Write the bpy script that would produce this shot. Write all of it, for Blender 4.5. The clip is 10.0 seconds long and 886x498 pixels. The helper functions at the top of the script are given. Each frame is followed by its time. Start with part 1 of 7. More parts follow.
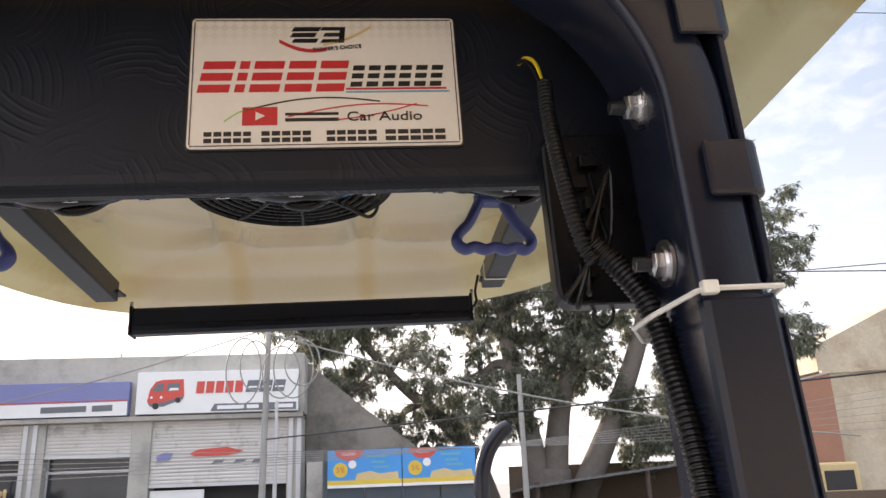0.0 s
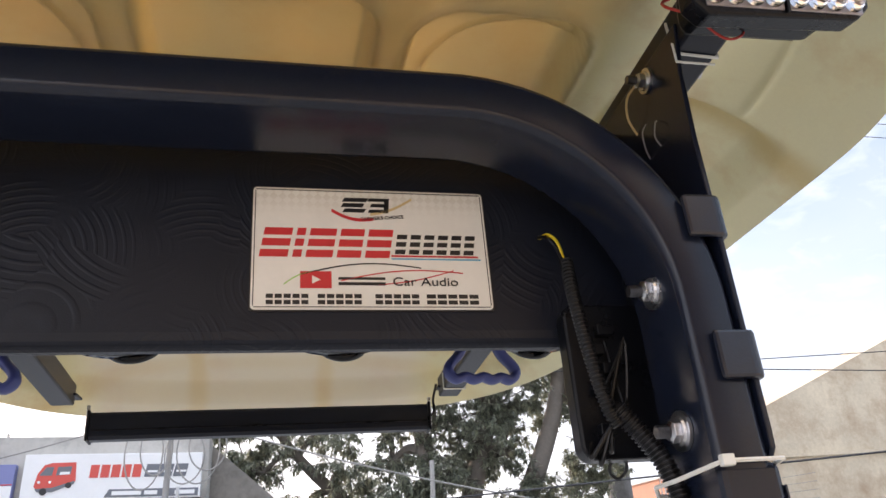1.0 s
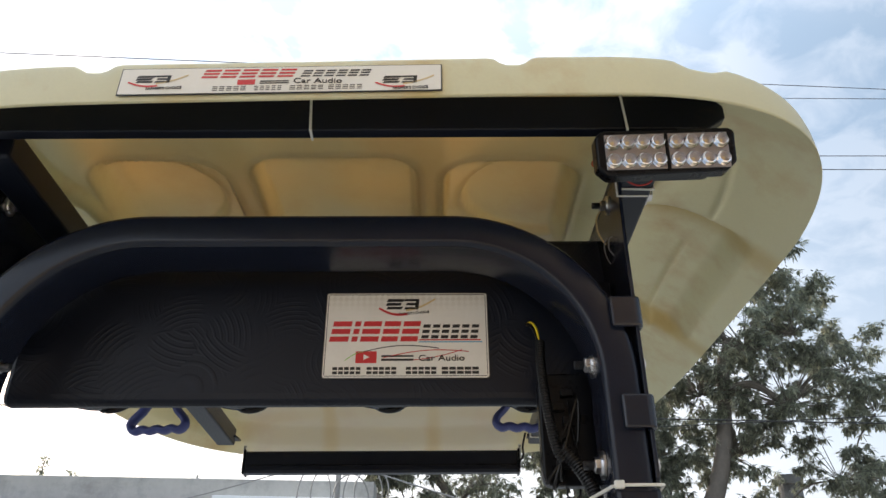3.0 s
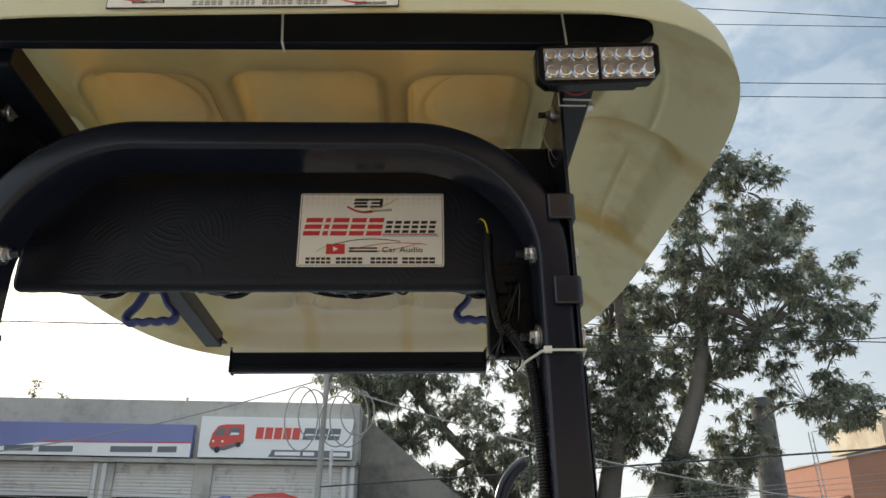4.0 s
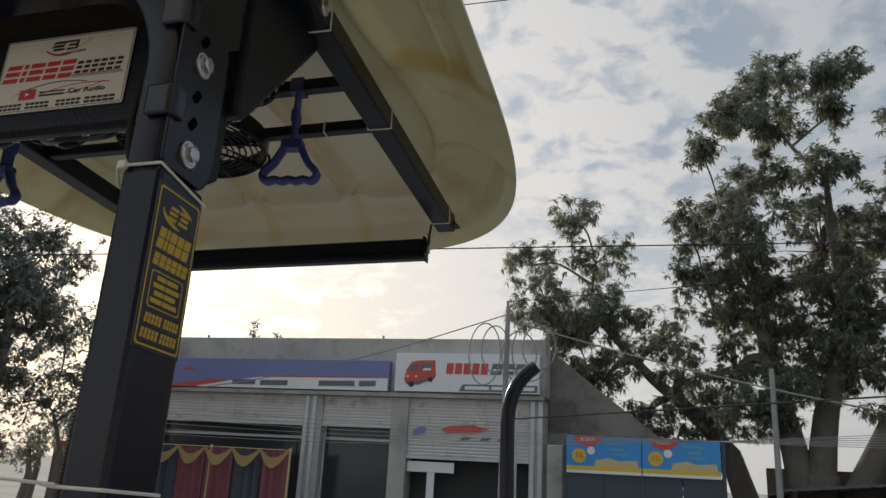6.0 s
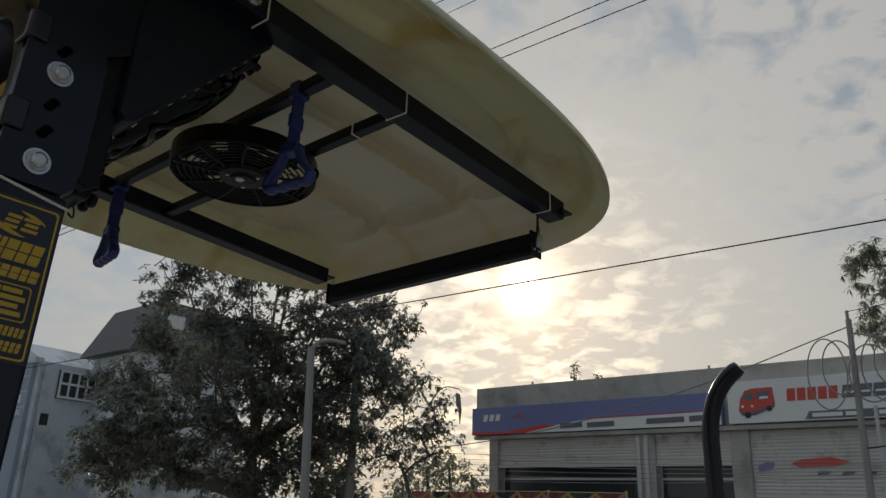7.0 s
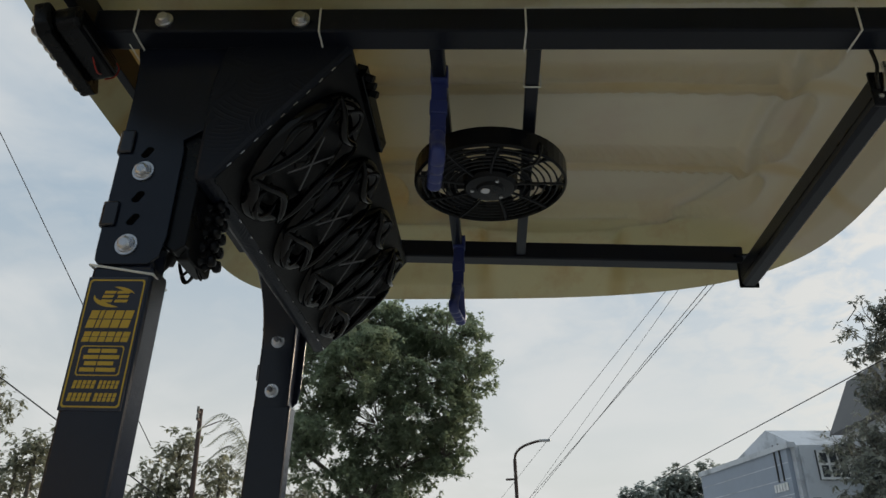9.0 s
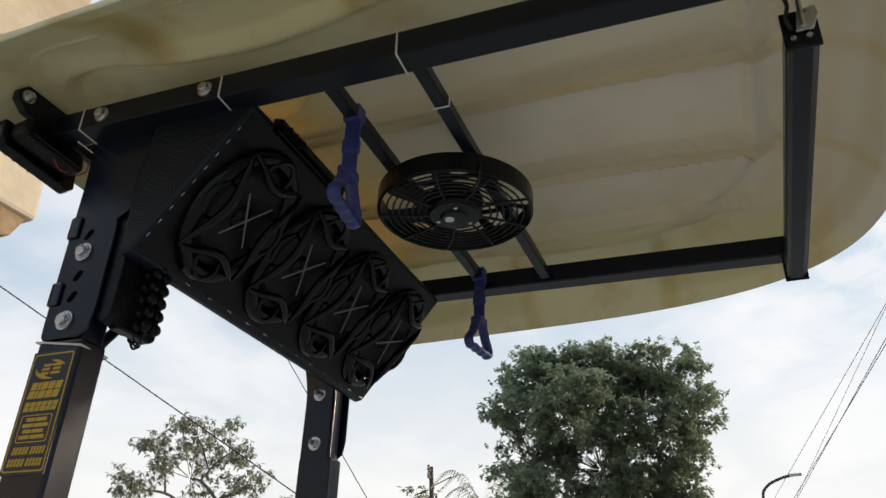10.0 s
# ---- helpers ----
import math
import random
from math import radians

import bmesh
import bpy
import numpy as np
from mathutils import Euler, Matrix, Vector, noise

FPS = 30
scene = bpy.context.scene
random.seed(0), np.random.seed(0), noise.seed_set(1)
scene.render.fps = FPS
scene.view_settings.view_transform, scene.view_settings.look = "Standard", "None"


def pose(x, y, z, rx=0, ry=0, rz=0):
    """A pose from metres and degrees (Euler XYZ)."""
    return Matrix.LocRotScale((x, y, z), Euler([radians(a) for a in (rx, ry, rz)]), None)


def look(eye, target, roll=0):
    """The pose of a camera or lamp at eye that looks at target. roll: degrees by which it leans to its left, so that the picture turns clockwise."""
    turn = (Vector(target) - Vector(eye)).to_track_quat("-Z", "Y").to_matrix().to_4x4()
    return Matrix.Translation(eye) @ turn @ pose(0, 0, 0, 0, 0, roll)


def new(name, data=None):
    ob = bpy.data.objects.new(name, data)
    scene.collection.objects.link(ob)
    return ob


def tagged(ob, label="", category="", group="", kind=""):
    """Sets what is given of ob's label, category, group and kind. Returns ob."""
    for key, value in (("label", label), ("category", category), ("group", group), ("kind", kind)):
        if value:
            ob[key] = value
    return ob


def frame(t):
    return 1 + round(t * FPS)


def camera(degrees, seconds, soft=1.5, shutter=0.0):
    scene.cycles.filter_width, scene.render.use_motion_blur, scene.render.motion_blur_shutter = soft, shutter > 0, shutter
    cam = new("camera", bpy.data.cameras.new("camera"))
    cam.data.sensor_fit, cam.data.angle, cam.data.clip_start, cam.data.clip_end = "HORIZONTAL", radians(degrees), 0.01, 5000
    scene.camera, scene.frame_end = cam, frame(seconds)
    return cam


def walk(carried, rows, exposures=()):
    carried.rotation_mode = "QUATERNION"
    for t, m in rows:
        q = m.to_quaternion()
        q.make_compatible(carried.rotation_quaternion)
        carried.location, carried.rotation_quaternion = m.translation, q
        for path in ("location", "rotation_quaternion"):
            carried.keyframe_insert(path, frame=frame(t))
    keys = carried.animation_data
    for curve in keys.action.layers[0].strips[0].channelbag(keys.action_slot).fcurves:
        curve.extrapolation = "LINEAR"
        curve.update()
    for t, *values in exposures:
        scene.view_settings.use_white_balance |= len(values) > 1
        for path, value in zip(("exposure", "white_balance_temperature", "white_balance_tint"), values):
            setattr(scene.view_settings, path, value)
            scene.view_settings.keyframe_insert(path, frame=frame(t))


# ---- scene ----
cam = camera(60.0, 10.0)

PATH = [
    (0, (0.079, -0.405, 1.92), (0.27, 1.497, 2.507), -2.2),
    (0.5, (-0.027, -0.433, 1.947), (0.315, 1.422, 2.614), -2.6),
    (1, (-0.045, -0.493, 1.966), (0.366, 1.306, 2.738), -2.7),
    (1.5, (-0.062, -0.563, 1.975), (0.289, 1.205, 2.84), -2.2),
    (2, (-0.106, -0.622, 1.972), (0.142, 1.117, 2.929), -1.4),
    (2.2, (-0.095, -0.658, 1.962), (0.076, 1.073, 2.949), -0.6),
    (3.3, (0.128, -0.883, 1.851), (0.113, 0.934, 2.686), 1.2),
    (3.5, (0.127, -0.905, 1.831), (0.128, 0.927, 2.632), 1.1),
    (4, (0.136, -0.937, 1.788), (0.171, 0.926, 2.513), 0.9),
    (4.5, (0.279, -0.949, 1.749), (0.311, 0.943, 2.396), 0.8),
    (5, (0.547, -0.946, 1.718), (0.515, 0.973, 2.281), 2.1),
    (5.2, (0.657, -0.901, 1.712), (0.544, 1.023, 2.247), 3.3),
    (6.3, (1.005, -0.536, 1.694), (0.282, 1.229, 2.298), 2.3),
    (6.5, (1.12, -0.441, 1.685), (0.229, 1.239, 2.304), 2.0),
    (7, (1.292, -0.226, 1.677), (0.061, 1.215, 2.315), 1.8),
    (7.5, (1.314, 0.026, 1.638), (-0.162, 1.179, 2.339), 0.3),
    (8, (1.358, 0.301, 1.648), (-0.32, 1.065, 2.423), -2.7),
    (8.5, (1.413, 0.511, 1.613), (-0.393, 0.834, 2.41), -2.4),
    (9, (1.349, 0.63, 1.583), (-0.472, 0.532, 2.405), -1.3),
    (9.5, (1.268, 0.796, 1.593), (-0.472, 0.367, 2.482), -1.4),
    (10, (1.207, 1.094, 1.561), (-0.444, 0.475, 2.504), -1.7),
]
EXPOSURES = [(0.0, 1.70, 6800, 23), (1.0, 1.83, 6450, 22), (2.0, 2.08, 5800, 28), (3.5, 1.0, 6450, 10), (4.5, 0.95, 6450, 12), (5.0, 0.78, 6450, 12), (6.5, -0.30, 6550, 13),
             (7.5, -0.7, 6400, 8), (8.0, -0.66, 6350, 8), (8.5, -0.24, 6450, 10), (9.0, 0.1, 6500, 10), (9.5, 0.30, 6500, 12), (10.0, 0.6, 6600, 13)]
walk(cam, [(t, look(eye, target, roll)) for t, eye, target, roll in PATH], EXPOSURES)

# ---- world and sun ----
SUN_AZ, SUN_EL = -34.0, 15.7  # degrees: azimuth from +y towards +x, elevation
sun_dir = Vector((math.sin(radians(SUN_AZ)) * math.cos(radians(SUN_EL)),
                  math.cos(radians(SUN_AZ)) * math.cos(radians(SUN_EL)), math.sin(radians(SUN_EL))))


def nodes_of(tree):
    n, l = tree.nodes, tree.links

    def add(kind, **values):
        node = n.new(kind)
        for key, value in values.items():
            if key in node.inputs:
                node.inputs[key].default_value = value
        return node

    return n, l, add


def make_world():
    world = bpy.data.worlds.new("sky")
    world.use_nodes = True
    scene.world = world
    n, l, add = nodes_of(world.node_tree)
    n.clear()
    sky = n.new("ShaderNodeTexSky")
    sky.sky_type, sky.sun_disc = "NISHITA", False
    sky.sun_elevation, sky.sun_rotation = radians(SUN_EL), radians(SUN_AZ)
    sky.air_density, sky.dust_density, sky.ozone_density = 1.0, 2.5, 1.0
    coord = n.new("ShaderNodeTexCoord")
    # clouds on a flat layer high above
    split = n.new("ShaderNodeSeparateXYZ")
    l.new(coord.outputs["Generated"], split.inputs[0])
    lift = n.new("ShaderNodeMath")
    lift.operation = "MAXIMUM"
    lift.inputs[1].default_value = 0.0
    l.new(split.outputs["Z"], lift.inputs[0])
    lift2 = n.new("ShaderNodeMath")
    lift2.operation = "ADD"
    lift2.inputs[1].default_value = 0.24
    l.new(lift.outputs[0], lift2.inputs[0])
    div = n.new("ShaderNodeVectorMath")
    div.operation = "DIVIDE"
    comb = n.new("ShaderNodeCombineXYZ")
    for k in range(3):
        l.new(lift2.outputs[0], comb.inputs[k])
    l.new(coord.outputs["Generated"], div.inputs[0])
    l.new(comb.outputs[0], div.inputs[1])
    cells = n.new("ShaderNodeTexNoise")
    cells.inputs["Scale"].default_value = 11.0
    cells.inputs["Detail"].default_value = 8.0
    cells.inputs["Roughness"].default_value = 0.55
    cells.inputs["Distortion"].default_value = 0.35
    l.new(div.outputs[0], cells.inputs["Vector"])
    big = n.new("ShaderNodeTexNoise")
    big.inputs["Scale"].default_value = 1.3
    big.inputs["Detail"].default_value = 3.0
    l.new(div.outputs[0], big.inputs["Vector"])
    mixf = n.new("ShaderNodeMath")
    mixf.operation = "MULTIPLY_ADD"
    mixf.inputs[1].default_value = 0.24
    l.new(big.outputs["Fac"], mixf.inputs[0])
    half = n.new("ShaderNodeMath")
    half.operation = "MULTIPLY"
    half.inputs[1].default_value = 0.72
    l.new(cells.outputs["Fac"], half.inputs[0])
    l.new(half.outputs[0], mixf.inputs[2])
    ramp = n.new("ShaderNodeValToRGB")
    ramp.color_ramp.elements[0].position, ramp.color_ramp.elements[0].color = 0.395, (0, 0, 0, 1)
    ramp.color_ramp.elements[1].position, ramp.color_ramp.elements[1].color = 0.53, (1, 1, 1, 1)
    # nearness to the sun
    dot = n.new("ShaderNodeVectorMath")
    dot.operation = "DOT_PRODUCT"
    norm = n.new("ShaderNodeVectorMath")
    norm.operation = "NORMALIZE"
    l.new(coord.outputs["Generated"], norm.inputs[0])
    l.new(norm.outputs[0], dot.inputs[0])
    dot.inputs[1].default_value = sun_dir
    # the cloud lies thicker round the sun and thins out away from it
    thick = n.new("ShaderNodeMath")
    thick.operation = "MULTIPLY_ADD"
    thick.inputs[1].default_value, thick.inputs[2].default_value = 0.10, -0.085
    l.new(dot.outputs["Value"], thick.inputs[0])
    cover = n.new("ShaderNodeMath")
    cover.operation = "ADD"
    l.new(mixf.outputs[0], cover.inputs[0])
    l.new(thick.outputs[0], cover.inputs[1])
    l.new(cover.outputs[0], ramp.inputs[0])

    def power(base, exponent):
        up = n.new("ShaderNodeMath")
        up.operation = "MAXIMUM"
        up.inputs[1].default_value = 0.0
        l.new(base, up.inputs[0])
        p = n.new("ShaderNodeMath")
        p.operation = "POWER"
        p.inputs[1].default_value = exponent
        l.new(up.outputs[0], p.inputs[0])
        return p.outputs[0]

    def scaled(colour, factor_socket):
        m = n.new("ShaderNodeVectorMath")
        m.operation = "SCALE"
        m.inputs[0].default_value = colour
        l.new(factor_socket, m.inputs["Scale"])
        return m.outputs[0]

    def summed(a, b):
        m = n.new("ShaderNodeVectorMath")
        m.operation = "ADD"
        l.new(a, m.inputs[0])
        l.new(b, m.inputs[1])
        return m.outputs[0]

    wide = scaled((0.08, 0.06, 0.035), power(dot.outputs["Value"], 14))
    near = scaled((0.42, 0.24, 0.08), power(dot.outputs["Value"], 300))
    core = scaled((3.6, 3.1, 2.3), power(dot.outputs["Value"], 2300))
    veil_f = n.new("ShaderNodeMath")
    veil_f.operation = "MULTIPLY_ADD"
    veil_f.inputs[1].default_value, veil_f.inputs[2].default_value = 1.05, 0.06
    l.new(ramp.outputs[0], veil_f.inputs[0])
    broken = n.new("ShaderNodeVectorMath")
    broken.operation = "SCALE"
    l.new(summed(near, core), broken.inputs[0])
    l.new(veil_f.outputs[0], broken.inputs["Scale"])
    glow = summed(wide, broken.outputs[0])
    # cloud brightness: pale grey, lit towards the sun
    cloud = n.new("ShaderNodeVectorMath")
    cloud.operation = "ADD"
    cloud.inputs[0].default_value = CLOUD
    l.new(wide, cloud.inputs[1])
    base = n.new("ShaderNodeMix")
    base.data_type = "RGBA"
    amount = n.new("ShaderNodeMath")
    amount.operation = "MULTIPLY"
    firm = n.new("ShaderNodeMapRange")
    firm.inputs["From Min"].default_value, firm.inputs["From Max"].default_value = 0.50, 0.90
    firm.inputs["To Min"].default_value, firm.inputs["To Max"].default_value = 0.15, 0.78
    l.new(dot.outputs["Value"], firm.inputs["Value"])
    l.new(firm.outputs[0], amount.inputs[1])
    # towards the horizon the cells run together into even haze
    even = n.new("ShaderNodeMapRange")
    even.interpolation_type = "SMOOTHSTEP"
    even.inputs["From Min"].default_value, even.inputs["From Max"].default_value = 0.14, 0.46
    l.new(split.outputs["Z"], even.inputs["Value"])
    cell = n.new("ShaderNodeMix")
    cell.inputs["A"].default_value = 0.72
    sunward = n.new("ShaderNodeMapRange")
    sunward.interpolation_type = "SMOOTHSTEP"
    sunward.inputs["From Min"].default_value, sunward.inputs["From Max"].default_value = 0.74, 0.95
    l.new(dot.outputs["Value"], sunward.inputs["Value"])
    texture = n.new("ShaderNodeMath")
    texture.operation, texture.use_clamp = "MULTIPLY_ADD", True
    texture.inputs[1].default_value = 0.85
    l.new(even.outputs[0], texture.inputs[0])
    l.new(sunward.outputs[0], texture.inputs[2])
    l.new(texture.outputs[0], cell.inputs["Factor"])
    l.new(ramp.outputs[0], cell.inputs["B"])
    l.new(cell.outputs["Result"], amount.inputs[0])
    l.new(amount.outputs[0], base.inputs["Factor"])
    tint = n.new("ShaderNodeVectorMath")
    tint.operation = "SCALE"
    tint.inputs["Scale"].default_value = SKY
    l.new(sky.outputs[0], tint.inputs[0])
    veil = n.new("ShaderNodeVectorMath")
    veil.operation = "ADD"
    veil.inputs[1].default_value = HAZE
    l.new(tint.outputs[0], veil.inputs[0])
    # the air is brighter in the west than in the east
    bright = n.new("ShaderNodeMapRange")
    bright.inputs["From Min"].default_value, bright.inputs["From Max"].default_value = -0.6, 0.6
    bright.inputs["To Min"].default_value, bright.inputs["To Max"].default_value = 1.18, 0.62
    l.new(split.outputs["X"], bright.inputs["Value"])
    air = n.new("ShaderNodeVectorMath")
    air.operation = "SCALE"
    l.new(veil.outputs[0], air.inputs[0])
    l.new(bright.outputs[0], air.inputs["Scale"])
    l.new(air.outputs[0], base.inputs["A"])
    l.new(cloud.outputs[0], base.inputs["B"])
    # the glow is broken up by the cloud in front of it
    low = n.new("ShaderNodeMapRange")
    low.interpolation_type = "SMOOTHSTEP"
    low.inputs["From Min"].default_value, low.inputs["From Max"].default_value = 0.58, 0.0
    low.inputs["To Max"].default_value = 0.92
    l.new(split.outputs["Z"], low.inputs["Value"])
    horizon = n.new("ShaderNodeMix")
    horizon.data_type = "RGBA"
    horizon.inputs["B"].default_value = (*HORIZON, 1)
    clearer = n.new("ShaderNodeMath")
    clearer.operation = "SUBTRACT"
    clearer.inputs[0].default_value = 1.12
    l.new(firm.outputs[0], clearer.inputs[1])
    murk = n.new("ShaderNodeMath")
    murk.operation = "MULTIPLY"
    # hazier towards the west than in the east
    east = n.new("ShaderNodeMapRange")
    east.inputs["From Min"].default_value, east.inputs["From Max"].default_value = -0.4, 0.6
    east.inputs["To Min"].default_value, east.inputs["To Max"].default_value = 1.0, 0.18
    l.new(split.outputs["X"], east.inputs["Value"])
    west = n.new("ShaderNodeMath")
    west.operation = "MULTIPLY"
    l.new(low.outputs[0], west.inputs[0])
    l.new(east.outputs[0], west.inputs[1])
    l.new(west.outputs[0], murk.inputs[0])
    l.new(clearer.outputs[0], murk.inputs[1])
    l.new(murk.outputs[0], horizon.inputs["Factor"])
    l.new(base.outputs["Result"], horizon.inputs["A"])
    # broad soft clouds, away from the sun
    soft = n.new("ShaderNodeTexNoise")
    soft.inputs["Scale"].default_value, soft.inputs["Detail"].default_value, soft.inputs["Roughness"].default_value = 2.2, 6.0, 0.50
    soft.inputs["Distortion"].default_value = 0.5
    l.new(div.outputs[0], soft.inputs["Vector"])
    puff = n.new("ShaderNodeMapRange")
    puff.interpolation_type = "SMOOTHSTEP"
    puff.inputs["From Min"].default_value, puff.inputs["From Max"].default_value = 0.36, 0.66
    puff.inputs["To Max"].default_value = 0.62
    l.new(soft.outputs["Fac"], puff.inputs["Value"])
    clear = n.new("ShaderNodeMapRange")
    clear.interpolation_type = "SMOOTHSTEP"
    clear.inputs["From Min"].default_value, clear.inputs["From Max"].default_value = 0.90, 0.62
    l.new(dot.outputs["Value"], clear.inputs["Value"])
    cloudy = n.new("ShaderNodeMath")
    cloudy.operation = "MULTIPLY"
    l.new(puff.outputs[0], cloudy.inputs[0])
    fewer = n.new("ShaderNodeMapRange")  # the east is clearer
    fewer.inputs["From Min"].default_value, fewer.inputs["From Max"].default_value = 0.0, 0.45
    fewer.inputs["To Min"].default_value, fewer.inputs["To Max"].default_value = 1.0, 0.22
    l.new(split.outputs["X"], fewer.inputs["Value"])
    less = n.new("ShaderNodeMath")
    less.operation = "MULTIPLY"
    l.new(clear.outputs[0], less.inputs[0])
    l.new(fewer.outputs[0], less.inputs[1])
    l.new(less.outputs[0], cloudy.inputs[1])
    fleece = n.new("ShaderNodeMix")
    fleece.data_type = "RGBA"
    l.new(cloudy.outputs[0], fleece.inputs["Factor"])
    l.new(horizon.outputs["Result"], fleece.inputs["A"])
    l.new(scaled(FLEECE, bright.outputs[0]), fleece.inputs["B"])
    total = summed(fleece.outputs["Result"], glow)
    zenith = n.new("ShaderNodeMapRange")
    zenith.interpolation_type = "SMOOTHSTEP"
    zenith.inputs["From Min"].default_value, zenith.inputs["From Max"].default_value = 0.58, 1.0
    zenith.inputs["To Min"].default_value, zenith.inputs["To Max"].default_value = 0.80, 1.75
    l.new(split.outputs["Z"], zenith.inputs["Value"])
    dome = n.new("ShaderNodeVectorMath")
    dome.operation = "SCALE"
    l.new(total, dome.inputs[0])
    l.new(zenith.outputs[0], dome.inputs["Scale"])
    back = add("ShaderNodeBackground")
    l.new(dome.outputs[0], back.inputs["Color"])
    back.inputs["Strength"].default_value = 1.0
    out = n.new("ShaderNodeOutputWorld")
    l.new(back.outputs[0], out.inputs[0])


SKY, HAZE, CLOUD = 0.036, (0.265, 0.36, 0.445), (0.93, 0.905, 0.85)
HORIZON = (0.84, 0.83, 0.77)
FLEECE = (0.715, 0.725, 0.715)
make_world()
sun = new("sun", bpy.data.lights.new("sun", "SUN"))
sun.data.energy, sun.data.angle, sun.data.color = 1.8, radians(2.5), (1.0, 0.86, 0.66)
sun.matrix_world = look(sun_dir * 50, (0, 0, 0))


# ---- materials ----
def material(name, colour, rough=0.6, metal=0.0, vary=0.25, scale=6.0, fine=90.0, bump=0.15, spec=0.5, dirt=None, dirt_at=0.62,
             random_tint=0.0, sheer=0.0, through_tint=(1, 1, 1)):
    """A surface with two scales of variation: broad stains and fine grain with relief."""
    mat = bpy.data.materials.new(name)
    mat.use_nodes = True
    n, l, add = nodes_of(mat.node_tree)
    bsdf = n["Principled BSDF"]
    bsdf.inputs["Roughness"].default_value, bsdf.inputs["Metallic"].default_value = rough, metal
    bsdf.inputs["Specular IOR Level"].default_value = spec
    coord = n.new("ShaderNodeTexCoord")
    broad = add("ShaderNodeTexNoise", Scale=scale, Detail=5.0, Roughness=0.6)
    grain = add("ShaderNodeTexNoise", Scale=fine, Detail=3.0, Roughness=0.6)
    for t in (broad, grain):
        l.new(coord.outputs["Object"], t.inputs["Vector"])
    value = n.new("ShaderNodeMath")
    value.operation = "MULTIPLY_ADD"
    value.inputs[1].default_value, value.inputs[2].default_value = vary * 2, 1 - vary
    l.new(broad.outputs["Fac"], value.inputs[0])
    small = n.new("ShaderNodeMath")
    small.operation = "MULTIPLY_ADD"
    small.inputs[1].default_value, small.inputs[2].default_value = vary * 0.8, 1 - vary * 0.4
    l.new(grain.outputs["Fac"], small.inputs[0])
    both = n.new("ShaderNodeMath")
    both.operation = "MULTIPLY"
    l.new(value.outputs[0], both.inputs[0])
    l.new(small.outputs[0], both.inputs[1])
    shade = both.outputs[0]
    if random_tint:
        info = n.new("ShaderNodeObjectInfo")
        tint = n.new("ShaderNodeMath")
        tint.operation = "MULTIPLY_ADD"
        tint.inputs[1].default_value, tint.inputs[2].default_value = random_tint * 2, 1 - random_tint
        l.new(info.outputs["Random"], tint.inputs[0])
        more = n.new("ShaderNodeMath")
        more.operation = "MULTIPLY"
        l.new(shade, more.inputs[0])
        l.new(tint.outputs[0], more.inputs[1])
        shade = more.outputs[0]
    col = n.new("ShaderNodeVectorMath")
    col.operation = "SCALE"
    col.inputs[0].default_value = colour
    l.new(shade, col.inputs["Scale"])
    final = col.outputs[0]
    if dirt:
        ramp = n.new("ShaderNodeValToRGB")
        ramp.color_ramp.elements[0].position, ramp.color_ramp.elements[1].position = dirt_at - 0.12, dirt_at + 0.12
        spots = add("ShaderNodeTexNoise", Scale=scale * 1.7, Detail=6.0, Roughness=0.65)
        l.new(coord.outputs["Object"], spots.inputs["Vector"])
        l.new(spots.outputs["Fac"], ramp.inputs[0])
        mix = n.new("ShaderNodeMix")
        mix.data_type = "RGBA"
        l.new(ramp.outputs[0], mix.inputs["Factor"])
        l.new(final, mix.inputs["A"])
        mix.inputs["B"].default_value = (*dirt, 1)
        final = mix.outputs["Result"]
    l.new(final, bsdf.inputs["Base Color"])
    gloss = n.new("ShaderNodeMath")
    gloss.operation = "MULTIPLY_ADD"
    gloss.inputs[1].default_value, gloss.inputs[2].default_value = 0.25 * rough, rough * 0.87
    gloss.use_clamp = True
    l.new(broad.outputs["Fac"], gloss.inputs[0])
    l.new(gloss.outputs[0], bsdf.inputs["Roughness"])
    relief = n.new("ShaderNodeBump")
    relief.inputs["Strength"].default_value, relief.inputs["Distance"].default_value = bump, 0.02 if fine < 20 else 0.002
    l.new(grain.outputs["Fac"], relief.inputs["Height"])
    l.new(relief.outputs[0], bsdf.inputs["Normal"])
    if sheer:
        see = n.new("ShaderNodeBsdfTranslucent")
        amber = n.new("ShaderNodeVectorMath")
        amber.operation = "MULTIPLY"
        amber.inputs[1].default_value = through_tint
        l.new(final, amber.inputs[0])
        l.new(amber.outputs[0], see.inputs["Color"])
        mixed = n.new("ShaderNodeMixShader")
        mixed.inputs[0].default_value = sheer
        l.new(bsdf.outputs[0], mixed.inputs[1])
        l.new(see.outputs[0], mixed.inputs[2])
        l.new(mixed.outputs[0], n["Material Output"].inputs["Surface"])
    return mat


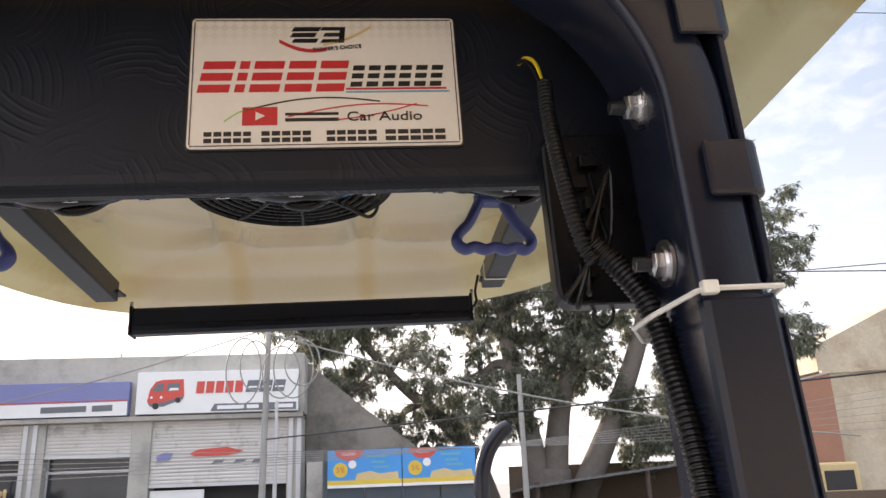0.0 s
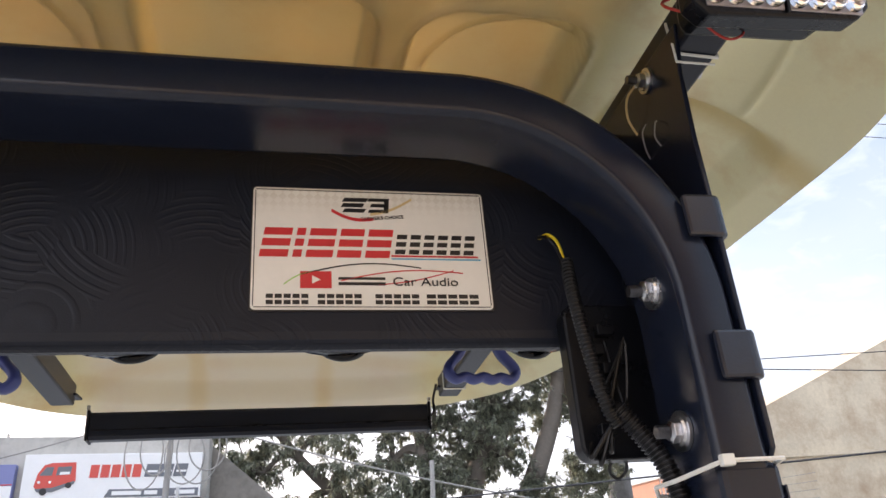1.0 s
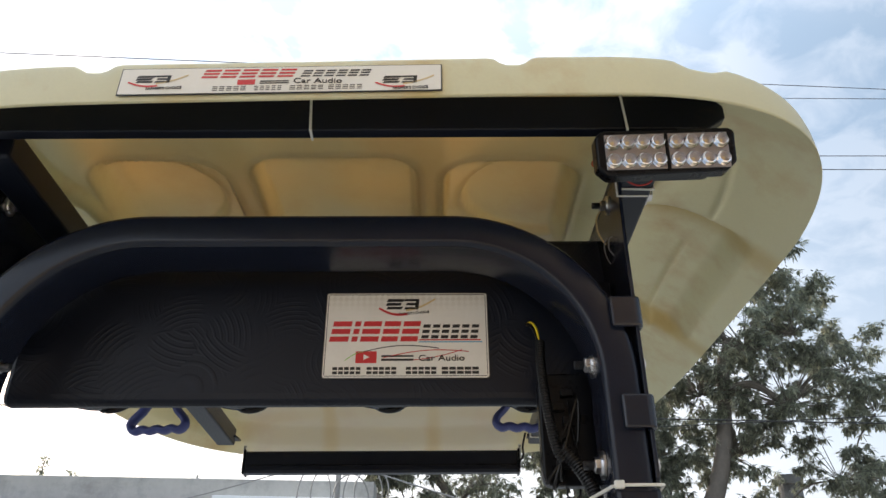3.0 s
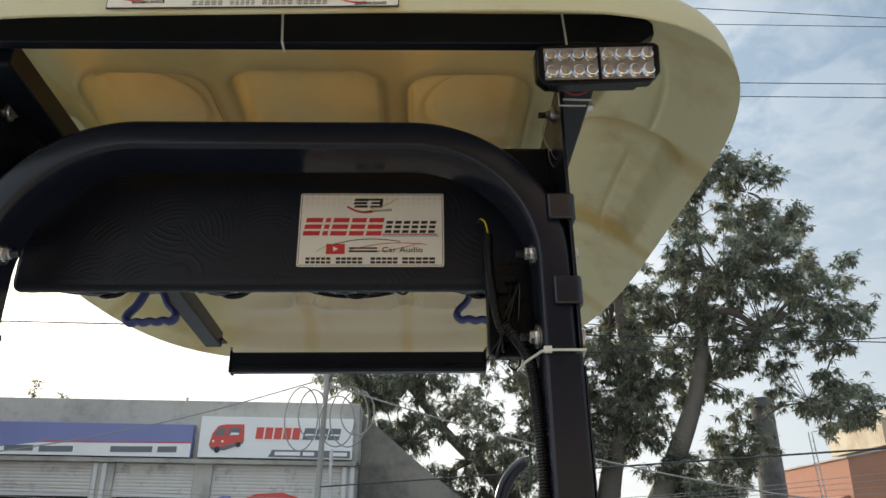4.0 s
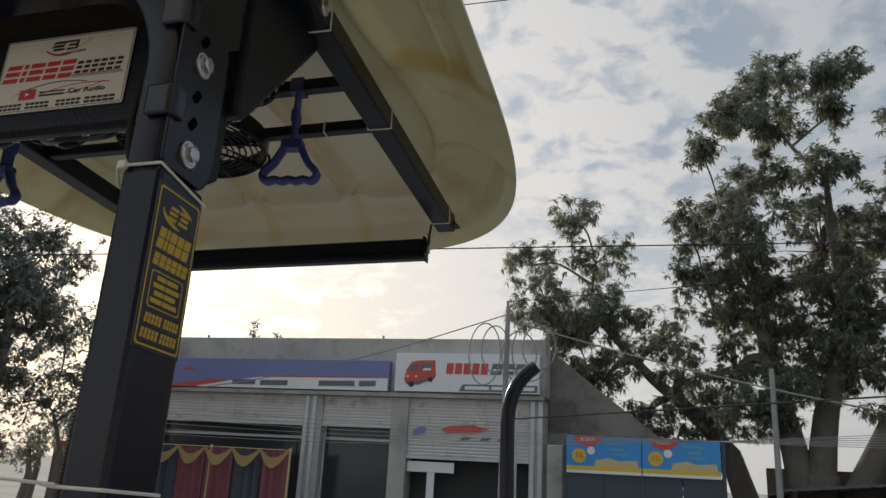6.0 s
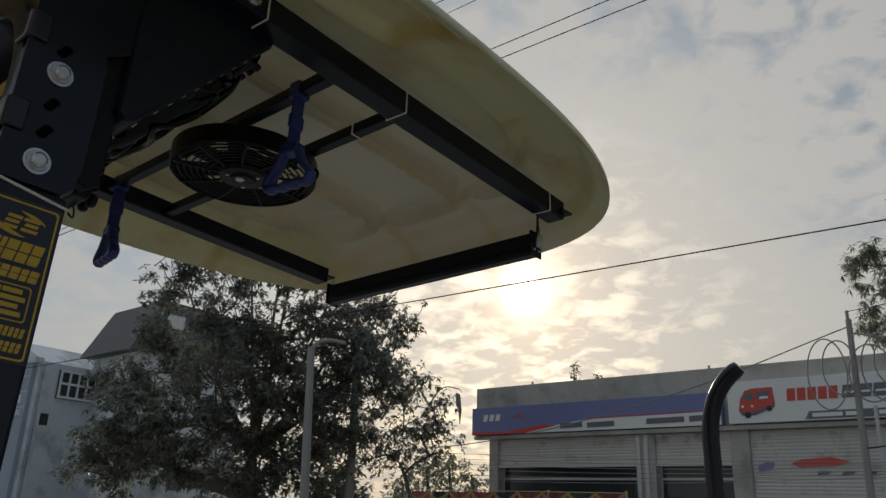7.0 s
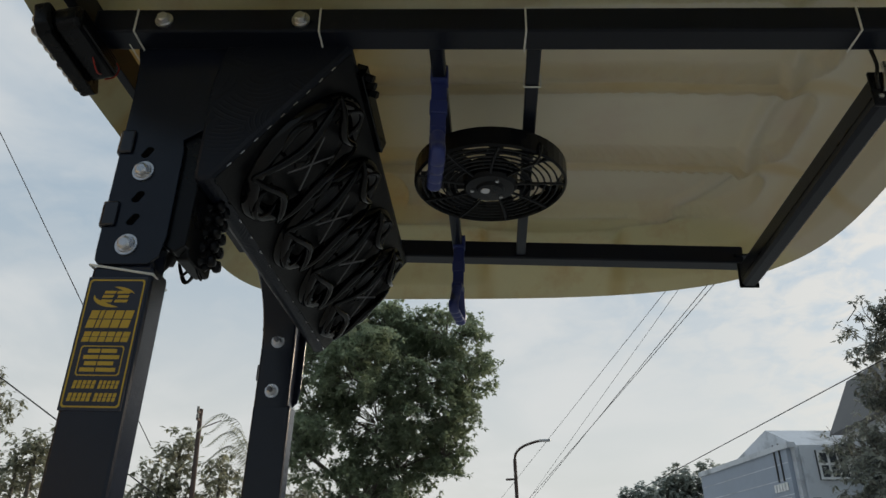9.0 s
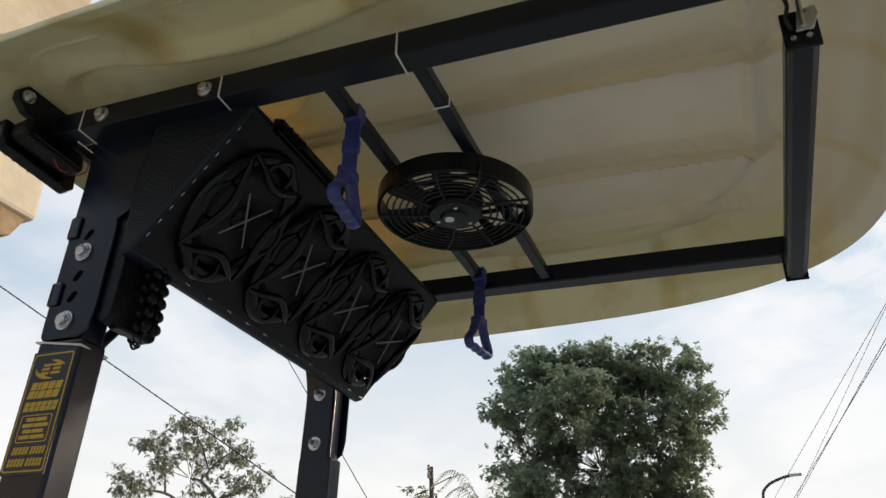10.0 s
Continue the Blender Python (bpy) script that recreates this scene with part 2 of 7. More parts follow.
BLACK = material("black_powder_coat", (0.0092, 0.0126, 0.0245), 0.20, spec=0.36, vary=0.3, scale=9, fine=500, bump=0.08, dirt=(0.03, 0.027, 0.025), dirt_at=0.76)
TAB = material("blue_black_tab_paint", (0.016, 0.019, 0.030), 0.16, spec=0.5, vary=0.25, scale=14, fine=400, bump=0.06)
RAIL = material("black_rail_paint", (0.0068, 0.0090, 0.0165), 0.30, spec=0.24, vary=0.3, scale=12, fine=420, bump=0.1, dirt=(0.03, 0.027, 0.025), dirt_at=0.75)
CREAM = material("cream_fibreglass", (0.715, 0.697, 0.48), 0.34, vary=0.10, scale=3.2, fine=260, bump=0.05, dirt=(0.60, 0.47, 0.25), dirt_at=0.63, sheer=0.22, through_tint=(1.0, 0.93, 0.80))
PLASTIC = material("black_plastic", (0.0050, 0.0056, 0.0078), 0.28, spec=0.20, vary=0.2, scale=20, fine=300, bump=0.1)
RUBBER = material("black_rubber", (0.0045, 0.0045, 0.0055), 0.36, spec=0.4, vary=0.2, scale=20, fine=300, bump=0.1)
ZINC = material("zinc_plated_steel", (0.62, 0.62, 0.64), 0.28, metal=1.0, vary=0.25, scale=40, fine=500, bump=0.1)
BLUE = material("blue_grip_plastic", (0.03, 0.045, 0.19), 0.4, vary=0.2, scale=15, fine=300, bump=0.08)
NYLON = material("white_nylon", (0.72, 0.72, 0.68), 0.45, vary=0.1, scale=30, fine=300, bump=0.05)
WHITE = material("sticker_white", (0.74, 0.72, 0.66), 0.38, vary=0.06, scale=25, fine=200, bump=0.02)
INK = material("sticker_black", (0.015, 0.015, 0.016), 0.35, vary=0.1, fine=200, bump=0.02)
RED = material("sticker_red", (0.55, 0.03, 0.035), 0.35, vary=0.1, fine=200, bump=0.02)
GOLD = material("sticker_gold", (0.55, 0.36, 0.03), 0.4, vary=0.15, fine=200, bump=0.02)
CYAN = material("sticker_cyan", (0.10, 0.38, 0.55), 0.4, vary=0.1, fine=200, bump=0.02)
GREEN = material("sticker_green", (0.30, 0.55, 0.12), 0.4, vary=0.1, fine=200, bump=0.02)
TAN = material("sticker_tan", (0.62, 0.48, 0.24), 0.4, vary=0.1, fine=200, bump=0.02)
NAVY = material("sticker_navy", (0.016, 0.020, 0.036), 0.35, vary=0.2, fine=200, bump=0.02)
YELLOW = material("yellow_wire", (0.70, 0.52, 0.02), 0.4, vary=0.1, fine=200, bump=0.02)
COPPER = material("red_wire", (0.45, 0.03, 0.02), 0.4, vary=0.1, fine=200, bump=0.02)
LENS = material("clear_led_lens", (0.40, 0.38, 0.41), 0.10, metal=0.75, vary=0.2, scale=60, fine=200, bump=0.05)
TRAY = material("led_reflector_tray", (0.34, 0.315, 0.325), 0.34, metal=0.8, vary=0.25, scale=60, fine=300, bump=0.1)
HOLE = material("hole_shade", (0.0012, 0.0012, 0.0014), 0.9, spec=0.05, vary=0.2, scale=20, fine=300, bump=0.05)
STUD = material("dark_steel_thread", (0.16, 0.16, 0.17), 0.40, metal=1.0, vary=0.3, scale=60, fine=400, bump=0.1)
DOME = material("clear_led_dome", (0.95, 0.93, 0.94), 0.04, vary=0.03, scale=60, fine=200, bump=0.02)
DOME.node_tree.nodes["Principled BSDF"].inputs["Transmission Weight"].default_value = 1.0
CONCRETE = material("grey_cement", (0.47, 0.45, 0.41), 0.9, vary=0.25, scale=0.6, fine=9, bump=0.3, dirt=(0.25, 0.24, 0.22), dirt_at=0.6)
PLASTER = material("cream_plaster", (0.58, 0.50, 0.375), 0.9, vary=0.3, scale=0.5, fine=8, bump=0.4, dirt=(0.40, 0.30, 0.20), dirt_at=0.58)
CHIPPED = material("chipped_brown_render", (0.36, 0.25, 0.15), 0.9, vary=0.35, scale=3.0, fine=30, bump=0.5, dirt=(0.16, 0.10, 0.06), dirt_at=0.52)
BRICK = material("red_brick", (0.42, 0.215, 0.145), 0.9, vary=0.2, scale=1.2, fine=10, bump=0.3, random_tint=0.18)
PALE = material("pale_blue_render", (0.66, 0.69, 0.73), 0.9, vary=0.15, scale=0.4, fine=7, bump=0.25, dirt=(0.24, 0.26, 0.28), dirt_at=0.6)
YARD = material("weathered_yard_wall", (0.25, 0.23, 0.20), 0.9, vary=0.35, scale=0.9, fine=9, bump=0.4, dirt=(0.12, 0.11, 0.095), dirt_at=0.55)
STACK = material("sooty_cement", (0.17, 0.17, 0.165), 0.9, vary=0.3, scale=0.8, fine=9, bump=0.3, dirt=(0.09, 0.085, 0.08), dirt_at=0.6)
SHUTTER = material("grey_shutter_steel", (0.60, 0.575, 0.54), 0.5, metal=0.0, vary=0.15, scale=1.5, fine=30, bump=0.1, dirt=(0.22, 0.21, 0.19), dirt_at=0.66)
# blue and dark sign colours are paled to stand for haze
SIGNBLUE = material("blue_sign_vinyl", (0.19, 0.21, 0.42), 0.45, vary=0.12, scale=1.0, fine=20, bump=0.03)
SIGNWHITE = material("white_sign_vinyl", (0.80, 0.80, 0.79), 0.45, vary=0.08, scale=1.0, fine=20, bump=0.03)
SIGNRED = material("red_sign_vinyl", (0.62, 0.08, 0.06), 0.45, vary=0.12, scale=1.0, fine=20, bump=0.03)
SIGNDARK = material("dark_sign_vinyl", (0.14, 0.15, 0.17), 0.45, vary=0.12, scale=1.0, fine=20, bump=0.03)
# shade inside openings is put into this colour; dark print and pipes use it too
DARK = material("shade_and_dark_paint", (0.035, 0.035, 0.035), 0.7, vary=0.3, scale=1.5, fine=20, bump=0.1)
GLASS = material("dusty_shop_glass", (0.04, 0.045, 0.05), 0.12, vary=0.3, scale=1.2, fine=20, bump=0.02)
ALU = material("aluminium_frame", (0.60, 0.60, 0.60), 0.5, metal=0.1, vary=0.1, scale=2, fine=30, bump=0.05)
BARK = material("grey_brown_bark", (0.155, 0.138, 0.12), 0.95, vary=0.4, scale=2.5, fine=14, bump=0.8)
GROUND = material("dusty_concrete", (0.36, 0.35, 0.32), 0.95, vary=0.25, scale=0.3, fine=18, bump=0.4, dirt=(0.26, 0.23, 0.18), dirt_at=0.58)
POLE = material("pale_cement_pole", (0.33, 0.32, 0.30), 0.85, vary=0.2, scale=2, fine=20, bump=0.2)
RUST = material("rusty_steel_pole", (0.10, 0.07, 0.06), 0.8, vary=0.3, scale=3, fine=30, bump=0.3)
WIRE = material("cable_black", (0.02, 0.02, 0.022), 0.6, vary=0.2, scale=3, fine=30, bump=0.05)
CABLE = material("grey_cable", (0.28, 0.27, 0.25), 0.6, vary=0.2, scale=3, fine=30, bump=0.05)
PINK = material("magenta_tent_cloth", (0.30, 0.10, 0.125), 0.85, vary=0.25, scale=1.5, fine=60, bump=0.2, sheer=0.2)
SAFFRON = material("yellow_tent_cloth", (0.42, 0.29, 0.12), 0.85, vary=0.2, scale=1.5, fine=60, bump=0.2, sheer=0.2)
BANNERBLUE = material("blue_banner_vinyl", (0.05, 0.30, 0.68), 0.45, vary=0.12, scale=1.2, fine=20, bump=0.03)
BANNERYEL = material("yellow_banner_vinyl", (0.70, 0.50, 0.06), 0.45, vary=0.12, scale=1.2, fine=20, bump=0.03)
SLATE = material("slate_blue_gate_paint", (0.055, 0.075, 0.095), 0.6, vary=0.2, scale=0.8, fine=12, bump=0.2, dirt=(0.09, 0.08, 0.07), dirt_at=0.64)
MUD = material("brown_wall", (0.12, 0.085, 0.06), 0.9, vary=0.25, scale=0.6, fine=9, bump=0.4)
ROOFSHEET = material("weathered_roof_sheet", (0.13, 0.13, 0.13), 0.8, vary=0.25, scale=0.7, fine=12, bump=0.3)


def leaf_material(name, colour, sheer=0.58, spread=1.0, rough=0.38):
    mat = bpy.data.materials.new(name)
    mat.use_nodes = True
    n, l, add = nodes_of(mat.node_tree)
    bsdf = n["Principled BSDF"]
    bsdf.inputs["Roughness"].default_value = rough
    geo = n.new("ShaderNodeNewGeometry")
    ramp = n.new("ShaderNodeValToRGB")
    a, b = ramp.color_ramp.elements
    a.color = (*[c * (1 - 0.4 * spread) for c in colour], 1)
    b.color = (colour[0] * (1 + 0.75 * spread), colour[1] * (1 + 0.65 * spread), colour[2] * (1 + 0.5 * spread), 1)
    l.new(geo.outputs["Random Per Island"], ramp.inputs[0])
    l.new(ramp.outputs[0], bsdf.inputs["Base Color"])
    see = n.new("ShaderNodeBsdfTranslucent")
    l.new(ramp.outputs[0], see.inputs["Color"])
    mixed = n.new("ShaderNodeMixShader")
    mixed.inputs[0].default_value = sheer
    l.new(bsdf.outputs[0], mixed.inputs[1])
    l.new(see.outputs[0], mixed.inputs[2])
    l.new(mixed.outputs[0], n["Material Output"].inputs["Surface"])
    return mat


# leaf colours are lifted and greyed to stand for haze over distance
LEAF = leaf_material("mango_leaf", (0.225, 0.250, 0.205), 0.58)
LEAF_DARK = leaf_material("dark_roadside_leaf", (0.20, 0.22, 0.205), 0.56)
LEAF_PALE = leaf_material("dusty_haze_paled_leaf", (0.27, 0.283, 0.225))
LEAF_FRESH = leaf_material("green_leaf", (0.275, 0.33, 0.225), 0.60, 0.35, 0.75)
LEAF_FAR = leaf_material("haze_tinted_leaf", (0.33, 0.365, 0.34), 0.6, 0.5, 0.6)


def leatherette():
    """Black vinyl embossed with overlapping fans of fine arcs."""
    mat = material("embossed_black_vinyl", (0.0090, 0.0116, 0.0200), 0.38, spec=0.24, vary=0.2, scale=10, fine=600, bump=0.1)
    n, l, add = nodes_of(mat.node_tree)
    coord = n.new("ShaderNodeTexCoord")
    flat = n.new("ShaderNodeMapping")
    flat.inputs["Scale"].default_value = (1, 0.8, 1)
    l.new(coord.outputs["Object"], flat.inputs["Vector"])
    cell = add("ShaderNodeTexVoronoi", Scale=19.0)
    l.new(flat.outputs[0], cell.inputs["Vector"])
    aside = n.new("ShaderNodeVectorMath")
    aside.operation = "MULTIPLY_ADD"
    aside.inputs[1].default_value = (0.16, 0.16, 0.16)
    l.new(cell.outputs["Color"], aside.inputs[0])
    l.new(cell.outputs["Position"], aside.inputs[2])
    centred = n.new("ShaderNodeVectorMath")
    centred.operation = "SUBTRACT"
    centred.inputs[1].default_value = (0.08, 0.08, 0.08)
    l.new(aside.outputs[0], centred.inputs[0])
    reach = n.new("ShaderNodeVectorMath")
    reach.operation = "DISTANCE"
    l.new(flat.outputs[0], reach.inputs[0])
    l.new(centred.outputs[0], reach.inputs[1])
    wave = n.new("ShaderNodeMath")
    wave.operation = "MULTIPLY"
    wave.inputs[1].default_value = 880.0
    l.new(reach.outputs["Value"], wave.inputs[0])
    sine = n.new("ShaderNodeMath")
    sine.operation = "SINE"
    l.new(wave.outputs[0], sine.inputs[0])
    # the arcs are fine ridges that fade out towards the edge of each fan
    crest = n.new("ShaderNodeMapRange")
    crest.interpolation_type = "SMOOTHSTEP"
    crest.inputs["From Min"].default_value, crest.inputs["From Max"].default_value = 0.1, 1.0
    l.new(sine.outputs[0], crest.inputs["Value"])
    fade = n.new("ShaderNodeMapRange")
    fade.interpolation_type = "SMOOTHSTEP"
    fade.inputs["From Min"].default_value, fade.inputs["From Max"].default_value = 0.85, 0.35
    l.new(cell.outputs["Distance"], fade.inputs["Value"])
    patchy = add("ShaderNodeTexNoise", Scale=14.0, Detail=2.0)
    l.new(flat.outputs[0], patchy.inputs["Vector"])
    worn = n.new("ShaderNodeMath")
    worn.operation = "MULTIPLY"
    l.new(fade.outputs[0], worn.inputs[0])
    l.new(patchy.outputs["Fac"], worn.inputs[1])
    ridge = n.new("ShaderNodeMath")
    ridge.operation = "MULTIPLY"
    l.new(crest.outputs[0], ridge.inputs[0])
    l.new(worn.outputs[0], ridge.inputs[1])
    relief = n.new("ShaderNodeBump")
    relief.inputs["Strength"].default_value, relief.inputs["Distance"].default_value = 0.34, 0.0022
    l.new(ridge.outputs[0], relief.inputs["Height"])
    bsdf = n["Principled BSDF"]
    l.new(bsdf.inputs["Normal"].links[0].from_socket, relief.inputs["Normal"])
    l.new(relief.outputs[0], bsdf.inputs["Normal"])
    return mat


VINYL = leatherette()


def yellowed():
    """Rusty yellow runs in the shell along its two long seams and round its pressed corners. Light glowing through it
    is put into the colour too.
    """
    n, l, add = nodes_of(CREAM.node_tree)
    bsdf = n["Principled BSDF"]
    coord = n.new("ShaderNodeTexCoord")
    split = n.new("ShaderNodeSeparateXYZ")
    l.new(coord.outputs["Object"], split.inputs[0])
    side = n.new("ShaderNodeMath")
    side.operation = "ABSOLUTE"
    offset = n.new("ShaderNodeMath")
    offset.inputs[1].default_value = 0.02
    l.new(split.outputs["X"], offset.inputs[0])
    l.new(offset.outputs[0], side.inputs[0])
    wobble = add("ShaderNodeTexNoise", Scale=5.0, Detail=4.0)
    l.new(coord.outputs["Object"], wobble.inputs["Vector"])
    shift = n.new("ShaderNodeMath")
    shift.operation = "MULTIPLY_ADD"
    shift.inputs[1].default_value = 0.010
    l.new(wobble.outputs["Fac"], shift.inputs[0])
    l.new(side.outputs[0], shift.inputs[2])
    near = n.new("ShaderNodeMapRange")
    near.interpolation_type = "SMOOTHSTEP"
    gap = n.new("ShaderNodeMath")
    gap.operation = "SUBTRACT"
    gap.inputs[1].default_value = 0.155
    l.new(shift.outputs[0], gap.inputs[0])
    dist = n.new("ShaderNodeMath")
    dist.operation = "ABSOLUTE"
    l.new(gap.outputs[0], dist.inputs[0])
    near.inputs["From Min"].default_value, near.inputs["From Max"].default_value = 0.036, 0.004
    near.inputs["To Max"].default_value = 1.0
    l.new(dist.outputs[0], near.inputs["Value"])
    patch = add("ShaderNodeTexNoise", Scale=2.6, Detail=3.0)
    l.new(coord.outputs["Object"], patch.inputs["Vector"])
    # and across, on the ridge before the front strip
    cross = n.new("ShaderNodeMath")
    cross.operation = "SUBTRACT"
    cross.inputs[1].default_value = 0.74
    l.new(split.outputs["Y"], cross.inputs[0])
    away = n.new("ShaderNodeMath")
    away.operation = "ABSOLUTE"
    l.new(cross.outputs[0], away.inputs[0])
    beam = n.new("ShaderNodeMapRange")
    beam.interpolation_type = "SMOOTHSTEP"
    beam.inputs["From Min"].default_value, beam.inputs["From Max"].default_value = 0.034, 0.006
    beam.inputs["To Max"].default_value = 0.42
    l.new(away.outputs[0], beam.inputs["Value"])
    most = n.new("ShaderNodeMath")
    most.operation = "MAXIMUM"
    l.new(near.outputs[0], most.inputs[0])
    l.new(beam.outputs[0], most.inputs[1])
    much = n.new("ShaderNodeMath")
    much.operation = "MULTIPLY"
    l.new(most.outputs[0], much.inputs[0])
    l.new(patch.outputs["Fac"], much.inputs[1])
    mix = n.new("ShaderNodeMix")
    mix.data_type = "RGBA"
    old = bsdf.inputs["Base Color"].links[0].from_socket
    l.new(much.outputs[0], mix.inputs["Factor"])
    mix.inputs["B"].default_value = (0.60, 0.44, 0.16, 1)
    # brown over the rear third: dirt plus warm light shining through, put into colour
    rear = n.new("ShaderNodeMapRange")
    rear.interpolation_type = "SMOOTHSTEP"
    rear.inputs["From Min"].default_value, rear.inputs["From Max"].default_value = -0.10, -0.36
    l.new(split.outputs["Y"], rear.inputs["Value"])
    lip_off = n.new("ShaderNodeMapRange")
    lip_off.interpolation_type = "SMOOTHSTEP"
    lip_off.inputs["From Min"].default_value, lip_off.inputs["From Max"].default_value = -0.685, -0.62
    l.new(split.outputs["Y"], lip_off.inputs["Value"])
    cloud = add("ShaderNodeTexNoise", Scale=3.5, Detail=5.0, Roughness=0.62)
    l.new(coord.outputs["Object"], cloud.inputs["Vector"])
    warm_share = n.new("ShaderNodeMapRange")
    warm_share.inputs["From Min"].default_value, warm_share.inputs["From Max"].default_value = 0.30, 0.70
    warm_share.inputs["To Min"].default_value, warm_share.inputs["To Max"].default_value = 0.42, 0.92
    l.new(cloud.outputs["Fac"], warm_share.inputs["Value"])
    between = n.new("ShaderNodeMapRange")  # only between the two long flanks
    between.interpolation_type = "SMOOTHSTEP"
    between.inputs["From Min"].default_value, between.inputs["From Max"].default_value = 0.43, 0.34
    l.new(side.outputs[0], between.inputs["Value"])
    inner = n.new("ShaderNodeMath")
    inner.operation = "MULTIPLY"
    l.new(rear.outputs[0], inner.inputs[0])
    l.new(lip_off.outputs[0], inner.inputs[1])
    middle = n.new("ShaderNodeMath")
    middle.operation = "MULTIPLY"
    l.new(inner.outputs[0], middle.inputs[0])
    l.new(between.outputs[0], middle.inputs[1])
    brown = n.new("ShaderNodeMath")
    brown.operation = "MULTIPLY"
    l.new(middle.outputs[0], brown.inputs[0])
    l.new(warm_share.outputs[0], brown.inputs[1])
    warmed = n.new("ShaderNodeMix")
    warmed.data_type = "RGBA"
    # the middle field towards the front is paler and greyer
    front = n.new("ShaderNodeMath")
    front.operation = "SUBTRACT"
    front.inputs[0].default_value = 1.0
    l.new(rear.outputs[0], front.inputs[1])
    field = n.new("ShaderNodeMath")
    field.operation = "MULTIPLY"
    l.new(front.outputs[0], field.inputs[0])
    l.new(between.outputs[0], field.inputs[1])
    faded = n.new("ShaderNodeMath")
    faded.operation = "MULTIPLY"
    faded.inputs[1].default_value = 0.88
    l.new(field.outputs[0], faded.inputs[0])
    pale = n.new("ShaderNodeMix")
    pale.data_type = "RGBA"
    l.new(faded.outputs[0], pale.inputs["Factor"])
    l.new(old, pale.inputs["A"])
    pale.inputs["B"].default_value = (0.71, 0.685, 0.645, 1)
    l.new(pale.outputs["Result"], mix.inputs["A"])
    l.new(brown.outputs[0], warmed.inputs["Factor"])
    l.new(mix.outputs["Result"], warmed.inputs["A"])
    warmed.inputs["B"].default_value = (0.52, 0.42, 0.255, 1)
    # ochre runs along the creases across the two flanks
    bands = None
    for crease in (-0.350, 0.020, 0.385):
        far = n.new("ShaderNodeMath")
        far.operation = "SUBTRACT"
        far.inputs[1].default_value = crease
        l.new(split.outputs["Y"], far.inputs[0])
        gone = n.new("ShaderNodeMath")
        gone.operation = "ABSOLUTE"
        l.new(far.outputs[0], gone.inputs[0])
        close = n.new("ShaderNodeMapRange")
        close.interpolation_type = "SMOOTHSTEP"
        close.inputs["From Min"].default_value, close.inputs["From Max"].default_value = 0.040, 0.004
        l.new(gone.outputs[0], close.inputs["Value"])
        if bands is None:
            bands = close.outputs[0]
        else:
            joined = n.new("ShaderNodeMath")
            joined.operation = "MAXIMUM"
            l.new(bands, joined.inputs[0])
            l.new(close.outputs[0], joined.inputs[1])
            bands = joined.outputs[0]
    outer = n.new("ShaderNodeMapRange")
    outer.interpolation_type = "SMOOTHSTEP"
    outer.inputs["From Min"].default_value, outer.inputs["From Max"].default_value = 0.45, 0.50
    l.new(side.outputs[0], outer.inputs["Value"])
    ochre = n.new("ShaderNodeMath")
    ochre.operation = "MULTIPLY"
    l.new(bands, ochre.inputs[0])
    l.new(outer.outputs[0], ochre.inputs[1])
    run = n.new("ShaderNodeMath")
    run.operation, run.use_clamp = "MULTIPLY", True
    l.new(ochre.outputs[0], run.inputs[0])
    l.new(patch.outputs["Fac"], run.inputs[1])
    stained = n.new("ShaderNodeMix")
    stained.data_type = "RGBA"
    l.new(run.outputs[0], stained.inputs["Factor"])
    l.new(warmed.outputs["Result"], stained.inputs["A"])
    stained.inputs["B"].default_value = (0.52, 0.38, 0.12, 1)
    l.new(stained.outputs["Result"], bsdf.inputs["Base Color"])
    # more see-through and amber where brown, so the rear's glow is coloured in
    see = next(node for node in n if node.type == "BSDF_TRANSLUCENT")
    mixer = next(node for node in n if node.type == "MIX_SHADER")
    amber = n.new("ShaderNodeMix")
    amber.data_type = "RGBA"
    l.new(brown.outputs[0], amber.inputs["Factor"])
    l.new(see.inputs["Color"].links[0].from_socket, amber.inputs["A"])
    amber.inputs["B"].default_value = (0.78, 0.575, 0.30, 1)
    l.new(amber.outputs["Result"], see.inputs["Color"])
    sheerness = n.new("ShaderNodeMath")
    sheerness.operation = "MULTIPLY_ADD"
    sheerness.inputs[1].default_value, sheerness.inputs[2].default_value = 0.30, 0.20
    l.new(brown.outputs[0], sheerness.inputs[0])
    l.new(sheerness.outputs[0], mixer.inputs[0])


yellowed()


# ---- helpers of the build ----
TRACTOR = pose(0, 0, 0, -2.87, -1.39, 0.03)  # the machine stands a little nose-down on its ground
EARTH = Matrix.Identity(4)
bases = {}


def thing(name, label, category, base=(0, 0, 0), frame_of=EARTH, group="", kind=""):
    ob = new(name)
    ob.empty_display_size = 0.05
    ob.matrix_world = frame_of @ Matrix.Translation(base)
    bases[ob.name] = Vector(base)
    return tagged(ob, label, category, group, kind)


def base_of(ob):
    while ob.parent:
        ob = ob.parent
    return bases.get(ob.name, Vector((0, 0, 0)))


def part(name, bm, mat, parent, label="", smooth=False):
    """Links a bmesh as one mesh object under a thing or a part."""
    me = bpy.data.meshes.new(name)
    bm.transform(Matrix.Translation(-base_of(parent)))
    bmesh.ops.recalc_face_normals(bm, faces=bm.faces[:])
    if smooth:
        for f in bm.faces:
            f.smooth = True
    bm.to_mesh(me)
    bm.free()
    me.materials.append(mat)
    ob = new(name, me)
    ob.parent = parent
    if label:
        tagged(ob, label)
    return ob


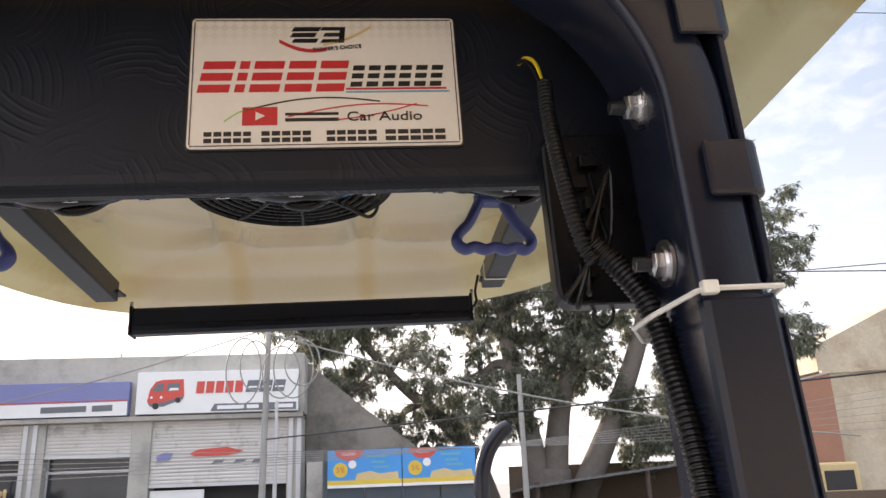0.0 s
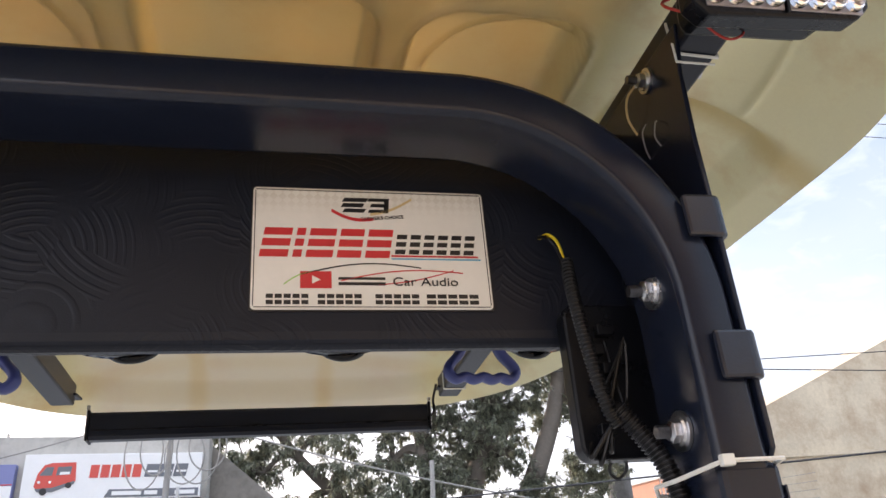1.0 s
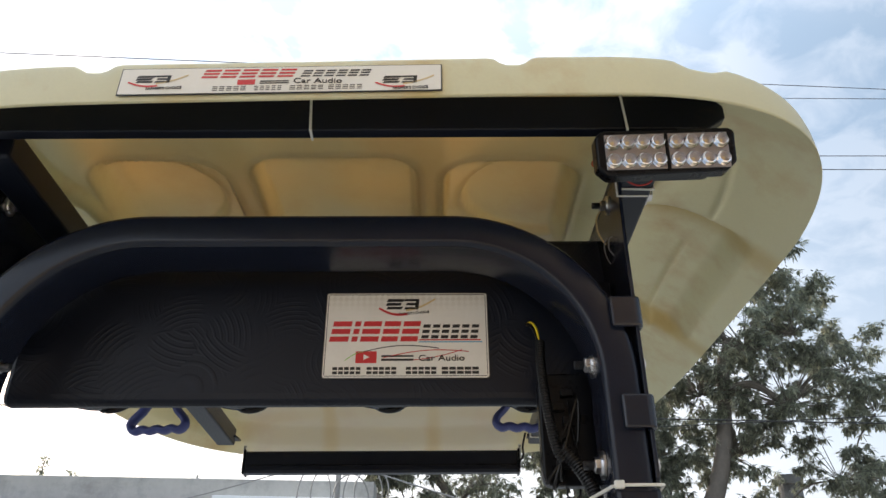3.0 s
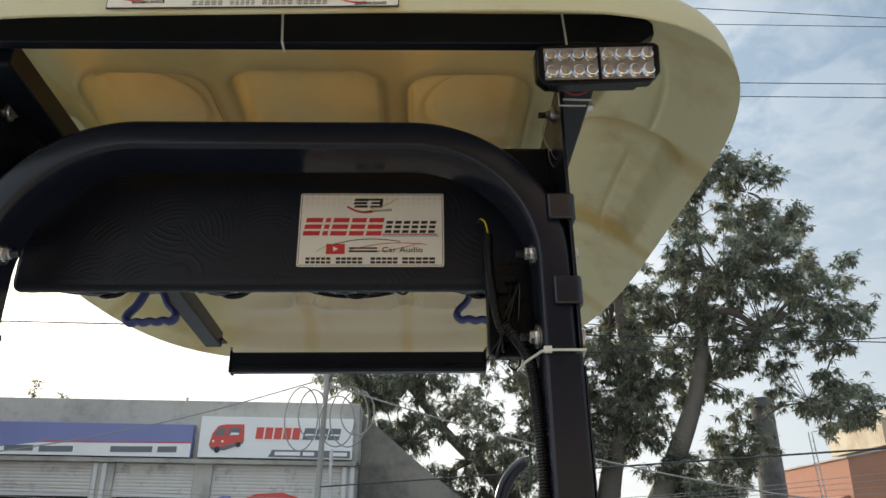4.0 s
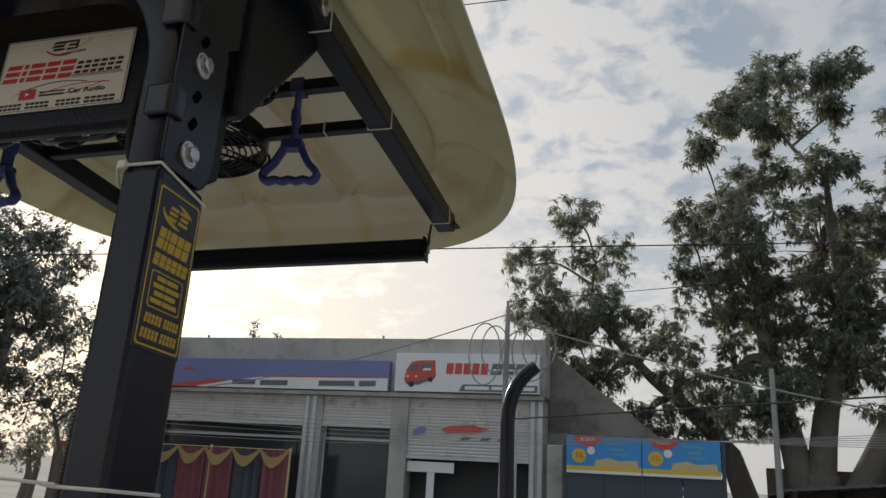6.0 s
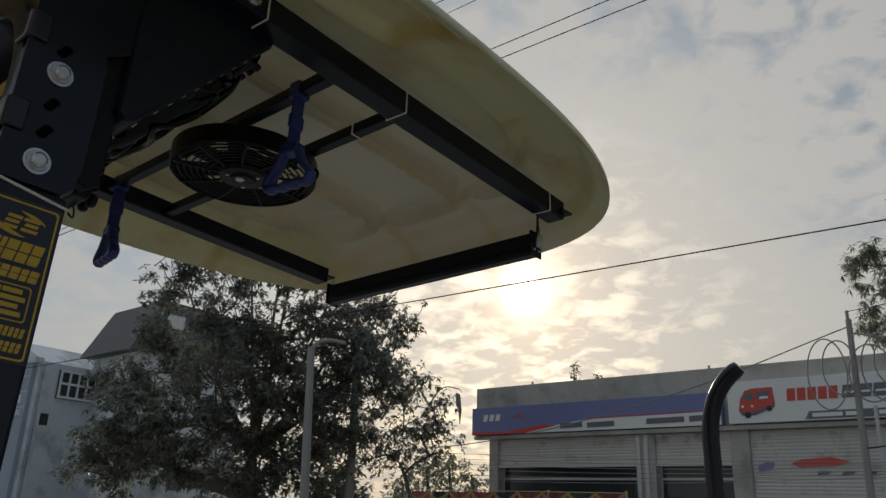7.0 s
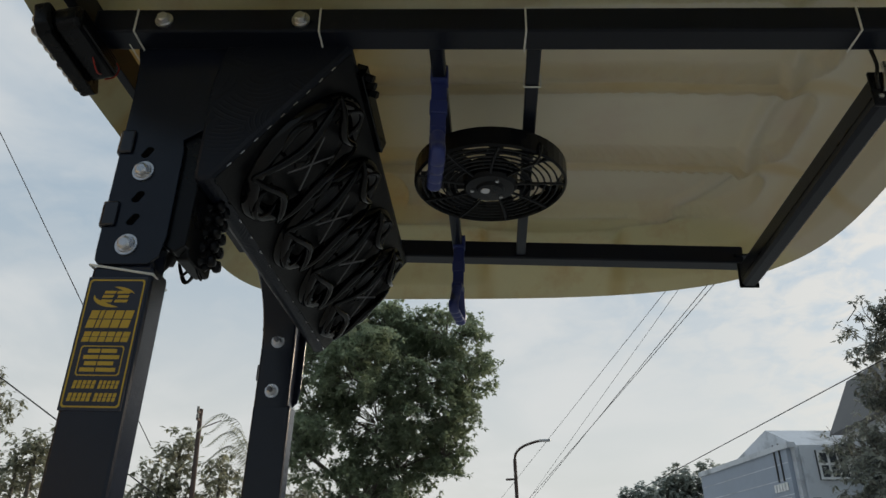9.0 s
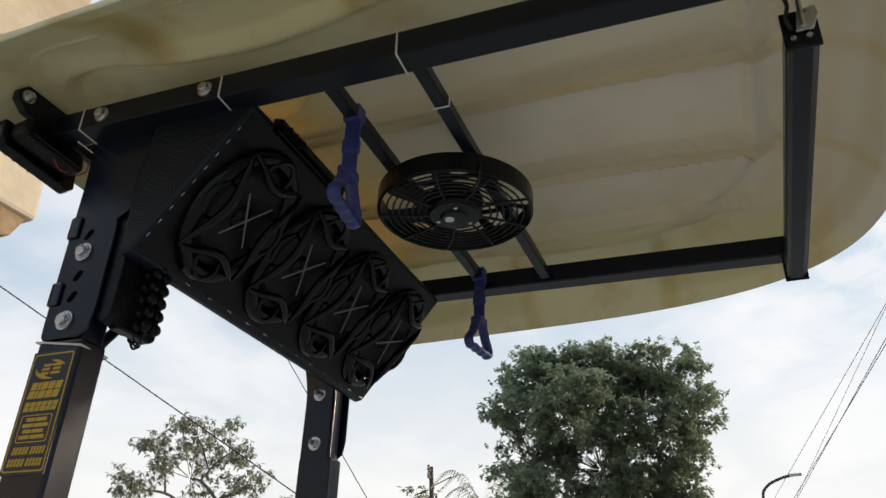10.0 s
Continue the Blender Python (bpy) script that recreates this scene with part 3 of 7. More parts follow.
def structure(name, bm, mat, label, category, smooth=False):
    me = bpy.data.meshes.new(name)
    bmesh.ops.recalc_face_normals(bm, faces=bm.faces[:])
    for f in bm.faces:
        f.smooth = smooth
    bm.to_mesh(me)
    bm.free()
    me.materials.append(mat)
    return tagged(new(name, me), label, category, kind="structure")


def box(x0, x1, y0, y1, z0, z1, bev=0.0, bm=None, seg=2):
    own = bmesh.new()
    bmesh.ops.create_cube(own, size=1.0)
    own.transform(Matrix.Translation(((x0 + x1) / 2, (y0 + y1) / 2, (z0 + z1) / 2)) @ Matrix.Diagonal((abs(x1 - x0), abs(y1 - y0), abs(z1 - z0), 1)))
    if bev:
        bmesh.ops.bevel(own, geom=own.edges[:], offset=bev, segments=seg, profile=0.5, affect="EDGES")
    return merged(bm, own)


def merged(bm, own):
    if bm is None:
        return own
    me = bpy.data.meshes.new("tmp")
    own.to_mesh(me)
    own.free()
    bm.from_mesh(me)
    bpy.data.meshes.remove(me)
    return bm


def cyl(p0, p1, r0, r1=None, seg=16, bm=None, bev=0.0):
    p0, p1 = Vector(p0), Vector(p1)
    own = bmesh.new()
    d = p1 - p0
    bmesh.ops.create_cone(own, cap_ends=True, segments=seg, radius1=r0, radius2=r0 if r1 is None else r1, depth=d.length)
    if bev:
        rims = [e for e in own.edges if abs(e.verts[0].co.z - e.verts[1].co.z) < 1e-6]
        bmesh.ops.bevel(own, geom=rims, offset=bev, segments=2, profile=0.5, affect="EDGES")
    own.transform(Matrix.Translation((p0 + p1) / 2) @ d.to_track_quat("Z", "Y").to_matrix().to_4x4())
    return merged(bm, own)


def smooth_path(points, steps=8):
    pts = [Vector(p) for p in points]
    if len(pts) < 3:
        return pts
    out = []
    ext = [2 * pts[0] - pts[1]] + pts + [2 * pts[-1] - pts[-2]]
    for k in range(1, len(ext) - 2):
        a, b, c, d = ext[k - 1:k + 3]
        for s in range(steps):
            t = s / steps
            out.append(0.5 * ((2 * b) + (c - a) * t + (2 * a - 5 * b + 4 * c - d) * t * t + (3 * b - a - 3 * c + d) * t ** 3))
    out.append(pts[-1])
    return out


def tube(points, radius, seg=10, bm=None, cap=True):
    """A round tube along points; radius is a number or one for each point."""
    pts = [Vector(p) for p in points]
    radii = radius if isinstance(radius, (list, tuple)) else [radius] * len(pts)
    own = bmesh.new()
    up = Vector((0, 0, 1))
    rings = []
    for k, p in enumerate(pts):
        d = (pts[min(k + 1, len(pts) - 1)] - pts[max(k - 1, 0)]).normalized()
        if k == 0:
            ref = up if abs(d.z) < 0.9 else Vector((0, 1, 0))
            side = d.cross(ref).normalized()
        else:
            side = (side - d * side.dot(d)).normalized()
        other = d.cross(side)
        rings.append([own.verts.new(p + radii[k] * (math.cos(2 * math.pi * j / seg) * side + math.sin(2 * math.pi * j / seg) * other)) for j in range(seg)])
    for a, b in zip(rings, rings[1:]):
        for j in range(seg):
            own.faces.new((a[j], a[(j + 1) % seg], b[(j + 1) % seg], b[j]))
    if cap:
        own.faces.new(rings[0][::-1])
        own.faces.new(rings[-1])
    return merged(bm, own)


def prism(poly, axis, a0, a1, bev=0.0, bm=None):
    """A polygon drawn out along an axis. poly: (y, z) for x, (x, z) for y, (x, y) for z."""
    own = bmesh.new()

    def at(p, a):
        return {"x": (a, p[0], p[1]), "y": (p[0], a, p[1]), "z": (p[0], p[1], a)}[axis]

    lo, hi = [own.verts.new(at(p, a0)) for p in poly], [own.verts.new(at(p, a1)) for p in poly]
    own.faces.new(lo)
    own.faces.new(hi[::-1])
    for k in range(len(poly)):
        j = (k + 1) % len(poly)
        own.faces.new((lo[k], hi[k], hi[j], lo[j]))
    bmesh.ops.recalc_face_normals(own, faces=own.faces[:])
    if bev:
        bmesh.ops.bevel(own, geom=own.edges[:], offset=bev, segments=2, profile=0.5, affect="EDGES")
    return merged(bm, own)


def rounded(x0, x1, z0, z1, r, steps=5):
    pts = []
    for cx, cz, a in ((x1 - r, z1 - r, 0), (x0 + r, z1 - r, 90), (x0 + r, z0 + r, 180), (x1 - r, z0 + r, 270)):
        for k in range(steps + 1):
            t = radians(a + 90 * k / steps)
            pts.append((cx + r * math.cos(t), cz + r * math.sin(t)))
    return pts


def lettering(text, size, m, mat, parent, name="lettering", depth=0.0004, width=None):
    """Words in the built-in font, as a mesh: m takes the text's plane (x along, y up) to its place."""
    curve = bpy.data.curves.new("text", "FONT")
    curve.body, curve.size, curve.extrude, curve.align_x, curve.align_y = text, size, depth, "CENTER", "CENTER"
    ob = bpy.data.objects.new("text", curve)
    scene.collection.objects.link(ob)
    bpy.context.view_layer.update()
    me = bpy.data.meshes.new_from_object(ob.evaluated_get(bpy.context.evaluated_depsgraph_get()))
    bpy.data.objects.remove(ob)
    bm = bmesh.new()
    bm.from_mesh(me)
    bpy.data.meshes.remove(me)
    if width:
        xs = [v.co.x for v in bm.verts]
        k = width / (max(xs) - min(xs))
        bm.transform(Matrix.Diagonal((k, 1, 1, 1)))
    bm.transform(m)
    return part(name, bm, mat, parent)


# ---- the machine: roll bar ----
def bent_bar(name, centre, half_w, half_d, chamfer, mat, parent):
    """A rectangular steel tube along a path in the x-z plane."""
    bm = bmesh.new()
    section = []
    for su, sv, a0 in ((1, -1, -90), (1, 1, 0), (-1, 1, 90), (-1, -1, 180)):
        for k in range(5):
            t = radians(a0 + 22.5 * k)
            section.append((su * (half_w - chamfer) + chamfer * math.cos(t), sv * (half_d - chamfer) + chamfer * math.sin(t)))
    m = len(section)
    rings = []
    for k, (x, z) in enumerate(centre):
        a, b = centre[max(k - 1, 0)], centre[min(k + 1, len(centre) - 1)]
        d = Vector((b[0] - a[0], b[1] - a[1])).normalized()
        nx, nz = -d.y, d.x
        rings.append([bm.verts.new((x + nx * u, v + BAR_Y, z + nz * u)) for u, v in section])
    for a, b in zip(rings, rings[1:]):
        for j in range(m):
            bm.faces.new((a[j], a[(j + 1) % m], b[(j + 1) % m], b[j]))
    bm.faces.new(rings[0][::-1])
    bm.faces.new(rings[-1])
    return part(name, bm, mat, parent, smooth=True)


def hex_bolt(parent, at, direction, size=0.011, washer=0.017, stud=0.0):
    """A washer and hexagon head, or a nut with its thread."""
    d = Vector(direction).normalized()
    p = Vector(at)
    bm = cyl(p, p + d * 0.003, washer, seg=24)
    bm = cyl(p + d * 0.003, p + d * 0.005, size * 1.25, size * 1.15, seg=20, bm=bm)
    bm = cyl(p + d * 0.005, p + d * 0.0115, size, seg=6, bm=bm, bev=0.0006)
    bm = cyl(p + d * 0.0115, p + d * 0.0128, size * 0.85, size * 0.62, seg=16, bm=bm)
    bolt = part("bolt", bm, ZINC, parent, "zinc-plated hexagon bolt with washer")
    if stud:
        path, radii = [], []
        for k in range(25):
            path.append(p + d * (0.0115 + stud * k / 24))
            radii.append(size * (0.58 if k % 2 else 0.5))
        part("thread", tube(path, radii, 10), STUD, bolt)
    return bolt


BAR_Y = 0.012
POST_R, POST_L, BAR_Z, BEND = 0.3645, -0.4500, 2.3660, 0.205
POSTS = TRACTOR @ Matrix.Translation((0, -0.010, 0))  # the bar and what is tied to it
roll_bar = thing("roll_bar", "black powder-coated steel roll bar standing behind the seat", "roll bar", (0, 0, 0.0), POSTS)
centre = [(POST_L, 0.05), (POST_L, 1.2), (POST_L, BAR_Z - BEND)]
for k in range(1, 31):
    a = radians(90 * k / 30)
    centre.append((POST_L + BEND * (1 - math.cos(a)), BAR_Z - BEND + BEND * math.sin(a)))
for k in range(0, 31):
    a = radians(90 * k / 30)
    centre.append((POST_R - BEND * (1 - math.sin(a)), BAR_Z - BEND + BEND * math.cos(a)))
centre += [(POST_R, 1.2), (POST_R, 0.05)]
bent_bar("hoop", centre, 0.0235, 0.0430, 0.008, BLACK, roll_bar)

# folded side plates that carry the roof, with bolts, slots and folded tabs
for side, px, out in (("right", POST_R + 0.0245, 1), ("left", POST_L - 0.0245, -1)):
    x0, x1 = px, px + 0.005 * out
    poly = [(-0.033, 2.052), (-0.032, 2.036), (-0.026, 2.0290), (0.05, 2.0290), (0.064, 2.042), (0.070, 2.075), (0.070, 2.225), (0.066, 2.245), (0.105, 2.270),
            (0.245, 2.345), (0.245, 2.452), (-0.050, 2.452), (-0.038, 2.40), (-0.034, 2.33), (-0.034, 2.25)]
    plate = part("side_plate", prism(poly, "x", x0, x1, 0.0012), BLACK, roll_bar)
    for z in (2.187, 2.0600):
        hex_bolt(plate, (x1, 0.0125, z), (out, 0, 0))
        hex_bolt(plate, (px - out * 0.0485, 0.0115, z), (-out, 0, 0), 0.0100, 0.017, 0.013)
    for y, z in ((0.012, 2.222), (0.013, 2.142), (0.013, 2.103)):
        ring = [(y + 0.0072 * math.cos(a) + (0.0030 if math.sin(a) > 0 else -0.0030), z + 0.0066 * math.sin(a) + (0.0034 if math.sin(a) > 0 else -0.0034)) for a in [2 * math.pi * (i + 0.5) / 16 for i in range(16)]]
        # the slot is a solid insert; the dark inside it is colour only
        slot = prism(ring, "x", x1 + 0.0004 * out, x1 - 0.003 * out)
        part("slot", slot, HOLE, plate, "adjusting slot, its shade put into the colour")
    for z in (2.241, 2.112):
        # a tab folded round the rear edge of the post
        pts = [(px + 0.0105 * out, -0.012), (px + 0.0105 * out, -0.032), (px + 0.0085 * out, -0.037), (px + 0.003 * out, -0.0395), (px - 0.030 * out, -0.0395),
               (px - 0.030 * out, -0.0325), (px - 0.001 * out, -0.0325), (px + 0.0045 * out, -0.029), (px + 0.0055 * out, -0.012)]
        part("tab", prism(pts, "z", z - 0.021, z + 0.021, 0.0032), TAB, roll_bar, "folded blue-black steel tab")

px = POST_R + 0.0238
part("wire_end", tube(smooth_path([(px, 0.045, 2.352), (px - 0.006, 0.040, 2.362), (px - 0.008, 0.036, 2.378), (px - 0.003, 0.034, 2.388)]), 0.0008, 6), CABLE, roll_bar, "loose pale wire end")
part("wire_end", tube(smooth_path([(px, 0.020, 2.352), (px - 0.007, 0.016, 2.360), (px - 0.006, 0.012, 2.374), (px - 0.001, 0.016, 2.380)]), 0.0008, 6), CABLE, roll_bar, "loose pale wire end")
part("wire_end", tube(smooth_path([(px, 0.060, 2.392), (px - 0.010, 0.055, 2.410), (px - 0.012, 0.045, 2.428), (px - 0.004, 0.035, 2.440)]), 0.0014, 6), TAN, roll_bar, "thin tan wire")

# yellow printed sticker on the outer face of the post
X = POST_R + 0.0305
part("sleeve", box(POST_R - 0.0237, X - 0.0008, -0.0313, 0.0620, 0.05, 2.0262, 0.006), BLACK, roll_bar)
part("sleeve", box(POST_L - 0.0297, POST_L + 0.0237, -0.0313, 0.0620, 0.05, 2.0262, 0.006), BLACK, roll_bar)
label = part("sticker", prism([(-0.031, 1.812), (0.0575, 1.812), (0.0575, 2.0075), (-0.031, 2.0075)], "x", X - 0.001, X + 0.0006), NAVY, roll_bar,
             "dark blue sticker printed in yellow")
# share (0 to 1) across and down the sticker, as seen from outside
SY0, SY1, SZ0, SZ1 = 0.0545, -0.0280, 1.816, 2.0035


def on_label(u, v):
    return SY1 + (SY0 - SY1) * u, SZ1 - (SZ1 - SZ0) * v


def label_poly(name, shares, lift=0.0):
    return part(name, prism([on_label(u, v) for u, v in shares], "x", X + 0.0007 + lift, X + 0.0011 + lift), GOLD, label)


def label_frame(name, u0, u1, v0, v1, w):
    """A thin printed line round a box with clipped corners."""
    c, ratio = 0.035, (SY0 - SY1) / (SZ1 - SZ0)
    outer = [(u0 + c, v0), (u1 - c, v0), (u1, v0 + c * ratio), (u1, v1 - c * ratio), (u1 - c, v1), (u0 + c, v1), (u0, v1 - c * ratio), (u0, v0 + c * ratio)]
    mu, mv = (u0 + u1) / 2, (v0 + v1) / 2
    inner = [(mu + (u - mu) * (1 - 2 * w / (u1 - u0)), mv + (v - mv) * (1 - 2 * w * ratio / (v1 - v0))) for u, v in outer]
    bm = bmesh.new()
    rings = [[bm.verts.new((x, *on_label(u, v))) for u, v in ring] for ring in (outer, inner) for x in (X + 0.0007, X + 0.0011)]
    for a, b in ((0, 1), (1, 3), (3, 2), (2, 0)):
        for k in range(8):
            bm.faces.new((rings[a][k], rings[a][(k + 1) % 8], rings[b][(k + 1) % 8], rings[b][k]))
    return part(name, bm, GOLD, label)


label_frame("border", 0.0, 1.0, 0.0, 1.0, 0.028)
label_frame("border", 0.12, 0.88, 0.535, 0.765, 0.018)


def label_arc(u, v, ru, rv, a0, a1, w):
    """A swoosh that thins out to both ends."""
    pts = [radians(a0 + (a1 - a0) * k / 12) for k in range(13)]
    thick = [w * math.sin(math.pi * (k + 0.4) / 12.8) for k in range(13)]
    return [(u + ru * math.cos(t), v - rv * math.sin(t)) for t in pts] + [(u + (ru - q) * math.cos(t), v - (rv - 0.45 * q) * math.sin(t)) for t, q in zip(pts[::-1], thick[::-1])]


label_poly("swoosh", label_arc(0.50, 0.145, 0.37, 0.085, 170, 285, 0.08))
label_poly("swoosh", label_arc(0.50, 0.145, 0.37, 0.085, 20, 95, 0.06))
for k, (u0, u1, v0) in enumerate(((0.30, 0.50, 0.095), (0.28, 0.47, 0.130), (0.26, 0.46, 0.167), (0.53, 0.76, 0.095), (0.55, 0.74, 0.130), (0.51, 0.74, 0.167))):
    label_poly("emblem", [(u0 + 0.02, v0), (u1 + 0.02, v0), (u1, v0 + 0.022), (u0, v0 + 0.022)])


def label_bars(name, u0, u1, v0, v1, widths, slant, rows=2):
    """A row of plain slanted blocks, each cut into bars."""
    gap = 0.022
    unit = (u1 - u0 - gap * (len(widths) - 1)) / sum(widths)
    u = u0
    for w in widths:
        for k in range(rows):
            a, b = v0 + (v1 - v0) * (k / rows + (0.03 if k else 0)), v0 + (v1 - v0) * ((k + 1) / rows - (0.03 if k < rows - 1 else 0))
            sa, sb = slant * (v1 - a) / (v1 - v0), slant * (v1 - b) / (v1 - v0)
            label_poly(name, [(u + sa, a), (u + w * unit + sa, a), (u + w * unit + sb, b), (u + sb, b)])
        u += w * unit + gap


label_bars("mark", 0.10, 0.86, 0.255, 0.395, (1, 0.45, 1.05, 1, 1.05), 0.06)
label_bars("mark", 0.09, 0.90, 0.425, 0.505, (1, 1, 0.9, 1, 0.8, 1), 0.03)
for v, u0, u1 in ((0.560, 0.26, 0.76), (0.608, 0.20, 0.82), (0.656, 0.24, 0.74), (0.704, 0.18, 0.80)):
    label_bars("text_line", u0, u1, v, v + 0.030, (1, 1.3), 0.0, 1)
label_bars("text_line", 0.12, 0.50, 0.800, 0.860, (1,) * 5, 0.02)
label_bars("text_line", 0.56, 0.90, 0.800, 0.860, (1,) * 5, 0.02)
label_bars("text_line", 0.08, 0.47, 0.893, 0.955, (1,) * 5, 0.02)
label_bars("text_line", 0.53, 0.90, 0.893, 0.955, (1,) * 5, 0.02)

# corrugated conduit down the post
def ribbed(points, radius, pitch, steps):
    """Points at even steps along a bend, with radii that rise and fall once in each pitch."""
    pts = smooth_path(points, steps)
    even, left, gap = [pts[0]], pitch / 4, pitch / 4
    for a, b in zip(pts, pts[1:]):
        length, at = (b - a).length, 0.0
        while length - at >= left:
            at += left
            even.append(a + (b - a) * (at / length))
            left = gap
        left -= length - at
    return even, [radius * (1.0, 1.0, 0.80, 0.80)[k % 4] for k in range(len(even))]


conduit = thing("conduit", "black corrugated cable conduit running down the post", "conduit", (0.33, 0.02, 1.0), POSTS)
path, radii = ribbed([(0.281, 0.058, 2.238), (0.279, 0.050, 2.20), (0.282, 0.042, 2.14), (0.289, 0.038, 2.09), (0.297, 0.038, 2.072)], 0.0068, 0.0040, 10)
part("upper_hose", tube(path, radii, 12), RUBBER, conduit)
path, radii = ribbed([(0.298, 0.038, 2.086), (0.313, 0.036, 2.066), (0.328, 0.028, 2.035), (0.334, 0.02, 1.99), (0.335, 0.0, 1.90), (0.334, -0.012, 1.7), (0.334, -0.012, 1.45), (0.334, 0.0, 1.0), (0.334, 0.0, 0.3)], 0.0092, 0.0042, 10)
part("lower_hose", tube(path, radii, 12), RUBBER, conduit)
part("wire", tube(smooth_path([(0.268, 0.086, 2.276), (0.272, 0.074, 2.274), (0.278, 0.066, 2.262), (0.281, 0.062, 2.236)]), 0.0018, 8), YELLOW, conduit, "bare yellow wire")
part("wire", tube(smooth_path([(0.267, 0.086, 2.277), (0.270, 0.072, 2.270), (0.276, 0.066, 2.256), (0.280, 0.061, 2.234)]), 0.0018, 8), RUBBER, conduit, "black wire")
for dx, sag in ((-0.012, 0.03), (0.006, 0.018), (-0.004, 0.045)):
    part("wire", tube(smooth_path([(0.296, 0.052, 2.075), (0.290 + dx, 0.06, 2.060 - sag * 0.3), (0.296 + dx, 0.075, 2.075 - sag * 0.5), (0.31 + dx, 0.088, 2.10)]), 0.0022, 8), RUBBER, conduit)


def zip_tie(corners, width, parent_label, base, place=TRACTOR):
    """A thin nylon band round given corners, with its lock."""
    tie = thing("zip_tie", parent_label, "zip tie", base, place, "white zip ties")
    bm = None
    for (a, b) in zip(corners, corners[1:]):
        a, b = Vector(a), Vector(b)
        d = (b - a).normalized()
        bm = tube([a - d * 0.0005, b + d * 0.0005], width, 6, bm)
    part("band", bm, NYLON, tie)
    return tie


px0, px1, py0, py1 = POST_R - 0.0250, POST_R + 0.0310, -0.0335, 0.0630
tie = zip_tie([(0.316, 0.03, 2.018), (0.317, -0.004, 2.018), (px0 - 0.003, py0 - 0.0015, 2.025), (px0 + 0.004, py0 - 0.0015, 2.027), (px1, py0 - 0.0015, 2.027), (px1, py1, 2.012), (0.33, 0.055, 2.014), (0.316, 0.03, 2.018)], 0.0019,
              "white nylon zip tie binding conduit to post", (px0, py0, 2.02), POSTS)
part("lock", box(px0 + 0.000, px0 + 0.011, py0 - 0.007, py0 + 0.000, 2.0225, 2.0315, 0.0012), NYLON, tie)
tie = zip_tie([(0.318, 0.03, 1.668), (0.318, -0.03, 1.667), (px0, py0, 1.665), (px1, py0, 1.663), (px1, py1, 1.662), (0.318, 0.03, 1.668)], 0.0022,
              "white nylon zip tie with a long loose tail", (px0, py0, 1.66), POSTS)
part("tail", tube([(px0, py0 - 0.002, 1.667), (0.30, -0.06, 1.670), (0.245, -0.075, 1.672)], [0.0022, 0.0020, 0.0012], 6), NYLON, tie)

# ---- the machine: speaker box ----
BX0, BX1, BY = -0.452, 0.402, 0.085
speaker_box = thing("speaker_box", "black vinyl-covered speaker box hung inside the roll bar", "speaker box", (0, 0.15, 2.14), TRACTOR)
profile = [(BY, 2.172), (BY, 2.345), (0.10, 2.430), (0.300, 2.434), (0.316, 2.420), (0.112, 2.168), (0.095, 2.164)]
part("body", prism(profile, "x", BX0, BX1, 0.008), VINYL, speaker_box, "black embossed vinyl")
A, B = Vector((0, 0.112, 2.168)), Vector((0, 0.316, 2.420))
along = (B - A).normalized()
out = Vector((0, along.z, -along.y))
mid = (A + B) / 2
SPK = Matrix((Vector((1, 0, 0)), along, out)).transposed().to_4x4()


def lathe(profile_rz, seg=32, bm=None, m=None, cap=True):
    own = bmesh.new()
    rings = [[own.verts.new((r * math.cos(2 * math.pi * j / seg), r * math.sin(2 * math.pi * j / seg), z)) for j in range(seg)] for r, z in profile_rz]
    for a, b in zip(rings, rings[1:]):
        for j in range(seg):
            own.faces.new((a[j], a[(j + 1) % seg], b[(j + 1) % seg], b[j]))
    if cap:
        own.faces.new(rings[-1])
    if m is not None:
        own.transform(m)
    return merged(bm, own)


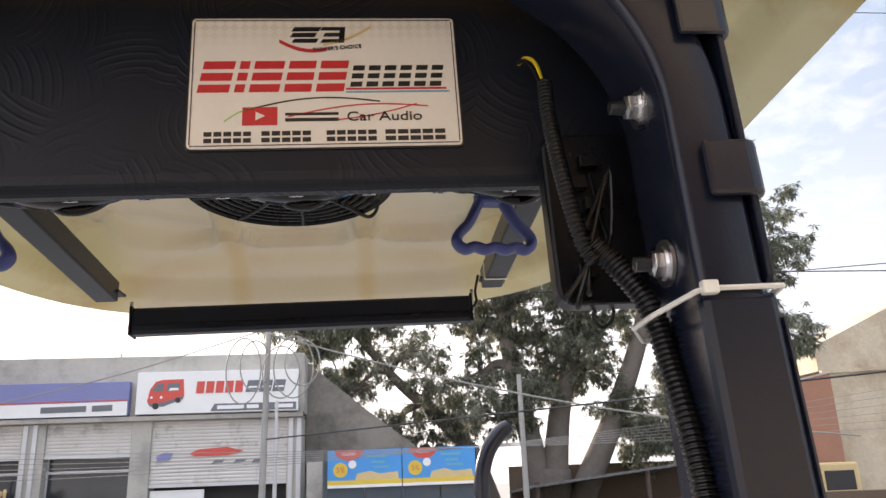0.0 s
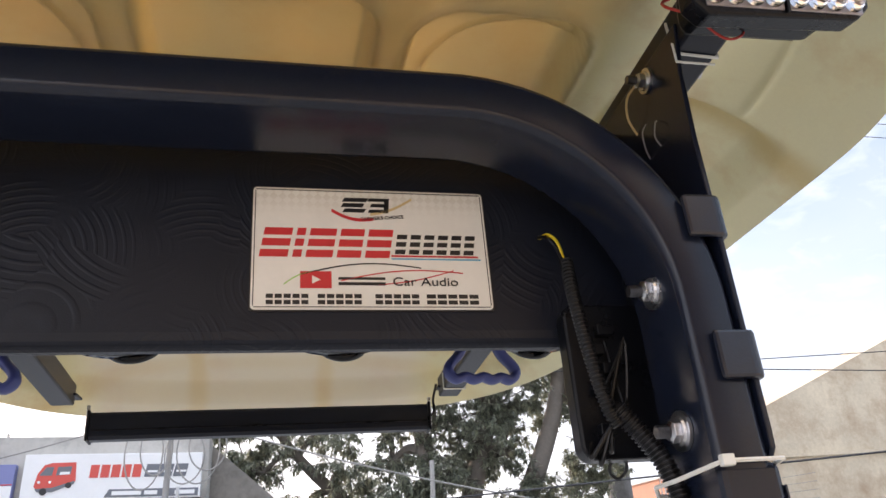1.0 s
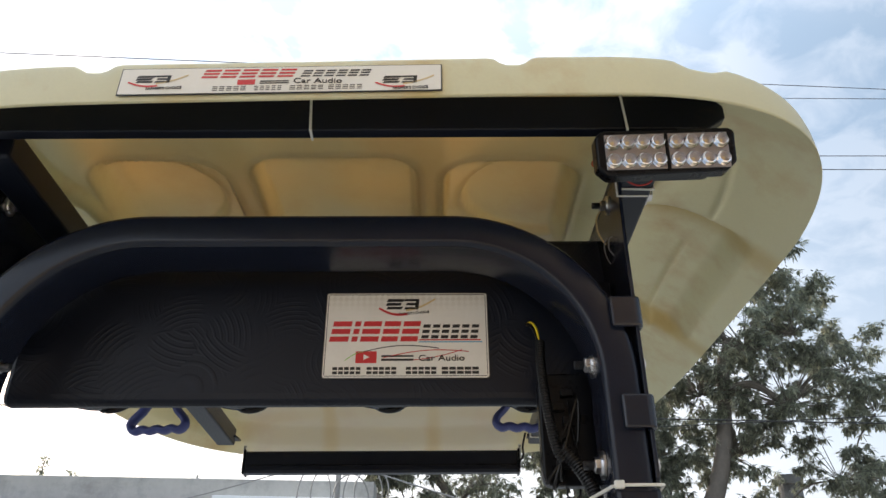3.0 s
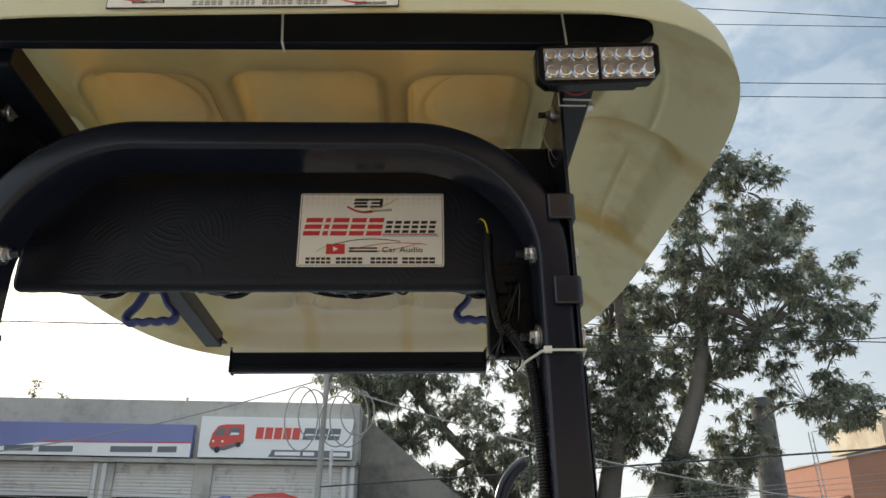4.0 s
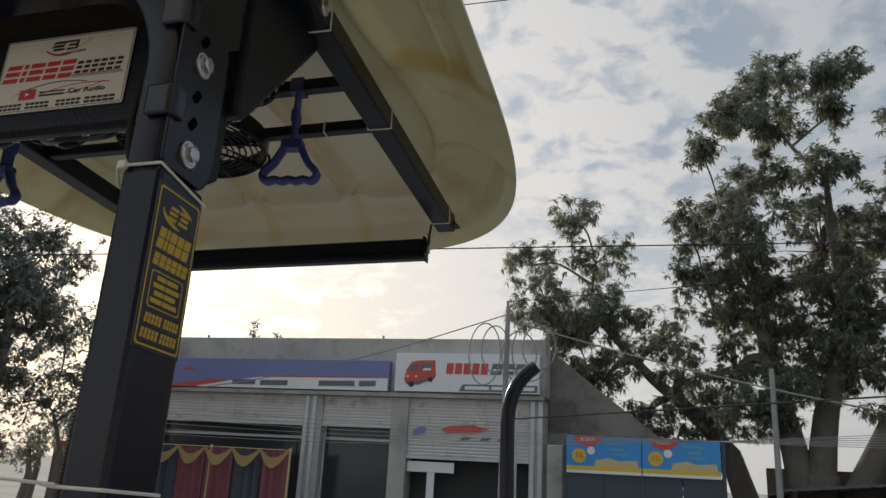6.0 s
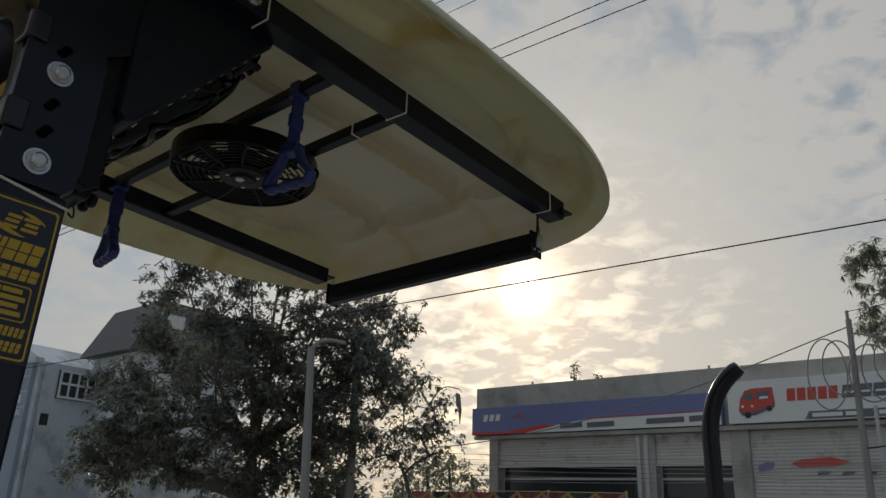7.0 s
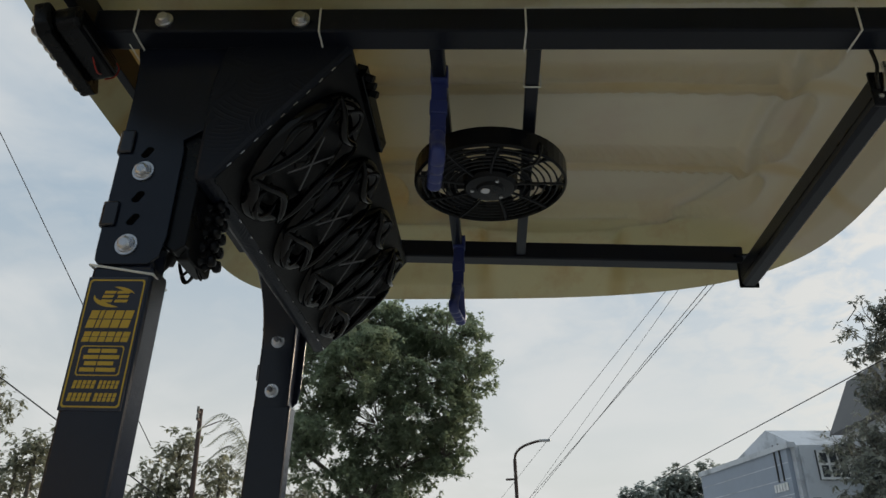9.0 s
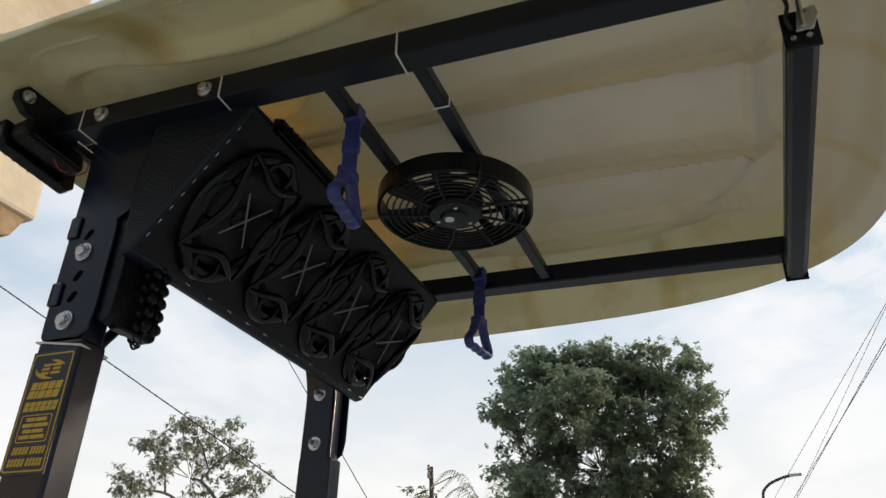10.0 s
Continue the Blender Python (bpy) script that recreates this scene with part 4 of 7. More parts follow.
GLOSS = material("glossy_black_moulding", (0.0022, 0.0025, 0.0036), 0.07, spec=0.26, vary=0.2, scale=20, fine=60, bump=0.02)
CONE = material("dark_speaker_cone", (0.0032, 0.0035, 0.0048), 0.42, spec=0.22, vary=0.2, scale=20, fine=300, bump=0.2)
bm = box(BX0 + 0.008, BX1 - 0.008, -0.154, 0.154, -0.002, 0.0018, 0.001)
bm.transform(Matrix.Translation(mid) @ SPK)
part("baffle", bm, CONE, speaker_box, "plain black front board")
for k in range(4):
    m = Matrix.Translation(mid - along * 0.004 + Vector((0.272 - 0.205 * k, 0, 0))) @ SPK @ Matrix.Diagonal((0.98, 1.32, 1.20, 1))
    ring = part("speaker", lathe([(0.108, -0.002), (0.107, 0.008), (0.101, 0.017), (0.092, 0.019), (0.084, 0.014), (0.078, 0.004), (0.076, -0.004)], 44, None, m, False), GLOSS, speaker_box,
                "large oval glossy black loudspeaker", smooth=True)
    part("cone", lathe([(0.080, 0.006), (0.074, 0.010), (0.066, 0.008), (0.034, 0.0025), (0.028, 0.004), (0.016, 0.008), (0.003, 0.010)], 36, None, m), CONE, ring, smooth=True)
    for j in range(4):
        # the grille is a star with hollow sides; between its points stand rounded lobes
        c0 = radians(45 + 90 * j + 4 * k)
        side_ = [m @ Vector((r * math.cos(c0 + s), r * math.sin(c0 + s), h)) for r, s, h in ((0.110, 0.0, 0.014), (0.088, 0.16, 0.022), (0.066, 0.42, 0.025), (0.057, 0.785, 0.026), (0.066, 1.15, 0.025), (0.088, 1.41, 0.022), (0.110, 1.571, 0.014))]
        path_ = smooth_path(side_, 5)
        part("star_side", tube(path_, [0.0035 + 0.0050 * math.sin(math.pi * i / (len(path_) - 1)) for i in range(len(path_))], 10), GLOSS, ring, smooth=True)
        lobe = [m @ Vector((r * math.cos(c0 + 0.785 + s), r * math.sin(c0 + 0.785 + s), h)) for r, s, h in ((0.064, -0.42, 0.014), (0.084, -0.34, 0.016), (0.095, -0.17, 0.018), (0.099, 0.0, 0.018), (0.095, 0.17, 0.018), (0.084, 0.34, 0.016), (0.064, 0.42, 0.014))]
        path_ = smooth_path(lobe, 5)
        part("lobe", tube(path_, [0.0030 + 0.0030 * math.sin(math.pi * i / (len(path_) - 1)) for i in range(len(path_))], 10), GLOSS, ring, smooth=True)
    for j in range(2):
        strip_ = box(-0.048, 0.048, -0.0018, 0.0018, 0.0205, 0.0225, 0.0006)
        strip_.transform(m @ pose(0, 0, 0, 0, 0, 42 + 90 * j + 9 * k))
        part("cross_strip", strip_, STUD, ring, "thin grey cross strip")
    part("dust_cap", lathe([(0.020, 0.004), (0.018, 0.010), (0.010, 0.014), (0.002, 0.0155)], 20, None, m), GLOSS, ring, smooth=True)
for x in np.linspace(BX0 + 0.02, BX1 - 0.02, 14):
    p = Vector((x, 0, 0)) + A + along * 0.006
    part("staple", box(-0.006, 0.006, -0.0008, 0.0008, -0.001, 0.001, bm=None), ZINC, speaker_box).matrix_basis = Matrix.Translation(p + out * 0.0015)
# edge staples at the near end
for k in range(9):
    p = A + (B - A) * (0.12 + 0.09 * k) + Vector((BX1 - 0.006, 0, 0)) + out * 0.001
    st = box(-0.0005, 0.0005, -0.0042, 0.0042, -0.0006, 0.0006)
    st.transform(Matrix.Translation(p) @ SPK)
    part("staple", st, ZINC, speaker_box)
# control strip on the front of the box
strip = part("control_strip", prism([(0.306, 2.41), (0.322, 2.405), (0.330, 2.43), (0.31, 2.437)], "x", 0.10, 0.34, 0.002), GLOSS, speaker_box)
for x in (0.28, 0.305, 0.325):
    part("knob", cyl((x, 0.325, 2.418), (x, 0.338, 2.412), 0.007, seg=14), PLASTIC, strip)


def rear_sign(parent, x0, x1, z0, z1, y, r, mat, edge=0.004):
    part("border", prism(rounded(x0 - edge, x1 + edge, z0 - edge, z1 + edge, r), "y", y - 0.0012, y + 0.001), INK, parent)
    return part("sheet", prism(rounded(x0, x1, z0, z1, r), "y", y - 0.0020, y - 0.0008), mat, parent)


def checkered():
    mat = material("checkered_sticker_print", (0.74, 0.72, 0.67), 0.36, vary=0.06, scale=25, fine=200, bump=0.02)
    n, l, add = nodes_of(mat.node_tree)
    coord = n.new("ShaderNodeTexCoord")
    turn = n.new("ShaderNodeMapping")
    turn.inputs["Rotation"].default_value = (0, radians(45), 0)
    l.new(coord.outputs["Object"], turn.inputs["Vector"])
    check = add("ShaderNodeTexChecker", Scale=165.0)
    check.inputs["Color1"].default_value, check.inputs["Color2"].default_value = (1, 1, 1, 1), (0.70, 0.66, 0.60, 1)
    l.new(turn.outputs[0], check.inputs["Vector"])
    split = n.new("ShaderNodeSeparateXYZ")
    l.new(coord.outputs["Object"], split.inputs[0])
    fade = n.new("ShaderNodeMapRange")
    fade.inputs["From Min"].default_value, fade.inputs["From Max"].default_value = 0.10, 0.16
    l.new(split.outputs["Z"], fade.inputs["Value"])
    mix = n.new("ShaderNodeMix")
    mix.data_type, mix.blend_type = "RGBA", "MULTIPLY"
    bsdf = n["Principled BSDF"]
    l.new(fade.outputs[0], mix.inputs["Factor"])
    l.new(bsdf.inputs["Base Color"].links[0].from_socket, mix.inputs["A"])
    l.new(check.outputs["Color"], mix.inputs["B"])
    l.new(mix.outputs["Result"], bsdf.inputs["Base Color"])
    return mat


CHECK = checkered()


def print_sign(parent, place, wide, high, compact=False):
    """The printing of the trade sign, in shares of its width and height; place(u, v) gives a point, v from the top."""
    def quad(name, mat, corner_lists):
        d = place(0, 0, 0.0003) - place(0, 0)
        strips = [corner_lists] if name in ("swoosh", "car_outline") else [[c] for c in corner_lists]
        for strip in strips:
            bm = bmesh.new()
            for corners in strip:
                bm.faces.new([bm.verts.new(place(u, v)) for u, v in corners])
            bmesh.ops.remove_doubles(bm, verts=bm.verts[:], dist=1e-6)
            ext = bmesh.ops.extrude_face_region(bm, geom=bm.faces[:])
            bmesh.ops.translate(bm, vec=d, verts=[v for v in ext["geom"] if isinstance(v, bmesh.types.BMVert)])
            part(name, bm, mat, parent)

    def bars(u0, u1, v0, v1, count, gap, slant):
        step = (u1 - u0) / count
        return [[(u0 + k * step, v1), (u0 + (k + 1) * step - gap, v1), (u0 + (k + 1) * step - gap + slant, v0), (u0 + k * step + slant, v0)] for k in range(count)]

    def band(points, w):
        return [[(a[0], a[1]), (b[0], b[1]), (b[0], b[1] + w), (a[0], a[1] + w)] for a, b in zip(points, points[1:])]

    def curve(u0, v0, u1, v1, lift, count=10):
        return [(u0 + (u1 - u0) * k / count, v0 + (v1 - v0) * k / count - lift * math.sin(math.pi * k / count)) for k in range(count + 1)]

    def emblem(u, v, s, t):
        quad("emblem", INK, bars(u - 0.085 * s, u + 0.005 * s, v - 0.05 * t, v - 0.022 * t, 1, 0, 0.01 * s) + bars(u - 0.09 * s, u - 0.01 * s, v - 0.012 * t, v + 0.016 * t, 1, 0, 0.01 * s)
             + bars(u - 0.085 * s, u - 0.005 * s, v + 0.026 * t, v + 0.052 * t, 1, 0, 0.01 * s) + bars(u + 0.01 * s, u + 0.085 * s, v - 0.05 * t, v - 0.028 * t, 1, 0, 0.008 * s)
             + bars(u + 0.02 * s, u + 0.082 * s, v - 0.012 * t, v + 0.012 * t, 1, 0, 0.006 * s) + bars(u + 0.01 * s, u + 0.085 * s, v + 0.03 * t, v + 0.052 * t, 1, 0, 0.008 * s)
             + bars(u + 0.07 * s, u + 0.088 * s, v - 0.05 * t, v + 0.052 * t, 1, 0, 0.006 * s))
        quad("swoosh", RED, band(curve(u - 0.125 * s, v + 0.03 * t, u + 0.03 * s, v + 0.085 * t, -0.03 * t), 0.022 * t))
        quad("swoosh", TAN, band(curve(u + 0.02 * s, v + 0.055 * t, u + 0.18 * s, v - 0.06 * t, -0.02 * t), 0.018 * t))

    if compact:
        emblem(0.10, 0.42, 0.60, 2.8)
        emblem(0.87, 0.58, 0.60, 2.8)
        for v0, s in ((0.08, 0.010), (0.21, 0.005), (0.34, 0.0)):
            quad("red_mark", RED, bars(0.25 + s, 0.545 + s, v0, v0 + 0.07, 5, 0.010, 0.002))
        for v0, s in ((0.15, 0.008), (0.25, 0.004), (0.36, 0.0)):
            quad("black_mark", INK, bars(0.560 + s, 0.78 + s, v0, v0 + 0.05, 6, 0.008, 0.002))
        quad("play_mark", RED, [[(0.365, 0.50), (0.42, 0.50), (0.42, 0.70), (0.365, 0.70)]])
        quad("text_line", INK, bars(0.435, 0.525, 0.55, 0.59, 1, 0, 0) + bars(0.435, 0.525, 0.63, 0.67, 1, 0, 0))
        lettering("Car Audio", 0.0105, Matrix.Translation(place(0.615, 0.60, 0.0006)) @ pose(0, 0, 0, 90, 0, 0), INK, parent, width=0.058)
        for u, v in ((0.14, 0.80), (0.905, 0.93)):
            lettering("FARMER'S CHOICE", 0.0055, Matrix.Translation(place(u, v, 0.0005)) @ pose(0, 0, 0, 90, 0, 0) @ pose(0, 0, 0, 0, 0, 3), INK, parent, width=0.042)
        for u0, u1 in ((0.29, 0.40), (0.42, 0.51), (0.53, 0.64), (0.65, 0.76)):
            for v0 in (0.76, 0.83, 0.90):
                quad("number_bar", INK, bars(u0, u1, v0, v0 + 0.024, 5, 0.006, 0))
        return
    emblem(0.47, 0.135, 1.15, 1.25)
    quad("border", INK, [[(0.012, 0.016), (0.988, 0.016), (0.988, 0.022), (0.012, 0.022)], [(0.012, 0.978), (0.988, 0.978), (0.988, 0.984), (0.012, 0.984)],
                         [(0.008, 0.03), (0.0115, 0.03), (0.0115, 0.97), (0.008, 0.97)], [(0.9885, 0.03), (0.992, 0.03), (0.992, 0.97), (0.9885, 0.97)]])
    for u, w in ((0.026, 0.115), (0.160, 0.036), (0.214, 0.110), (0.342, 0.100), (0.460, 0.104)):
        # each mark a plain slanted stack of bars
        for v0, s in ((0.345, 0.020), (0.435, 0.011), (0.525, 0.002)):
            quad("red_mark", RED, bars(u + s, u + s + w, v0, v0 + 0.060, 1, 0, 0.006))
    for k in range(6):
        u = 0.590 + 0.060 * k
        for v0, s in ((0.385, 0.012), (0.448, 0.006), (0.512, 0.0)):
            quad("black_mark", INK, bars(u + s, u + s + 0.044, v0, v0 + 0.038, 1, 0, 0.004))
    quad("stripe", RED, bars(0.575, 0.955, 0.56, 0.574, 1, 0, 0))
    quad("stripe", CYAN, bars(0.575, 0.965, 0.585, 0.597, 1, 0, 0))
    quad("car_outline", INK, band(curve(0.20, 0.72, 0.70, 0.66, 0.06), 0.010))
    quad("car_outline", RED, band(curve(0.36, 0.77, 0.88, 0.70, 0.05), 0.009))
    quad("car_outline", RED, band(curve(0.52, 0.80, 0.84, 0.68, -0.02), 0.008))
    quad("car_outline", GREEN, band(curve(0.13, 0.80, 0.24, 0.70, 0.02), 0.010))
    quad("play_mark", RED, [[(0.195, 0.70), (0.322, 0.70), (0.322, 0.835), (0.195, 0.835)]])
    quad("text_line", INK, bars(0.35, 0.545, 0.745, 0.765, 1, 0, 0) + bars(0.35, 0.545, 0.785, 0.810, 1, 0, 0))
    lettering("Car Audio", 0.0125, Matrix.Translation(place(0.715, 0.782, 0.0006)) @ pose(0, 0, 0, 90, 0, 0), INK, parent, width=0.064)
    for u0, u1 in ((0.06, 0.235), (0.265, 0.45), (0.50, 0.69), (0.715, 0.945)):
        for v0 in (0.880, 0.928):
            quad("number_bar", INK, bars(u0, u1, v0, v0 + 0.032, 5, 0.007, 0))
    tri = bmesh.new()
    tri.faces.new([tri.verts.new(place(u, v, 0.0007)) for u, v in ((0.243, 0.735), (0.243, 0.80), (0.278, 0.768))])
    part("play_arrow", tri, WHITE, parent)
    lettering("FARMER'S CHOICE", 0.0052, Matrix.Translation(place(0.545, 0.245, 0.0004)) @ pose(0, 0, 0, 90, 0, 0) @ pose(0, 0, 0, 0, 0, 5), INK, parent)


sx0, sx1, sz0, sz1 = -0.018, 0.213, 2.2005, 2.3295
sticker = thing("sticker", "white printed trade sticker with red and black marks", "sticker", (0.1, BY, 2.2), TRACTOR)
rear_sign(sticker, sx0, sx1, sz0, sz1, BY - 0.0005, 0.004, CHECK, 0.0015)
print_sign(sticker, lambda u, v, o=0.0: Vector((sx0 + (sx1 - sx0) * u, BY - 0.0027 - o, sz1 - (sz1 - sz0) * v)), 0.23, 0.13)

# switch panel below the box, at the post
panel = thing("switch_panel", "black switch panel with knobs and loose wiring beside the post", "switch panel", (0.31, 0.12, 2.05), TRACTOR)
part("housing", prism(rounded(0.276, 0.372, 2.050, 2.200, 0.014), "y", 0.066, 0.088, 0.003), PLASTIC, panel)
for k in range(5):
    z = 2.066 + 0.024 * k
    for x in (0.302, 0.325):
        m = Matrix.Translation((x, 0.088, z)) @ pose(0, 0, 0, -90, 0, 0)
        part("knob", lathe([(0.0085, 0.0), (0.0045, 0.004), (0.0045, 0.012), (0.0090, 0.014), (0.0105, 0.018), (0.0090, 0.024), (0.0020, 0.026)], 14, None, m), PLASTIC, panel, smooth=True)
for k in range(6):
    z = 2.07 + 0.019 * k
    part("terminal", box(0.293 + 0.012 * (k % 2), 0.309 + 0.012 * (k % 2), 0.056, 0.066, z, z + 0.011, 0.001), PLASTIC, panel)
part("mounting_bracket", prism([(0.046, 2.070), (0.072, 2.052), (0.088, 2.064), (0.092, 2.330), (0.046, 2.330)], "x", 0.3560, 0.3860, 0.002), PLASTIC, panel)
rnd = random.Random(4)
for k in range(2):
    p = [(0.296 + rnd.random() * 0.03, 0.060 - rnd.random() * 0.02, 2.06 + 0.12 * rnd.random()) for _ in range(4)]
    part("wire", tube(smooth_path([p[0], p[1], p[2], (p[3][0], 0.067, p[3][2])], 5), 0.0016, 6), RUBBER, panel)
part("cord", tube(smooth_path([(0.312, 0.082, 2.056), (0.308, 0.088, 2.044), (0.316, 0.091, 2.037), (0.324, 0.088, 2.043), (0.325, 0.083, 2.056)]), 0.0015, 6), RUBBER, panel)

# ---- the machine: roof ----
canopy = thing("canopy", "cream fibreglass tractor canopy on a black steel frame", "canopy", (0, 0.5, 2.36), TRACTOR)
CX, CY = 0.011, 0.334


def rim(theta):
    """The roof's outline: squarer behind, longer and rounder in front."""
    c, s = math.cos(theta), math.sin(theta)
    b, e = (1.025, 3.5) if s > 0 else (0.552, 5.9)
    return (abs(c / 0.6685) ** e + abs(s / b) ** e) ** (-1 / e)


def step(a, b, v):
    t = min(max((v - a) / (b - a), 0), 1)
    return t * t * (3 - 2 * t)


def in_panel(x, y, x0, x1, y0, y1, r):
    """Depth inside a round-cornered rectangle; negative outside."""
    dx, dy = abs(x - (x0 + x1) / 2) - (x1 - x0) / 2 + r, abs(y - (y0 + y1) / 2) - (y1 - y0) / 2 + r
    return r - min(max(dx, dy), 0) - math.hypot(max(dx, 0), max(dy, 0))


def lip(x, y, theta):
    """The height of the rim's lower edge, and how far the place lies behind."""
    back = step(-0.35, -0.85, math.sin(theta))
    return 2.402 + 0.0065 * x + 0.0105 * (y - 0.5) + (0.0435 + 0.018 * x) * back, back


def notches(ax):
    return min(math.exp(-((ax - 0.255) / 0.020) ** 4) + math.exp(-((ax - 0.49) / 0.028) ** 4), 1)


def underside(x, y, d, theta):
    edge, back = lip(CX + rim(theta) * math.cos(theta), CY + rim(theta) * math.sin(theta), theta)
    reach = 0.20 * (1 - back) + 0.07 * back
    rise = math.sin(min(d / reach, 1) * math.pi / 2)
    z = edge + (2.508 - edge) * rise
    z += 0.022 * step(reach + 0.035, reach + 0.065, d) + 0.012 * step(0.25, 0.6, d)
    ax = abs(x + 0.02)
    # three long pressed panels with round corners, ridges between them
    deep = max(in_panel(ax, y, -0.3, 0.128, 0.022, 1.195, 0.05), in_panel(ax, y, 0.172, 0.385, 0.030, 1.185, 0.06))
    inner = step(0.13, 0.17, d)
    z += (0.034 * step(-0.003, 0.010, deep) + 0.008 * step(0.010, 0.08, deep)) * inner
    z -= 0.006 * math.exp(-((deep + 0.003) / 0.006) ** 2) * inner
    q = math.hypot(ax - 0.325, y - 0.200)
    z += (0.015 * step(0.122, 0.112, q) - 0.004 * math.exp(-((q - 0.123) / 0.005) ** 2)) * inner * step(0.0, 0.02, deep)
    z -= 0.005 * math.exp(-((d - 0.105) / 0.005) ** 2) * (step(-0.1, -0.05, y) - step(0.10, 0.14, y) + step(0.22, 0.26, y) - step(0.52, 0.58, y)) * (1 - back)
    # creases across the flanks
    flank = step(0.03, 0.07, d) * (1 - step(reach + 0.0, reach + 0.05, d))
    z += 0.026 * flank * (step(0.12, 0.15, y) - step(0.50, 0.53, y) + step(0.86, 0.89, y)) * (1 - back)
    return z


def topside(x, y, d, theta, under):
    """The outer skin: a rounded upright edge, taller and notched behind, then the low dome."""
    edge, back = lip(x, y, theta)
    wall = 0.020 + 0.026 * back + 0.012 * back * (1 - notches(abs(x + 0.02)))
    bull = 0.012 - 0.008 * back
    up = math.sqrt(1 - (1 - min(d / bull, 1)) ** 2)
    return max(edge + 0.005 + wall * up + 0.03 * math.sin(min(d / 0.10, 1) * math.pi / 2), under + 0.006)


NT, NR = 520, 170
bm = bmesh.new()
low, top = [], []
for i in range(NR + 1):
    r = 1 - (1 - i / NR) ** 1.6
    ra, rb = [], []
    for j in range(NT):
        th = 2 * math.pi * j / NT
        R = rim(th)
        x, y = CX + r * R * math.cos(th), CY + r * R * math.sin(th)
        z = underside(x, y, (1 - r) * R, th)
        ra.append((x, y, z))
        rb.append((x, y, topside(x, y, (1 - r) * R, th, z)))
    low.append(ra)
    top.append(rb)
for grid in (low, top):
    vs = [[bm.verts.new(p) for p in ring] for ring in grid[1:]]
    hub = bm.verts.new(grid[0][0])
    for j in range(NT):
        bm.faces.new((hub, vs[0][j], vs[0][(j + 1) % NT]))
    for a, b in zip(vs, vs[1:]):
        for j in range(NT):
            bm.faces.new((a[j], b[j], b[(j + 1) % NT], a[(j + 1) % NT]))
    grid.append(vs[-1])
for j in range(NT):
    k = (j + 1) % NT
    bm.faces.new((low[-1][j], low[-1][k], top[-1][k], top[-1][j]))
part("shell", bm, CREAM, canopy, "cream fibreglass shell, yellowed underneath, amber glow put into its colour", smooth=True)
RX, RW, LX = 0.392, 0.048, -0.460
RZ0, RZ1 = 2.4270, 2.4740
# the roof frame dips towards its front
ROOF = Matrix.Translation((0, 0, 2.43)) @ pose(0, 0, 0, -1.3) @ Matrix.Translation((0, 0, -2.43))


def dipped(bm):
    bm.transform(ROOF)
    return bm


def dip(p):
    return tuple(ROOF @ Vector(p))


rail_r = part("rail", dipped(box(RX, RX + RW, -0.118, 1.172, RZ0, RZ1, 0.004)), RAIL, canopy)
part("rail", dipped(box(LX, LX + RW, -0.118, 1.172, RZ0, RZ1, 0.004)), RAIL, canopy)
part("rear_bar", prism([(-0.455, 2.448), (0.49, 2.452), (0.515, 2.470), (0.515, 2.488), (0.50, 2.506), (-0.455, 2.504), (-0.475, 2.48)], "y", -0.146, -0.128, 0.002), RAIL, canopy)
hex_bolt(canopy, (0.497, -0.128, 2.482), (0, 1, 0), 0.0085, 0.013)
for y in (0.450, 0.612):
    part("crossbar", dipped(box(LX + RW + 0.002, RX - 0.002, y - 0.012, y + 0.012, 2.434, 2.458, 0.003)), RAIL, canopy)
for y in (0.004, 0.233):
    hex_bolt(rail_r, dip((RX + RW, y, 2.4485)), (1, 0, 0), 0.010, 0.015)
hex_bolt(roll_bar, (POST_R + 0.0245, 0.02, 2.434), (-1, 0, 0), 0.0085, 0.014, 0.012)
hex_bolt(roll_bar, (POST_L - 0.0245, 0.02, 2.434), (1, 0, 0), 0.0085, 0.014, 0.012)
# flanges at the rails' front ends
for x in (RX, LX):
    part("end_flange", dipped(prism([(x - 0.004, 1.150), (x + RW + 0.006, 1.150), (x + RW + 0.010, 1.190), (x + RW - 0.016, 1.190), (x + RW - 0.020, 1.176), (x - 0.004, 1.176)], "z", RZ1 - 0.030, RZ1 - 0.025)), RAIL, canopy)
for x0, x1, y in [(RX, RX + RW, y) for y in (-0.045, 0.263, 0.595, 1.103)]:
    zip_tie([dip(q) for q in ((x0 - 0.0012, y, RZ1 - 0.01), (x0 - 0.0012, y, RZ0 - 0.0012), (x1 + 0.0012, y + 0.002, RZ0 - 0.0012), (x1 + 0.0012, y, RZ1 - 0.002))], 0.0017,
            "white nylon zip tie round the black roof rail", dip((x0, y, RZ0)))
for x in (-0.02, 0.385):
    zip_tie([(x - 0.003, -0.1475, 2.506), (x, -0.1475, 2.449), (x, -0.128, 2.448)], 0.0017, "white nylon zip tie round the rear roof bar", (x, -0.14, 2.45))
zip_tie([(0.3870, -0.052, 2.432), (0.3870, -0.052, 2.410), (0.4280, -0.052, 2.410)], 0.0013, "white nylon zip tie under the work light", (0.41, -0.05, 2.41))
zip_tie([dip((0.29, y, z)) for y, z in ((0.598, 2.432), (0.627, 2.432), (0.627, 2.460), (0.598, 2.460), (0.598, 2.432))], 0.0016, "white nylon zip tie round the crossbar", dip((0.29, 0.6, 2.43)))

